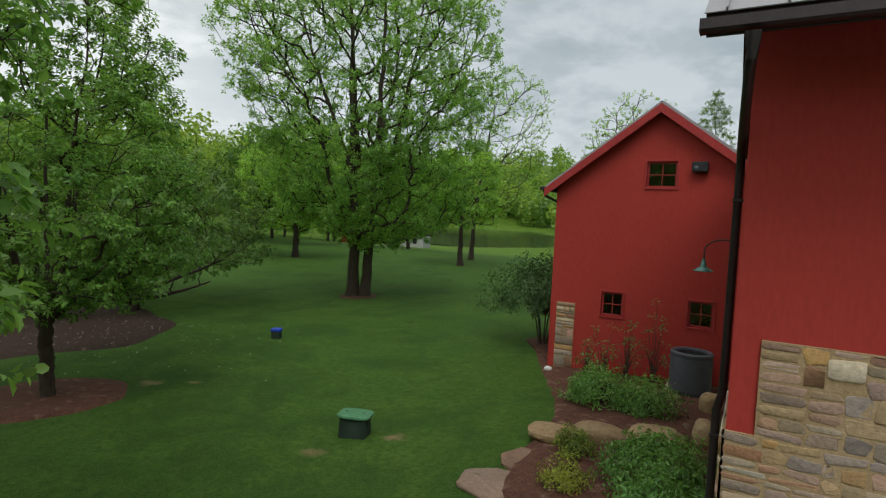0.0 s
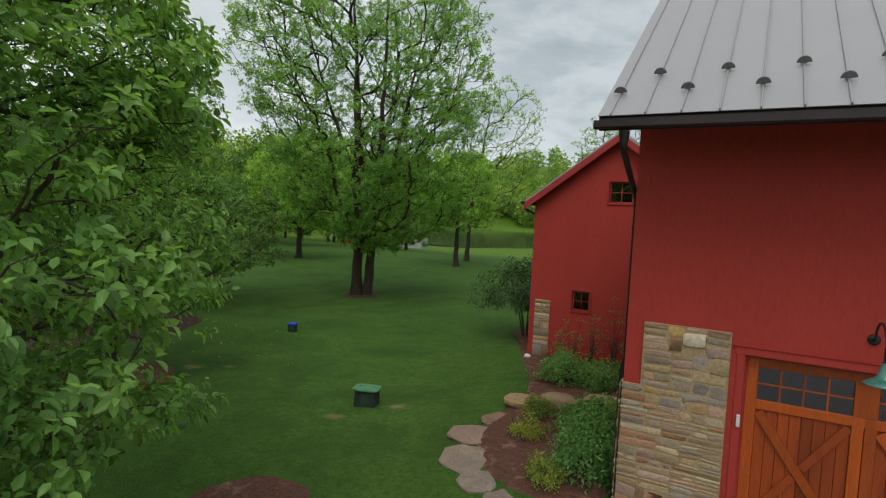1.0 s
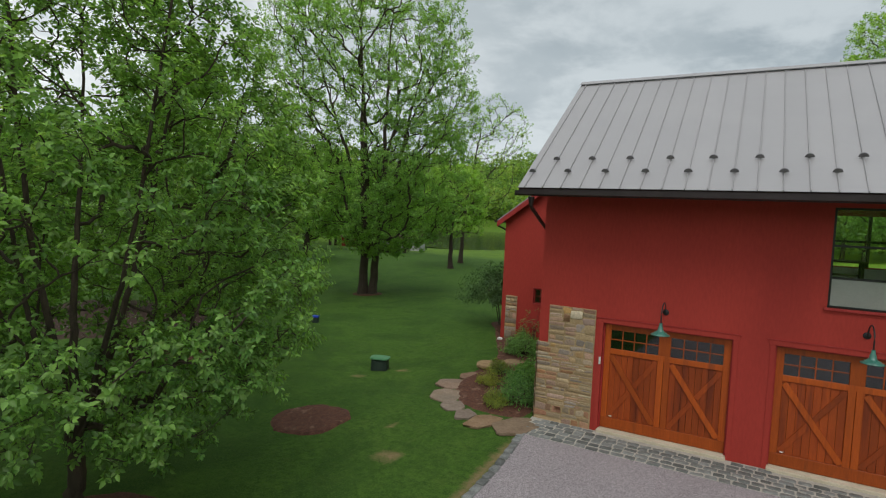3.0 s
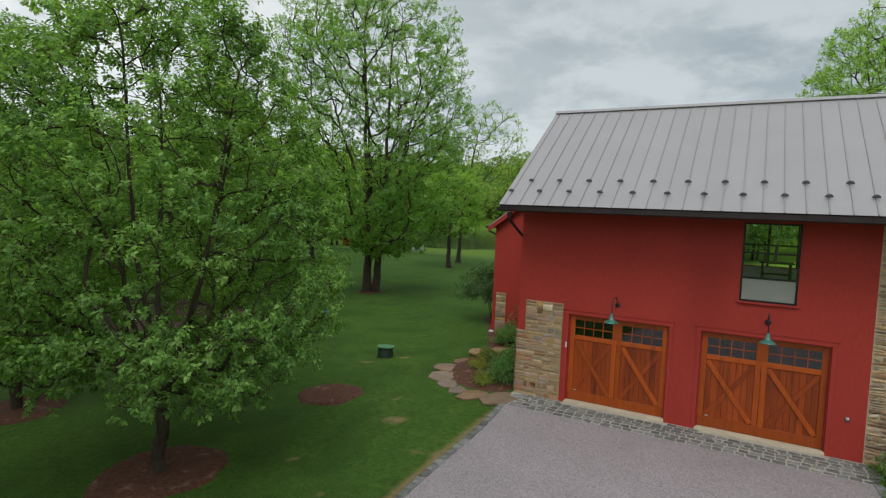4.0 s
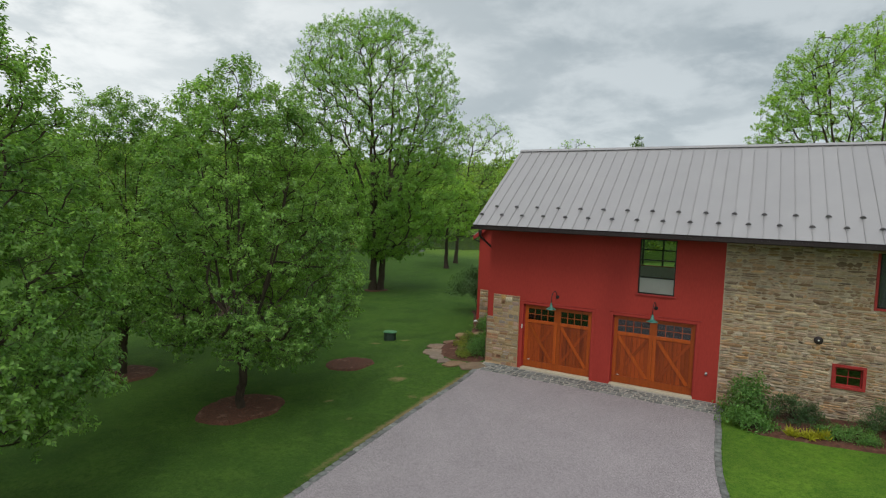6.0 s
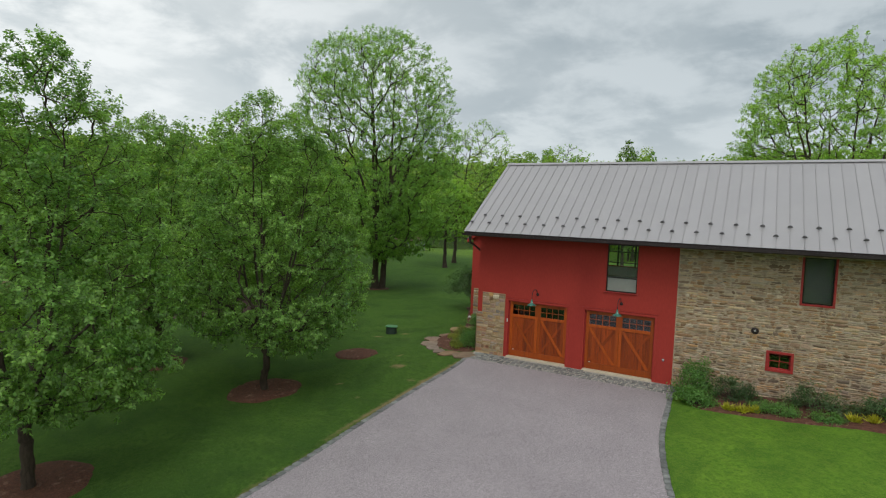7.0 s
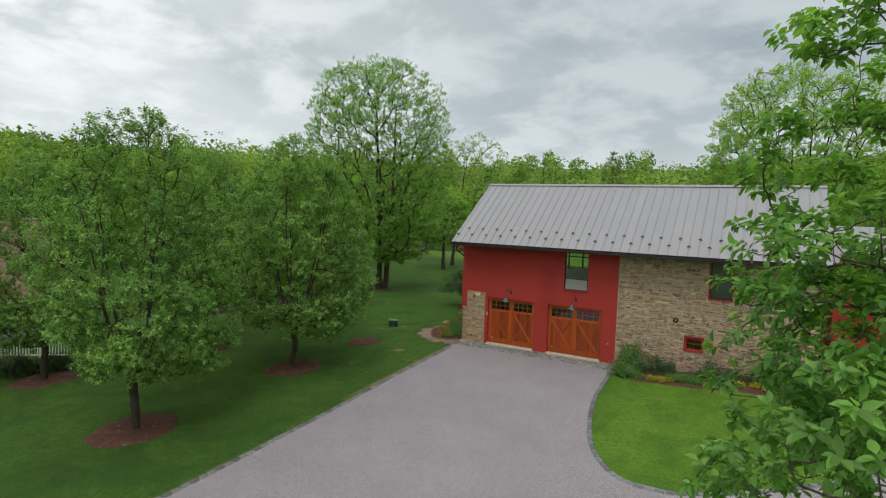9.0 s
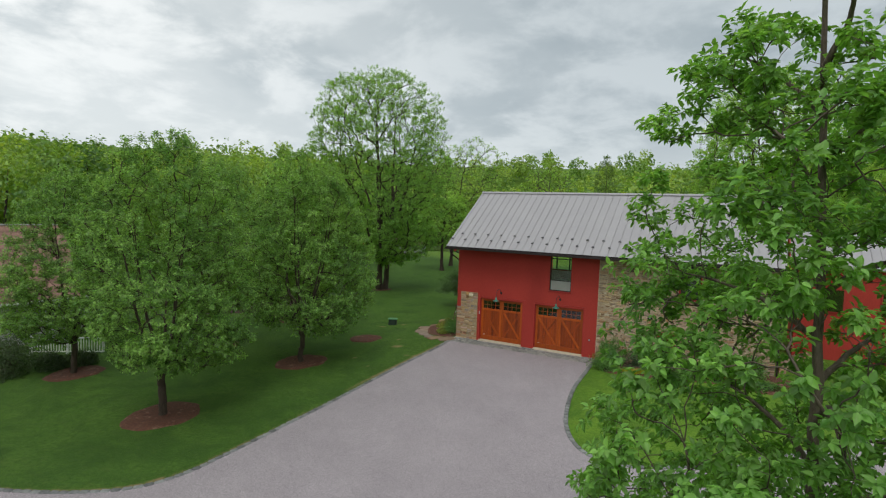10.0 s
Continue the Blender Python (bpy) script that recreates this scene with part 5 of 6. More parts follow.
def goose_lamp(at, turn, reach=0.72, label="green enamel gooseneck barn lamp on the red wall"):
    """Wall plate at the origin; the arm rises, bends out to -y and drops to the shade."""
    g = thing("barn_lamp", label, "lamp", at, turn, group="barn lamps")
    part("wall_plate", lathe_bm([(0.0, 0.03), (0.05, 0.03), (0.065, 0.012), (0.07, 0.0)], 18, pose(0, 0, 0, 90, 0, 0)), M_BLACK, g)
    a = [(0, -0.03, 0.0), (0, -0.08, 0.01)] + [(0, -0.08 - (reach - 0.08) / 2 * (1 - math.cos(t)), 0.02 + 0.24 * math.sin(t)) for t in np.linspace(0.15, math.pi, 12)] + [(0, -reach, -0.16)]
    part("arm", tube_mesh("arm", [(np.array(a), np.full(len(a), 0.014))], M_BLACK, 8), M_BLACK, g, "slim dark curved arm")
    part("shade", lathe_bm([(0.032, -0.14), (0.036, -0.2), (0.05, -0.225), (0.062, -0.30), (0.11, -0.335), (0.19, -0.385), (0.196, -0.40), (0.19, -0.398), (0.108, -0.345), (0.055, -0.31), (0.04, -0.25)], 26, Matrix.Translation((0, -reach, 0))), M_VERDI, g, "verdigris green enamel shade")
    part("bulb", lathe_bm([(0.0, -0.37), (0.03, -0.355), (0.04, -0.33), (0.02, -0.28)], 12, Matrix.Translation((0, -reach, 0))), M_WHITE, g)
    return g


goose_lamp((2.70, -0.003, 3.09), 0)
goose_lamp((6.36, -0.003, 3.09), 0)
goose_lamp((BX0 - 0.003, 6.2, 3.52), -90, 0.78)

# ---- the wing behind ----
wing = thing("barn_wing", "smaller red gabled barn wing", "barn", (0, 0, 0))
AX0, AX1, AY0, AY1 = -5.0, 0.0, 9.32, 17.5
APX, APZ, AEZ = -2.5, 7.22, 4.98
ASL = math.atan2(APZ - AEZ, APX - (AX0 - 0.52))


def wing_under(x):
    return APZ - 0.2 - abs(x - APX) * math.tan(ASL)


AW, AS1, AS2 = (-2.79, -2.04, 5.0, 5.68), (-3.77, -3.19, 1.44, 2.1), (-1.55, -0.95, 1.42, 2.1)
bm = wall_bm(AX0, AX1, -0.6, 6, 0.25, [AW, AS1, AS2], wing_under, (APX, *(APX + s * (APZ - 0.2 - z) / math.tan(ASL) for s in (-1, 1) for z in (AW[2], AW[3]))))
bmesh.ops.transform(bm, matrix=Matrix.Translation((0, AY0, 0)), verts=bm.verts)
part("wall", bm, M_RED, wing)
for x, r in ((AX0, -90), (AX1, 90)):
    s = -1 if r == -90 else 1
    lo, hi = sorted((s * (AY0 + 0.25), s * AY1))
    bm = wall_bm(lo, hi, -0.6, wing_under(x) - 0.02, 0.25)
    bmesh.ops.transform(bm, matrix=pose(x, 0, 0, 0, 0, r), verts=bm.verts)
    part("side_wall", bm, M_RED, wing)
bm = wall_bm(AX0 + 0.25, AX1 - 0.25, -0.6, 6, 0.25, (), wing_under, (APX,))
bmesh.ops.transform(bm, matrix=Matrix.Translation((0, AY1 - 0.25, 0)), verts=bm.verts)
part("back_wall", bm, M_RED, wing)
part("floor", box_bm((AX0 + 0.25, AY0 + 0.25, 2.7), (AX1 - 0.25, AY1 - 0.25, 2.9)), M_DARKROOM, wing)
AL = math.hypot(APZ - AEZ, APX - (AX0 - 0.52))
for s in (-1, 1):
    m = Matrix.Translation((APX, 0, APZ)) @ pose(0, 0, 0, 0, s * math.degrees(ASL), 0)
    bm = bmesh.new()
    x0, x1 = (0, AL) if s == 1 else (-AL, 0)
    box(bm, (x0, AY0 - 0.28, -0.05), (x1, AY1 + 0.3, 0.0), 0.003, m)
    for y in np.arange(AY0 - 0.05, AY1, 0.43):
        box(bm, (x0, y - 0.008, 0.001), (x1, y + 0.008, 0.035), 0, m)
    part("roof", bm, M_ROOF, wing, "grey metal roof")
    bm = bmesh.new()
    tz = math.tan(ASL)
    xe = APX + s * AL * math.cos(ASL)
    ring = [(APX + s * 0.0015, APZ - 0.066), (xe, APZ - 0.066 - abs(xe - APX) * tz), (xe, APZ - 0.30 - abs(xe - APX) * tz), (APX + s * 0.0015, APZ - 0.30)]
    fr, bk = [bm.verts.new((x, AY0 - 0.30, z)) for x, z in ring], [bm.verts.new((x, AY0 - 0.262, z)) for x, z in ring]
    bm.faces.new(fr); bm.faces.new(bk[::-1])
    for i in range(4):
        bm.faces.new((fr[i], bk[i], bk[(i + 1) % 4], fr[(i + 1) % 4]))
    bmesh.ops.recalc_face_normals(bm, faces=bm.faces)
    part("rake_board", bm, M_REDTRIM, wing, "red painted rake board")
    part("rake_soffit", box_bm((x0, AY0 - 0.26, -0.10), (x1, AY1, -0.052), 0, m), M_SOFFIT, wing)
part("gutter", box_bm((AX0 - 0.66, AY0 - 0.28, AEZ - 0.12), (AX0 - 0.53, AY1, AEZ - 0.01), 0.01), M_GUTTER, wing)
pipe("downspout", [(AX0 - 0.58, AY0 - 0.1, 4.88), (AX0 - 0.56, AY0 - 0.08, 4.72), (AX0 - 0.12, AY0 + 0.1, 4.5), (AX0 - 0.07, AY0 + 0.12, 4.3), (AX0 - 0.07, AY0 + 0.12, 0.0)], 0.04, M_GUTTER, wing)


def wing_window(label, rect, nx, nz):
    w = framed_window("window", label, rect, 0.05, wing, M_REDTRIM, 0.05, [i / nx for i in range(1, nx)], [i / nz for i in range(1, nz)], 0.011, trim=M_REDTRIM, trim_w=0.05, glass=M_GLASSD if rect is AW else None)
    w.location.y = AY0
    return w


wing_window("small red gable window with dividing bars", AW, 2, 2)
wing_window("small dark square window in the red wall", AS1, 2, 2)
wing_window("small dark square window in the red wall", AS2, 2, 2)
spk = thing("flood_light", "small black wall-mounted floodlight box", "light", (-1.5, AY0, 5.53))
part("housing", box_bm((-0.19, -0.2, -0.13), (0.19, -0.03, 0.13), 0.02), M_BLACK, spk)
part("bracket", box_bm((-0.06, -0.03, -0.06), (0.06, -0.002, 0.06), 0.005), M_BLACK, spk)
part("lens", lathe_bm([(0.0, 0.012), (0.045, 0.012), (0.055, 0.0)], 16, Matrix.Translation((-0.08, -0.2, -0.03)) @ pose(0, 0, 0, 90, 0, 0)), M_ACMETAL, spk)

# air conditioning unit between barn and wing
ac = thing("air_conditioner", "round dark grey outdoor air conditioning unit", "air conditioner", (-1.3, 8.35, 0.0))
R = 0.47
part("housing", lathe_bm([(R - 0.02, 0.0), (R, 0.03), (R, 0.93), (R + 0.012, 0.95), (R + 0.012, 0.99), (R - 0.02, 1.01), (R - 0.10, 1.0), (R - 0.11, 0.94)], 40), M_ACMETAL, ac)
part("louvre", lathe_bm([(R + 0.004 + (0.008 if i % 2 else 0.0), 0.08 + i * 0.02) for i in range(41)], 40), M_ACMETAL, ac)
part("fan_well", lathe_bm([(R - 0.11, 0.94), (R - 0.12, 0.78), (0.0, 0.76)], 30), M_BLACK, ac)
part("fan_hub", lathe_bm([(0.0, 0.92), (0.08, 0.92), (0.09, 0.80)], 20), M_BLACK, ac)
for i in range(4):
    part("fan_blade", box_bm((0.06, -0.09, -0.006), (0.33, 0.09, 0.006), 0.003, Matrix.Translation((0, 0, 0.84)) @ pose(0, 0, 0, 0, 0, i * 90) @ pose(0, 0, 0, 22, 0, 0)), M_ACMETAL, ac)
for rr in (0.09, 0.15, 0.21, 0.27, 0.33):
    part("guard_ring", tube_mesh("guard_ring", [([(rr * math.cos(a), rr * math.sin(a), 0.985) for a in np.linspace(0, 2 * math.pi, 28)], [0.004] * 28)], M_BLACK, 4), M_BLACK, ac)
for i in range(6):
    a = i * math.pi / 3
    pipe("guard_bar", [(0.05 * math.cos(a), 0.05 * math.sin(a), 0.99), (0.37 * math.cos(a), 0.37 * math.sin(a), 0.99)], 0.005, M_BLACK, ac, sides=4)
part("pad", box_bm((-0.6, -0.6, -0.08), (0.6, 0.6, -0.001), 0.02), M_SILL, ac, "pale concrete pad")

# ---- small things on the lawn ----
ub = thing("utility_box", "green plastic irrigation box lid on the lawn", "utility box", (-6.85, 2.45, gz(-6.85, 2.45) - 0.03), 18)
part("body", lathe_bm([(0.42, -0.1), (0.395, 0.38), (0.38, 0.44)], 4, Matrix.Diagonal((0.92, 0.72, 1, 1)) @ pose(0, 0, 0, 0, 0, 45)), M_BOXSIDE, ub, "dark green plastic skirt")
bm = bmesh.new()
o = [(0.36, -0.24), (0.40, -0.16), (0.40, 0.16), (0.36, 0.24), (0.2, 0.30), (-0.2, 0.30), (-0.36, 0.24), (-0.40, 0.16), (-0.40, -0.16), (-0.36, -0.24), (-0.2, -0.30), (0.2, -0.30)]
rings = [[bm.verts.new((x * s, y * s, z)) for x, y in o] for s, z in ((0.84, 0.435), (0.86, 0.455), (0.83, 0.485), (0.66, 0.505))]
for a, b in zip(rings, rings[1:]):
    for i in range(12):
        bm.faces.new((a[i], a[(i + 1) % 12], b[(i + 1) % 12], b[i]))
bm.faces.new(rings[-1]); bm.faces.new(rings[0][::-1])
part("lid", bm, M_BOXLID, ub, "bright green plastic lid")
for sx in (-0.22, 0.22):
    part("lid_bolt", lathe_bm([(0.0, 0.012), (0.02, 0.01), (0.024, 0.0)], 10, Matrix.Translation((sx * 0.8, 0, 0.504))), M_BLACK, ub)
bb = thing("blue_bucket", "small blue plastic marker box on the lawn", "bucket", (-14.8, 7.9, gz(-14.8, 7.9)), 20)
part("body", box_bm((-0.15, -0.13, -0.02), (0.15, 0.13, 0.26), 0.02), M_BOXSIDE, bb)
part("lid", box_bm((-0.17, -0.15, 0.26), (0.17, 0.15, 0.36), 0.02), M_BLUE, bb, "bright blue lid")


def boulder(name, label, at, size, seed, material, flat=False, turn=0.0, group="", category="stone", squash=1.0):
    rng = np.random.default_rng(seed)
    bm = bmesh.new()
    n = 12
    if flat:
        m = int(rng.integers(5, 8))
        ca = (np.arange(m) + rng.uniform(-0.22, 0.22, m)) * 2 * math.pi / m + rng.uniform(0, 6.28)
        cr = rng.uniform(0.92, 1.14, m)
        cn = [np.array((math.cos(t) * r, math.sin(t) * r)) for t, r in zip(ca, cr)]
        o = [tuple(cn[i] * (1 - f) + cn[(i + 1) % m] * f + rng.normal(0, 0.018, 2)) for i in range(m) for f in (0.06, 0.36, 0.66, 0.94)]
        n = len(o)
        prof = ((1.0, -0.5), (1.01, 0.5), (0.99, 0.85), (0.96, 1.0), (0.5, 1.0))
        rg = [[bm.verts.new((x * s * size[0] + rng.normal(0, 0.008), y * s * size[1] + rng.normal(0, 0.008), z * size[2] + rng.normal(0, 0.005))) for x, y in o] for s, z in prof]
        for a, b in zip(rg, rg[1:]):
            for i in range(n):
                bm.faces.new((a[i], a[(i + 1) % n], b[(i + 1) % n], b[i]))
        bm.faces.new(rg[-1])
    else:
        bmesh.ops.create_icosphere(bm, subdivisions=3, radius=1)
        k = Vector((seed * 1.7, seed * 0.3, 2.2))
        for v in bm.verts:
            d = 1 + 0.26 * noise.noise(v.co * 1.2 + k) + 0.08 * noise.noise(v.co * 4 + k)
            q = v.co * d
            for ax in range(3):
                q[ax] = math.copysign(abs(q[ax]) ** 0.75, q[ax])
            v.co = Vector((q.x * size[0], q.y * size[1], q.z * size[2] * squash + size[2] * 0.7))
    me = bpy.data.meshes.new(name)
    bm.normal_update(); bm.to_mesh(me); bm.free()
    me.materials.append(material)
    ob = tagged(new(name, me), label, category, group)
    ob.matrix_world = pose(at[0], at[1], gz(*at[:2]) + (at[2] if len(at) > 2 else 0), 0, 0, turn)
    return ob


for i, (x, y, sx, sy, t) in enumerate([(-0.44, -0.88, 0.64, 0.52, -112), (-1.24, -0.95, 0.54, 0.33, -115), (-1.84, -0.78, 0.40, 0.27, -105), (-2.42, -0.34, 0.44, 0.31, -65), (-3.06, 0.42, 0.62, 0.42, -67), (-3.38, 1.6, 0.58, 0.48, 16), (-3.28, 2.58, 0.54, 0.40, -39)]):
    boulder("flagstone", "flat tan flagstone set at the lawn's edge", (x, y), (sx * 1.04, sy * 1.04, 0.04), 40 + i, M_FLAG, True, t, "flagstones", "stepping stone")
for i, (x, y, sx, sy, sz, t) in enumerate([(-3.15, 3.75, 0.5, 0.3, 0.16, 10), (-2.35, 4.05, 0.55, 0.3, 0.2, -5), (-1.45, 4.4, 0.5, 0.35, 0.22, 8), (-0.75, 7.0, 0.22, 0.2, 0.28, 0)]):
    boulder("boulder", "rounded tan sandstone boulder in the mulch", (x, y), (sx, sy, sz), 60 + i, M_BOULDER, False, t, "boulders")
boulder("boulder", "squared pale stone block beside the downspout", (-0.72, 5.0), (0.2, 0.32, 0.27), 70, M_BOULDER, False, 4, "boulders")
boulder("boulder", "long low stone ledge at the unit's foot", (-2.2, 7.55), (0.8, 0.22, 0.13), 71, M_BOULDER, False, 4, "boulders")
boulder("white_rock", "small white rock at the bed's edge", (-5.05, 8.9), (0.11, 0.09, 0.08), 72, M_WHITE)

# ---- shrubs ----
bush("shrub", "rounded green leafy shrub in the mulch bed", 101, (-3.05, 6.4, 0), 0.85, 0.7, 0.78, 110, 26, 0.088, 0.2, M_SHRUB)
bush("shrub", "rounded green leafy shrub in the mulch bed", 102, (-1.95, 6.25, 0), 0.8, 0.6, 0.72, 95, 26, 0.088, 0.2, M_SHRUB)
bush("shrub", "broad green shrub beside the barn corner", 103, (-1.2, 2.8, 0), 0.85, 1.0, 0.85, 150, 30, 0.088, 0.2, M_SHRUB)
bush("shrub", "broad green shrub beside the barn corner", 104, (-0.8, 1.1, 0), 0.6, 0.85, 0.9, 130, 30, 0.088, 0.19, M_SHRUB)
bush("shrub", "low yellow-green shrub at the mulch edge", 105, (-2.6, 3.25, 0), 0.34, 0.34, 0.42, 50, 30, 0.055, 0.11, M_SEDUM)
bush("shrub", "low yellow-green shrub at the mulch edge", 106, (-2.45, 1.95, 0), 0.34, 0.34, 0.42, 50, 30, 0.055, 0.11, M_SEDUM)
bush("shrub", "low yellow-green shrub at the mulch edge", 107, (-1.45, 0.3, 0), 0.36, 0.36, 0.45, 50, 34, 0.055, 0.11, M_SEDUM)
for i, (x, y, h) in enumerate([(-3.4, 8.5, 1.5), (-2.85, 8.6, 1.65), (-2.2, 8.7, 1.6), (-3.9, 8.6, 1.2)]):
    bush("tall_perennial", "tall thin grey-green perennial against the red wall", 110 + i, (x, y, 0), 0.3, 0.22, h, 15, 11, 0.085, 0.12, M_DARKLEAF, "plant", stems=3)
dark_shrub = bush("shrub", "dark green upright shrub with bare stems", 120, (-6.3, 12.0, 0.85), 1.75, 1.5, 2.25, 300, 26, 0.12, 0.26, M_HOLLY)
for i in range(7):
    a = i * 0.9
    pipe("bare_stem", [(-6.3 + 0.12 * math.cos(a), 12.0 + 0.12 * math.sin(a), -0.3), (-6.3 + 0.3 * math.cos(a), 12.0 + 0.3 * math.sin(a), 0.6), (-6.3 + 0.8 * math.cos(a), 12.0 + 0.7 * math.sin(a), 1.6)], 0.025, M_BARK, dark_shrub, sides=5).matrix_parent_inverse = Matrix.Translation((6.3, -12.0, -0.85))
bush("shrub", "tall green lilac-like shrub by the stone wall", 130, (9.45, -0.95, 0.02), 0.72, 0.62, 1.7, 150, 22, 0.10, 0.2, M_SHRUB)
bush("shrub", "low spreading green shrub by the stone wall", 131, (9.5, -1.9, 0.0), 0.75, 0.5, 0.7, 80, 26, 0.10, 0.16, M_SHRUB)
bush("shrub", "dense dark green rounded shrub", 132, (10.75, -0.75, 0.1), 0.85, 0.6, 0.95, 130, 34, 0.06, 0.14, M_HOLLY)
bush("ground_cover", "low mid-green leafy ground cover", 133, (12.0, -1.75, 0.15), 0.95, 0.5, 0.42, 120, 26, 0.07, 0.12, M_SHRUB, "plant")
bush("ground_cover", "low mid-green leafy ground cover", 134, (13.5, -2.0, 0.25), 0.6, 0.35, 0.3, 60, 26, 0.07, 0.12, M_SHRUB, "plant")
bush("shrub", "dense dark green rounded shrub", 135, (13.3, -0.85, 0.25), 1.15, 0.65, 0.85, 150, 34, 0.06, 0.14, M_HOLLY)
bush("shrub", "dense dark green rounded shrub", 136, (14.9, -0.9, 0.38), 0.6, 0.5, 0.8, 90, 34, 0.06, 0.14, M_HOLLY)
bush("shrub", "tall bright green shrub near the wall's end", 137, (15.9, -1.0, 0.42), 0.75, 0.6, 1.6, 150, 22, 0.11, 0.22, M_SHRUB)
bush("ground_cover", "low mid-green leafy ground cover", 138, (16.5, -2.3, 0.42), 0.9, 0.5, 0.4, 110, 26, 0.07, 0.12, M_SHRUB, "plant")


def grass_tuft(at, seed, r=0.25, blades=110):
    rng = np.random.default_rng(seed)
    a = rng.uniform(0, 2 * math.pi, blades)
    aim = np.stack([np.cos(a), np.sin(a), rng.uniform(0.5, 2.0, blades)], 1)
    pos = rng.normal(0, 0.06, (blades, 3)); pos[:, 2] = 0.0
    v, f = leaf_arrays(rng, pos, aim * 2, r * 1.1, 0.035, fold=0.05, droop=0.0)
    g = thing("golden_tuft", "tuft of golden yellow ornamental grass", "plant", at, group="golden tufts")
    part("tussock", raw_mesh("tussock", v, f, M_YELLOW), M_YELLOW, g)


for i, (x, y) in enumerate([(10.6, -2.1), (11.0, -2.15), (11.35, -2.05), (14.2, -1.75), (14.75, -1.6), (15.25, -2.05)]):
    grass_tuft((x, y, gz(x, y) + 0.04), 150 + i)

# ---- trees ----
def put(ob, x, y, turn=0.0, s=1.0, dz=0.0):
    ob.matrix_world = pose(x, y, gz(x, y) + dz, 0, 0, turn) @ Matrix.Scale(s, 4)
    return ob


PEAR = dict(start=1.75, wide=0.30, square=0.80, peak=0.30, shell=0.42, lump=0.9, gaps=0.19, patch=3.6, bal=0.22, rise=0.5, tip_r=0.008, reach=0.36, along=0.15, aspect=0.62, hang=0.5, skirt=0.35)
grow = np.random.default_rng(5)
pear_a = put(tree("ornamental_tree", "dense spreading ornamental pear tree in full leaf", 3, 12.4, 1.2, 4.1, leaders(grow, 1.75, 9.6, 0.15, 5, 1.9), 1250, 6.0, 10, 0.108, M_PEAR, M_BARK, fine=True, **PEAR), *T1)
pear_b = put(tree("ornamental_tree", "dense spreading ornamental pear tree in full leaf", 8, 12.2, 1.25, 4.0, leaders(grow, 1.8, 9.4, 0.17, 5, 1.9), 950, 5.8, 11, 0.118, M_PEAR, M_BARK, **PEAR), *T2)
put(copy_thing(pear_b, Matrix.Identity(4)), *T4, 130, 0.97)
put(copy_thing(pear_b, Matrix.Identity(4)), *T5, 200, 0.92)
put(copy_thing(pear_b, Matrix.Identity(4)), *TA, 75, 0.98)
for o in (pear_a, pear_b):
    o["group"] = "ornamental pears"

spread_stems = one_stem(3.0, 0.30) + [(((0, 0, 0.5 + 0.25 * (k % 3)), (2.2 * math.cos(a), 2.2 * math.sin(a), 0.9 + 0.5 * (k % 3)), (4.2 * math.cos(a), 4.2 * math.sin(a), 1.7 + 1.1 * (k % 3))), 0.13, 0.03) for k, a in enumerate(np.arange(8) * 0.785 + 0.2)]
put(tree("spreading_tree", "low spreading tree with long horizontal branches", 21, 7.2, 0.9, 6.8, spread_stems, 620, 6, 9, 0.172, M_DARKLEAF, M_BARKD, start=0.9, wide=0.30, square=0.9, shell=0.4, gaps=0.08, rise=0.2, hang=0.3, reach=0.5, tip_r=0.010, squash=0.5), -23.8, 8.0)
SIDE = np.array([0.87, 0.49])
across = lambda d, z: (SIDE[0] * d, SIDE[1] * d, z)
oak_stems = [((across(-0.30, -0.3), across(-0.35, 7.0), across(-1.2, 19.0)), 0.37, 0.05),
             ((across(0.30, -0.3), across(0.62, 5.0), across(1.1, 19.6)), 0.35, 0.05),
             ((across(1.12, 6.0), across(1.6, 9.5), across(4.0, 17.5)), 0.22, 0.03),
             ((across(-0.36, 6.5), across(-1.8, 9.5), across(-4.2, 17.0)), 0.20, 0.03),
             (((0.8, 0.4, 6.8), (0.2, 2.2, 10.0), (-1.2, 4.2, 17.5)), 0.18, 0.03),
             (((-0.2, -0.2, 7.2), (1.0, -2.0, 10.0), (1.8, -4.0, 17.0)), 0.18, 0.03)]
put(tree("shade_tree", "tall twin-trunk shade tree with spring leaves", 34, 22.9, 1.7, 8.4, oak_stems, 2250, 5.3, 10, 0.175, M_SHADE, M_BARK, start=2.3, wide=0.54, square=0.80, shell=0.55, lump=0.9, gaps=0.17, patch=4.2, bal=0.16, rise=1.3, tip_r=0.012, pipe=2.2, reach=0.54, along=0.22, hang=0.25, thin=0.17, skirt=1.0, twig=0.008, lift=0.6, squash=0.65, straight=0.9), -19.3, 18.2)
rng = np.random.default_rng(41)
put(tree("shade_tree", "broad tall tree behind the barn in fresh leaf", 41, 24.9, 4.0, 10.2, leaders(rng, 4.5, 21.0, 0.5, 8, 5.2, 0.04), 1950, 4.8, 10, 0.225, M_OAK, M_BARK, start=4.5, wide=0.52, square=0.84, shell=0.5, lump=0.3, gaps=0.09, patch=5.0, bal=0.12, rise=1.3, tip_r=0.014, pipe=2.2, reach=0.56, along=0.28, hang=0.25, thin=0.15, skirt=0.4, twig=0.010, lift=0.65, straight=0.9), 18.0, 43.5)
front_axis = ((0, 0, -0.25), (0.15, -0.1, 5.0), (-0.25, 0.2, 12.0))
front_stems = [(front_axis, 0.13, 0.03)]
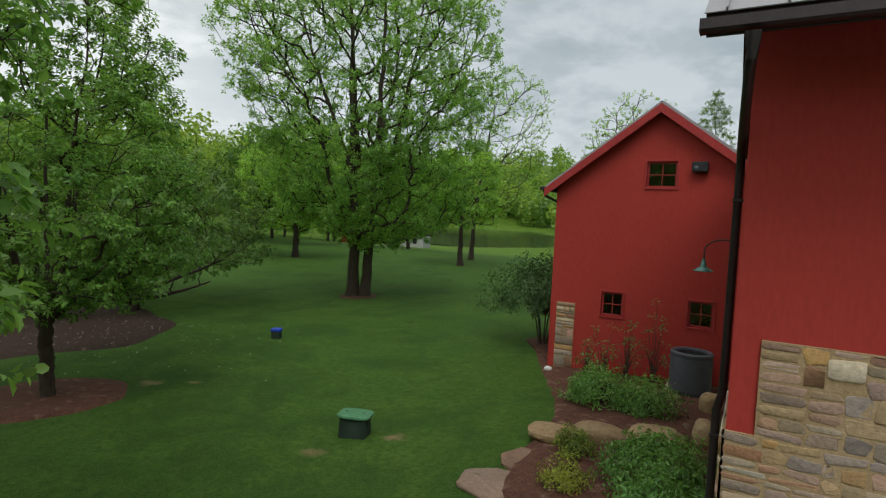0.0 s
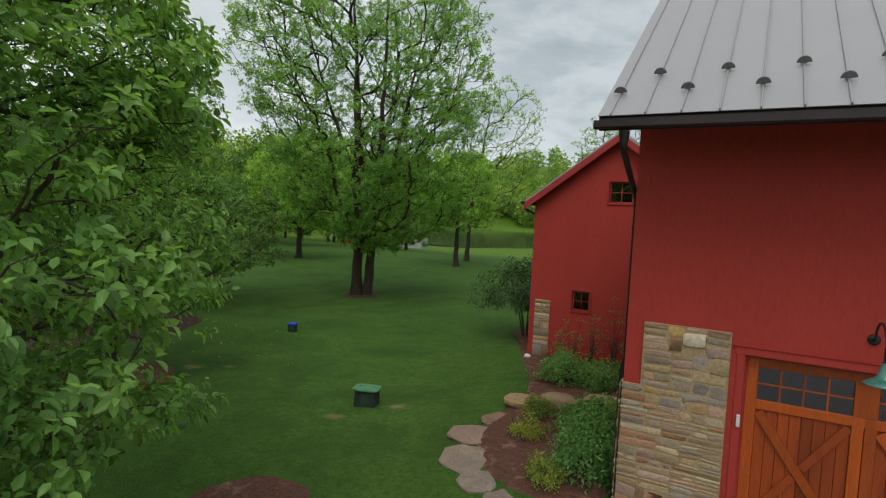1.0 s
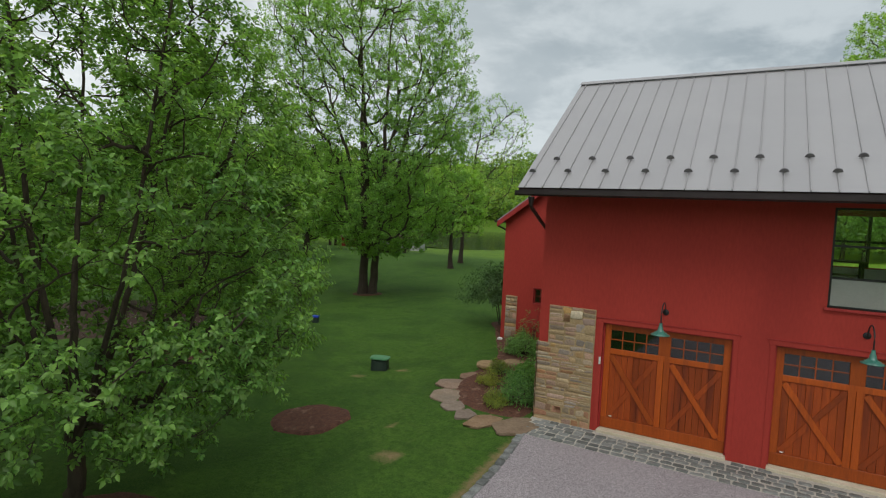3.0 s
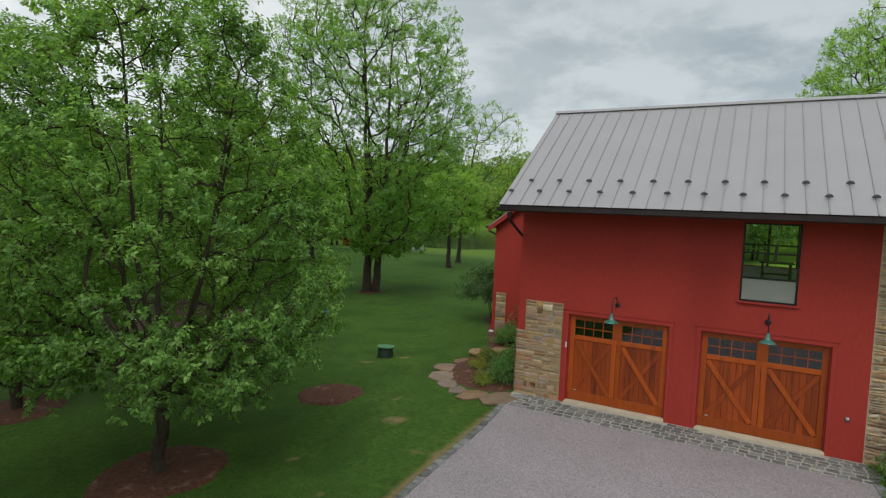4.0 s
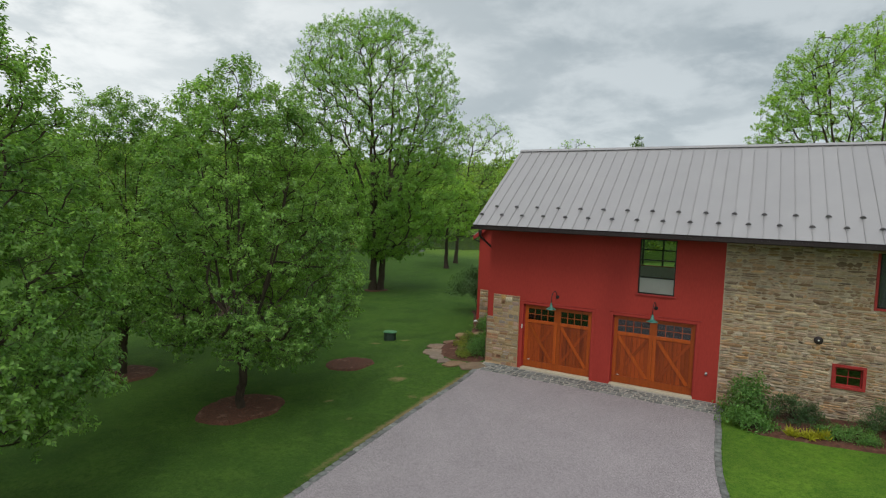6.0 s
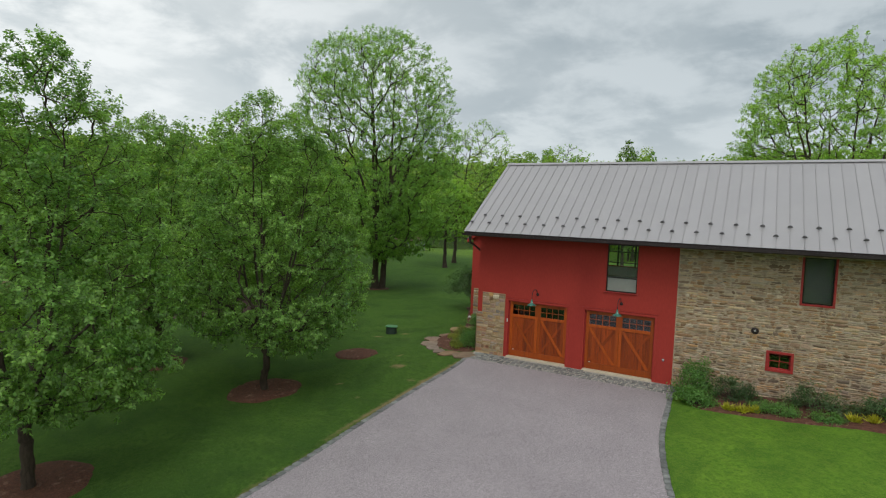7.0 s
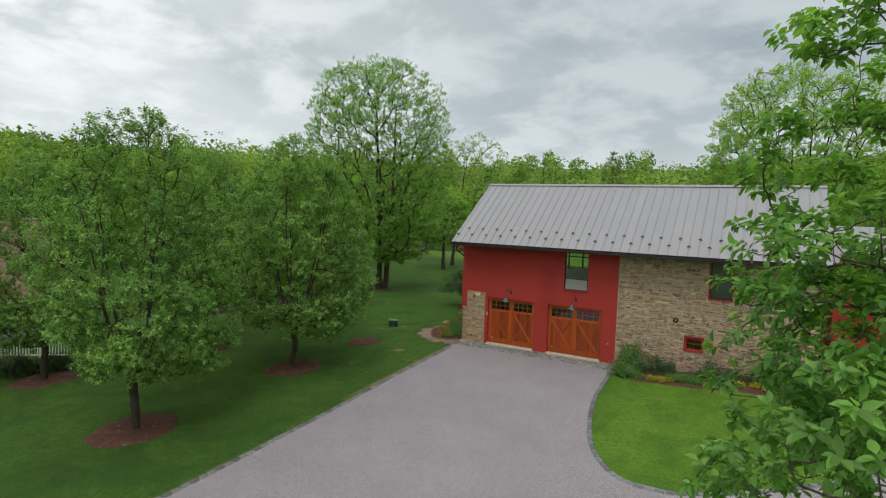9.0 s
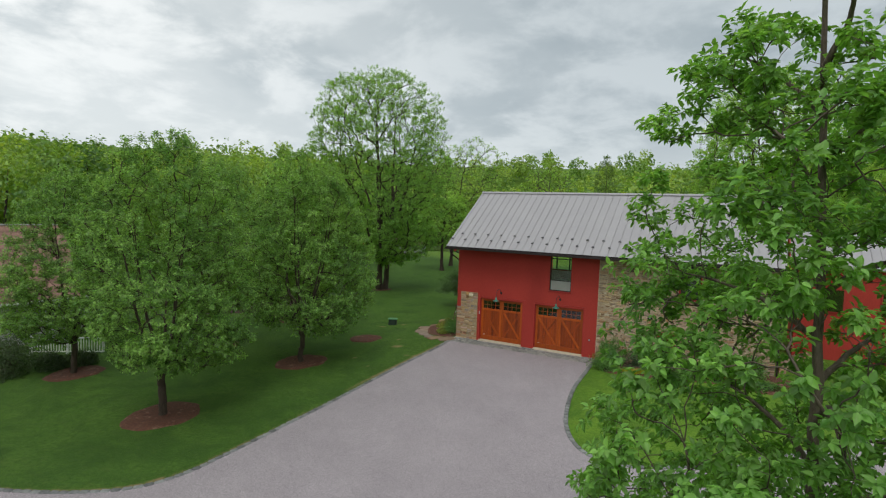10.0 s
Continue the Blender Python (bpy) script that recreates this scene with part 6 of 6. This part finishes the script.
for k in range(16):
    a, p = k * 2.4 + 0.5, bend(*front_axis, 24)[6 + k]
    ln = 2.3 * (1 - 0.035 * k)
    front_stems.append(((tuple(p), (p[0] + ln * 0.5 * math.cos(a), p[1] + ln * 0.5 * math.sin(a), p[2] + 0.7), (p[0] + ln * math.cos(a), p[1] + ln * math.sin(a), p[2] + 0.3 + 0.05 * k)), 0.05, 0.012))
put(tree("front_tree", "large-leaved tree with reaching branches beside the drive", 52, 12.5, 2.4, 3.0, front_stems, 900, 5.0, 11, 0.12, M_FRONT, M_BARKL, start=3.0, wide=0.42, square=0.62, peak=0.3, shell=1.2, lump=1.1, gaps=0.19, patch=3.4, bal=0.12, rise=0.3, tip_r=0.006, reach=0.26, along=0.10, aspect=0.60, hang=0.55, fine=True, twig=0.005, lift=0.6, lean=(0.05, 0.0)), *TF)
put(tree("slender_tree", "tall airy tree with thin new leaves", 61, 21.5, 6.0, 6.2, one_stem(17.5, 0.30, (1.6, 0.9)), 620, 3.4, 9, 0.165, M_OAK, M_BARK, start=4.5, wide=0.5, shell=0.7, rise=1.2, gaps=0.1, reach=0.55, tip_r=0.013, twig=0.010, lean=(2.0, 1.1)), -28.2, 49.6)
put(tree("lawn_tree", "small lawn tree with dark straight trunk", 62, 11.5, 3.4, 4.6, one_stem(9.8, 0.32), 360, 5.5, 11, 0.21, M_OAK, M_BARKD, start=3.2, gaps=0.08, reach=0.6, along=0.25, tip_r=0.014, twig=0.012), -25.4, 41.8)
put(tree("lawn_tree", "bright green rounded tree on the far lawn", 64, 13.0, 1.8, 5.6, one_stem(11, 0.35), 420, 6, 11, 0.25, M_OAK, M_BARKD, start=2.2, gaps=0.05, reach=0.7, along=0.3, tip_r=0.016, twig=0.014), -40.3, 34.5)
put(tree("slender_tree", "slender tree with thin new leaves", 65, 17.2, 6.0, 4.8, one_stem(15, 0.22), 240, 2.4, 9, 0.18, M_OAK, M_BARK, start=4.5, wide=0.5, shell=0.6, rise=1.2, gaps=0.12, reach=0.5, tip_r=0.016, twig=0.012), -11.0, 47.0)
put(tree("cedar_tree", "narrow dark evergreen cedar", 66, 16.6, 2.0, 2.1, one_stem(15.5, 0.25), 330, 6, 11, 0.17, M_DARKLEAF, M_BARKD, start=1.5, wide=0.3, square=1.0, aspect=0.25, reach=0.4, twig=0.010), -4.5, 54.0)

# fallen petals under the spreading tree
rng = np.random.default_rng(88)
pv, pf = [], []
for i in range(300):
    x, y = -20.5 + rng.normal(0, 3.2), 4.5 + rng.normal(0, 2.6)
    z, s, a = gz(x, y) + (0.11 if math.hypot((x + 23.5) / 6.0, (y - 3.4) / 5.2) < 1 else 0.035), rng.uniform(0.010, 0.026), rng.uniform(0, 6.3)
    c, d = math.cos(a) * s, math.sin(a) * s
    k = len(pv)
    pv += [(x + c, y + d, z), (x - d, y + c, z + 0.012), (x - c, y - d, z + 0.004), (x + d, y - c, z + 0.012)]
    pf.append((k, k + 1, k + 2, k + 3))
tagged(new("fallen_petals", raw_mesh("fallen_petals", pv, pf, M_WHITE)), "small white petals fallen on mulch and lawn", "petals", kind="stuff")

# ---- far woods ----
def woods():
    rng = np.random.default_rng(77)
    spots = []
    while len(spots) < 800:
        k = len(spots)
        if k < 130:
            d, a = rng.uniform(62, 120), rng.uniform(radians(70), radians(220))
        elif k < 145:
            d, a = rng.uniform(75, 120), rng.uniform(0, 2 * math.pi)
        elif k < 600:
            d, a = math.sqrt(rng.uniform(105 ** 2, 330 ** 2)), rng.uniform(radians(55), radians(190))
        elif k < 770:
            d, a = rng.uniform(100, 230), rng.uniform(radians(62), radians(118))
        else:
            d, a = rng.uniform(110, 300), rng.uniform(0, 2 * math.pi)
        x, y = -5 + d * math.cos(a), d * math.sin(a)
        if -62 < x < 70 and -70 < y < 66:
            continue
        pu, pw = pond_uv(x, y)
        if pu * pu + pw * pw < 1.3 or (-64 - (y - 60) * 0.4 < x < -8 - (y - 60) * 0.2 and 60 < y < 130):
            continue
        if x > -12 and 0 < y < 95:
            continue
        spots.append((x, y, d))
    for _ in range(210):
        a, k = rng.uniform(0, 2 * math.pi), rng.uniform(1.06, 1.55)
        u, w = 112 * k * math.cos(a), 44 * k * math.sin(a)
        x, y = -104.9 - 0.386 * u + 0.922 * w, 209.6 + 0.922 * u + 0.386 * w
        if y > 125:
            spots.append((x, y, 200))
    for _ in range(75):
        d, a = rng.uniform(140, 270), rng.uniform(radians(60), radians(106))
        spots.append((-5 + d * math.cos(a), d * math.sin(a), d))
    for _ in range(130):
        d, a = rng.uniform(345, 470), rng.uniform(radians(97), radians(150))
        spots.append((-5 + d * math.cos(a), d * math.sin(a), 400))
    for _ in range(120):
        a, k = rng.uniform(-1.1, 2.3), rng.uniform(0.98, 1.2)
        u, w = 112 * k * math.cos(a), 44 * k * math.sin(a)
        spots.append((-104.9 - 0.386 * u + 0.922 * w, 209.6 + 0.922 * u + 0.386 * w, 400))
    for x, y in ((-58, 30), (-62, 42), (-56, 50), (-64, 22), (-60, 12), (-66, 2), (-52, 58), (-46, 64), (-62, -10), (-58, -20), (-64, -30), (-55, 5), (-50, 20)):
        spots.append((x + rng.normal(0, 1.5), y + rng.normal(0, 1.5), 60))
    vs, fs, tint, c = [], [], [], 0
    tp = []
    for x, y, d in spots:
        near = d < 110
        h = rng.uniform(14, 20) * (0.98 if d == 60 else 1.0 if near else 1.2)
        r = rng.uniform(3.6, 5.8)
        az = math.degrees(math.atan2(y + 20, x - 10)) % 360
        seen = 74 < az < 168
        n, pads, L = ((2200, 110, 0.60) if d == 60 else (1008, 84, 0.68) if near else (125, 25, 2.2) if d == 400 else (192, 32, 1.45)) if seen else (100, 20, 1.7)
        gain = lumps(rng, 8, 0.6)
        q = rng.normal(0, 1, (pads, 3)); q /= np.linalg.norm(q, axis=1, keepdims=True)
        pc = q * (gain(q) * rng.uniform(0.3, 1, pads) ** 0.5)[:, None] * [r, r, h * 0.42]
        q, pc = np.repeat(q, n // pads, 0), np.repeat(pc, n // pads, 0)
        p = pc + np.clip(rng.normal(0, 1, pc.shape), -1.5, 1.5) * [0.14 * r + 0.25, 0.14 * r + 0.25, 0.11 * r + 0.2] * (1.0 if near else 1.35)
        p += [x, y, gz(x, y) + h * 0.53]
        v, f = leaf_arrays(rng, p, q * [0.9, 0.9, 0.2], L, L * 0.66, droop=0.45, up=0.2, out=q, face=0.5)
        vs.append(v); fs.append(f + c); c += len(v)
        tint.append(np.full(len(v), rng.choice([0.78, 0.92, 1.02, 1.12, 1.28, 1.42]) * (0.8 if d == 60 else 1.0)))
        if near:
            tp.append(([(x, y, gz(x, y) - 0.2), (x + rng.normal(0, 0.3), y, gz(x, y) + h * 0.4), (x, y + rng.normal(0, 0.4), gz(x, y) + h * 0.8)], [0.28, 0.2, 0.05]))
    w = tagged(new("woodland", raw_mesh("woodland", np.concatenate(vs), np.concatenate(fs), M_WOODS, False, {"tint": np.concatenate(tint)})), "mixed spring woodland round the far lawn", "woods", kind="stuff")
    tagged(new("woodland_trunks", tube_mesh("woodland_trunks", tp, M_BARKD, 6)), "dark trunks of the far woodland", "woods", kind="stuff")


woods()

# ---- neighbouring house ----
house = thing("house", "low house with weathered brown shingle roof", "house", (0, 0, 0))
HX, HY0, HY1, HE, HR = -23.6, -24.0, -9.0, 1.35, 5.9
part("wall", box_bm((HX - 11.5, HY0 + 0.4, -2.2), (HX - 0.6, HY1 - 0.4, HE - 0.05), 0.02), M_PLASTER, house)
hs_ = math.atan2(HR - HE, 6.0)
hl = math.hypot(HR - HE, 6.0)
for s in (0, 1):
    m = Matrix.Translation((HX if s == 0 else HX - 12.0, 0, HE)) @ pose(0, 0, 0, 0, math.degrees(hs_) if s == 0 else -math.degrees(hs_), 0)
    rf = part("roof", box_bm((-hl if s == 0 else 0, HY0, -0.12), (0 if s == 0 else hl, HY1, 0.0), 0, m), M_SHINGLE, house, "weathered brown shingle roof")
    if s == 0:
        for i in range(32):
            x = -0.0 - i * hl / 32
            part("shingle_course", box_bm((x - hl / 32 - 0.03, HY0 - 0.01, 0.004), (x + 0.02, HY1 + 0.01, 0.03), 0.004, m @ pose(x, 0, 0, 0, 2.2, 0) @ pose(-x, 0, 0)), M_SHINGLE, rf)
part("ridge_cap", box_bm((HX - 6.15, HY0, HR - 0.03), (HX - 5.85, HY1, HR + 0.06), 0.02), M_PLASTER, house)
part("gutter", box_bm((HX - 0.02, HY0, HE - 0.14), (HX + 0.1, HY1, HE - 0.03), 0.01), M_WHITE, house)
deck = thing("deck_railing", "white painted deck railing by the house", "railing", (-19.6, -13.2, gz(-19.6, -13.2)), 38)
part("rail", box_bm((-2.0, -0.04, 0.95), (2.0, 0.04, 1.02), 0.008), M_WHITE, deck)
part("rail", box_bm((-2.0, -0.03, 0.12), (2.0, 0.03, 0.18), 0.008), M_WHITE, deck)
for i in range(27):
    part("baluster", box_bm((-1.95 + i * 0.15 - 0.02, -0.02, 0.18), (-1.95 + i * 0.15 + 0.02, 0.02, 0.95)), M_WHITE, deck)
for x in (-2.0, 0.0, 2.0):
    part("post", box_bm((x - 0.06, -0.06, -0.2), (x + 0.06, 0.06, 1.15), 0.01), M_WHITE, deck)
for i, (x, y, rx, h) in enumerate([(-18.0, -17.0, 1.3, 1.6), (-20.2, -16.2, 1.6, 2.4), (-17.2, -15.0, 0.9, 0.9), (-21.2, -18.5, 1.6, 2.6), (-16.4, -14.0, 0.8, 0.8)]):
    bush("shrub", "dark leafy foundation shrub by the house, eave shade in its colour", 170 + i, (x, y, gz(x, y)), rx, rx, h, 150, 24, 0.13, 0.26, M_YEWSHADE)

# red wing beyond the stone end of the barn
rear = thing("red_wing", "red painted wing with a grey metal roof beyond the stone barn", "barn wing")
part("wall", box_bm((17.9, 5.2, -0.3), (26.0, 11.0, 5.6), 0.01), M_RED, rear)
for k, x in enumerate((19.2, 21.6, 24.0)):
    w = part("window", box_bm((x, 5.13, 3.2), (x + 0.9, 5.197, 4.5), 0.008), M_REDTRIM, rear)
    part("pane", box_bm((x + 0.07, 5.118, 3.27), (x + 0.83, 5.128, 4.43)), M_GLASSD, w)
for s in (-1, 1):
    m = Matrix.Translation((0, 8.1, 7.45)) @ pose(0, 0, 0, -s * 29.5 if s == 1 else 29.5, 0, 0)
    bm = bmesh.new()
    y0, y1 = (0, 3.75) if s == 1 else (-3.75, 0)
    box(bm, (17.55, y0, -0.05), (26.3, y1, 0.0), 0.003, m)
    rr = part("roof", bm, M_ROOF, rear, "grey standing seam metal roof")
    for x in np.arange(17.75, 26.2, 0.43):
        part("seam", box_bm((x - 0.008, y0, 0.001), (x + 0.008, y1, 0.035), 0, m), M_ROOF, rr)
    part("rake_board", box_bm((17.5, y0, -0.2), (17.546, y1, 0.02), 0.004, m), M_REDTRIM, rear)
bm = bmesh.new()
gv = [bm.verts.new(c) for c in ((17.92, 5.22, 5.6), (17.92, 10.98, 5.6), (17.92, 8.1, 7.22), (25.98, 5.22, 5.6), (25.98, 10.98, 5.6), (25.98, 8.1, 7.22))]
for f in ((0, 2, 1), (3, 4, 5), (0, 3, 5, 2), (1, 2, 5, 4)):
    bm.faces.new([gv[i] for i in f])
part("gable", bm, M_RED, rear)
low_wall = thing("low_stone_wall", "low curved fieldstone garden wall with pale capping", "garden wall")
cw = [(17.35 + 1.5 * (i / 15) ** 2.2, 0.7 + 4.2 * i / 15) for i in range(16)]
rw = np.random.default_rng(31)
for (xa, ya), (xb, yb) in zip(cw, cw[1:]):
    ang, ln = math.degrees(math.atan2(yb - ya, xb - xa)), math.hypot(xb - xa, yb - ya)
    for k in range(3):
        g = gz(xa, ya)
        part("stone", box_bm((-ln / 2 - 0.01, -0.15, k * 0.13), (ln / 2 - 0.02, 0.15, k * 0.13 + 0.12), 0.02, pose((xa + xb) / 2 + rw.normal(0, 0.01), (ya + yb) / 2, g - 0.02, 0, 0, ang + rw.normal(0, 2))), M_STONE if k < 2 else M_FLAG, low_wall)

# far sheds across the lawn
shed = thing("far_shed", "small far-off red shed under trees", "shed", (-71, 80.0, gz(-71, 80)), 20)
part("wall", box_bm((-1.2, -1.0, -0.2), (1.2, 1.0, 2.0), 0.02), M_RED, shed)
bm = bmesh.new()
for s in (-1, 1):
    box(bm, (-1.4, 0, 0), (1.4, 1.5, 0.08), 0.01, Matrix.Translation((0, 0, 2.7)) @ pose(0, 0, 0, 0, 0, 0 if s == 1 else 180) @ pose(0, 0, 0, -32, 0, 0))
part("roof", bm, M_SHINGLE, shed)

far = thing("far_house", "far pale farmhouse with grey roof beyond the trees", "house", (-62, 88.0, gz(-62, 88)), 15)
part("wall", box_bm((-4, -2.5, -0.3), (4, 2.5, 2.3), 0.02), M_PLASTER, far)
bm = bmesh.new()
for s in (-1, 1):
    box(bm, (-4.3, 0, 0), (4.3, 3.3, 0.1), 0.01, Matrix.Translation((0, 0, 3.9)) @ pose(0, 0, 0, 0, 0, 0 if s == 1 else 180) @ pose(0, 0, 0, -30, 0, 0))
part("roof", bm, M_SHINGLE, far)
for x in (-2.6, -0.6, 1.8):
    part("window", box_bm((x, -2.53, 0.8), (x + 0.8, -2.49, 1.9), 0.01), M_FRAME, far)

# ---- pieces: setts, kerbs, wall stones ----
def stone_mesh(w, h, d, rng, jit=0.022, cham=0.007, lens=0.0):
    """Rough block, front to -y: eight-sided outline with knocked-off corners, slightly domed face."""
    o = []
    for sx, sz in ((-1, -1), (1, -1), (1, 1), (-1, 1)):
        kx, kz = min(w * (0.22 + 0.2 * lens), rng.uniform(0.008, 0.045 + 0.12 * lens)), min(h * (0.3 + 0.16 * lens), rng.uniform(0.006, 0.035 + 0.03 * lens))
        a, b = (sx * (w / 2 - kx), sz * h / 2), (sx * w / 2, sz * (h / 2 - kz))
        o += [b, a] if sx * sz > 0 else [a, b]
    o = [(x + rng.uniform(-jit, jit), z + rng.uniform(-jit, jit) * min(1, h / 0.16)) for x, z in o]
    c = min(cham, w * 0.15, h * 0.18)
    v = [(x, 0.01, z) for x, z in o] + [(x, -d * 0.6, z) for x, z in o]
    v += [(x * (1 - 2 * c / w), -d + rng.uniform(-0.004, 0.004), z * (1 - 2 * c / h)) for x, z in o]
    f = []
    for k in (0, 8):
        for i in range(8):
            f.append((k + i, k + (i + 1) % 8, k + 8 + (i + 1) % 8, k + 8 + i))
    f += [(16, 17, 18, 19), (16, 19, 20, 23), (20, 21, 22, 23)]
    return v, f


def cut(a, b, lo, hi, rng):
    """Random widths between lo and hi that fill a to b."""
    n = max(1, round((b - a) / rng.uniform(lo, hi)))
    w = rng.uniform(0.6, 1.4, n)
    e = a + np.concatenate([[0], np.cumsum(w / w.sum())]) * (b - a)
    return list(zip(e[:-1], e[1:]))


def wall_stones(x0, x1, z0, z1, hmin, hmax, wmin, wmax, seed, holes=(), skip=None):
    """Random rubble: bands, cut into blocks, each cut into a few courses of stones (x, z, w, h, depth)."""
    rng = np.random.default_rng(seed)
    out = []
    for zb0, zb1 in cut(z0, z1, hmax * 1.5, hmax * 2.6, rng):
        for xb0, xb1 in cut(x0, x1, wmax * 0.8, wmax * 1.7, rng):
            for c0, c1 in cut(zb0, zb1, hmin, hmax, rng):
                for s0, s1 in cut(xb0, xb1, wmin, wmax, rng):
                    a, b, c, e = s0, c0, s1 - s0, c1 - c0
                    ok = True
                    for hx0, hx1, hz0, hz1 in holes:
                        if a < hx1 and a + c > hx0 and b < hz1 and b + e > hz0:
                            if a < hx0 and hx0 - a > 0.07:
                                c = hx0 - a
                            elif a + c > hx1 and a + c - hx1 > 0.07:
                                c, a = a + c - hx1, hx1
                            elif b < hz0 and hz0 - b > 0.05:
                                e = hz0 - b
                            elif b + e > hz1 and b + e - hz1 > 0.05:
                                e, b = b + e - hz1, hz1
                            else:
                                ok = False
                    if ok and not (skip and skip(a + c / 2, b + e / 2)):
                        out.append((a + c / 2, b + e / 2, c, e, rng.uniform(0.008, 0.022)))
    return out, rng


def lay_stones(stones, rng, parent, y, name, limit=300, joint=0.016, pick=None, skin=None, lens=0.0, rest=None):
    order = sorted(range(len(stones)), key=lambda i: 0 if pick is None or pick(stones[i]) else 1)
    rest_v, rest_f = [], []
    for k, i in enumerate(order):
        x, z, w, h, d = stones[i]
        v, f = stone_mesh(max(0.03, w - joint), max(0.025, h - joint), d, rng, lens=lens)
        wob = rng.normal(0, 3.0) / max(1, w / 0.25)
        co, si = math.cos(radians(wob)), math.sin(radians(wob))
        v = [(a * co - c * si, b, a * si + c * co) for a, b, c in v]
        if k < limit:
            me = raw_mesh("stone", v, f, skin or M_STONE)
            ob = part(name, me, None, parent)
            ob.location = (x, y, z)
        else:
            rest_f += [tuple(q + len(rest_v) for q in g) for g in f]
            rest_v += [(a + x, b + y, c + z) for a, b, c in v]
    if rest_v:
        part("stonework", raw_mesh("stonework", rest_v, rest_f, rest or M_STONEI), None, parent, kind="stuff")


pillar = part("stone_pier", box_bm((0.0, -0.035, -0.3), (1.15, -0.002, 2.95)), M_MORTAR, barn, "rough fieldstone pier at the barn corner")
part("pier_base", box_bm((BX0 - 0.03, -0.034, -0.3), (-0.001, -0.003, 2.0)), M_MORTAR, barn)
st, rg = wall_stones(0.0, 1.15, 2.0, 2.95, 0.08, 0.19, 0.16, 0.42, 15, holes=[(0.54, 0.83, 2.655, 2.885)])
st += wall_stones(-0.27, 1.15, -0.12, 2.0, 0.06, 0.17, 0.16, 0.50, 5)[0]
st = [(x, z, w, h, d * 0.45) for x, z, w, h, d in st]
lay_stones(st, rg, pillar, -0.034, "stone", joint=0.026, skin=M_STONEP)
v, f = stone_mesh(0.27, 0.20, 0.020, rg, 0.012)
part("stone", raw_mesh("stone", v, f, M_PALEROCK), None, pillar, "pale cream squared stone").location = (0.686, -0.036, 2.77)
side = part("side_stone", box_bm((BX0 - 0.034, -0.034, -0.3), (BX0 - 0.003, 7.58, 2.0)), M_MORTAR, barn)
st, rg = wall_stones(-7.5, 0.03, -0.12, 2.0, 0.10, 0.24, 0.2, 0.55, 6)
sd_stone = []
for x, z, w, h, d in st:
    v, f = stone_mesh(w - 0.016, h - 0.016, d, rg)
    sd_stone.append(([(a + x, b, c + z) for a, b, c in v], f))
sv, sf = [], []
for v, f in sd_stone:
    sf += [tuple(q + len(sv) for q in g) for g in f]
    sv += [(BX0 - 0.033 + b, -a, c) for a, b, c in v]
part("stonework", raw_mesh("stonework", sv, sf, M_STONEI), None, side, kind="stuff")
st, rg = wall_stones(8.49, 17.0, -0.1, 6.34, 0.045, 0.125, 0.12, 0.46, 7, holes=[W2, W3])
lay_stones(st, rg, stone_wall, 0.0, "stone", 300, 0.014, pick=lambda s: s[0] < 11.2, skin=M_STONEW, lens=1.0, rest=M_STONEWI)
wp = part("wing_pier", box_bm((AX0 - 0.03, AY0 - 0.035, -0.4), (AX0 + 0.5, AY0 - 0.002, 1.68)), M_MORTAR, wing, "fieldstone corner pier")
st, rg = wall_stones(AX0 - 0.03, AX0 + 0.5, -0.2, 1.68, 0.09, 0.26, 0.17, 0.5, 9)
lay_stones(st, rg, wp, AY0 - 0.034, "stone", joint=0.026)

# setts before the doors
apron = tagged(new("pavement", raw_mesh("pavement", [(x, y, gz(x, y) + 0.03) for y in (-1.2, -0.8, -0.02) for x in (-0.3, 8.55)], [(0, 1, 3, 2), (2, 3, 5, 4)], M_JOINT)), "granite sett apron before the garage doors", "paving", kind="structure")
rng = np.random.default_rng(12)
sett_meshes = []
for k in range(8):
    v, f = stone_mesh(0.230, 0.170, 0.05, rng, 0.008, 0.012)
    sett_meshes.append(raw_mesh("sett", [(a, c, -b) for a, b, c in v], [q[::-1] for q in f], M_SETT))
for row in range(6):
    y = -1.10 + row * 0.188
    x = -0.24 + (0.13 if row % 2 else 0) + 0.02 * row
    while x < 8.5:
        w = rng.uniform(0.85, 1.25)
        if not (row == 5 and (D1[0] - 0.1 < x < D1[1] + 0.05 or D2[0] - 0.1 < x < D2[1] + 0.05)):
            ob = part("sett", sett_meshes[rng.integers(8)], None, apron)
            ob.matrix_world = pose(x + 0.115 * w, y + rng.normal(0, 0.006), gz(x, y) - 0.012 + rng.uniform(-0.004, 0.006), 0, 0, rng.normal(0, 1.5)) @ Matrix.Diagonal((w, rng.uniform(0.92, 1.03), 1, 1))
        x += 0.220 * w + 0.024
for curve, lab in ((left_c, "line of granite kerb blocks along the lawn"), (right_c, "curved line of granite kerb blocks")):
    kerb = thing("kerb", lab, "kerb", kind="structure")
    base = None
    s = 0
    pts = curve[::1]
    i = 0
    while i + 3 < len(pts) and s < 290:
        a, b = pts[i], pts[i + 3]
        mid = (a + b) / 2
        ang = math.degrees(math.atan2(b[1] - a[1], b[0] - a[0]))
        ob = part("kerb_block", sett_meshes[rng.integers(8)], None, kerb)
        ob.matrix_world = pose(mid[0], mid[1], gz(*mid) + 0.002 + rng.uniform(-0.006, 0.008), 0, 0, ang + rng.normal(0, 2)) @ Matrix.Diagonal((1.22, 1.05, 1, 1))
        i += 3
        s += 1
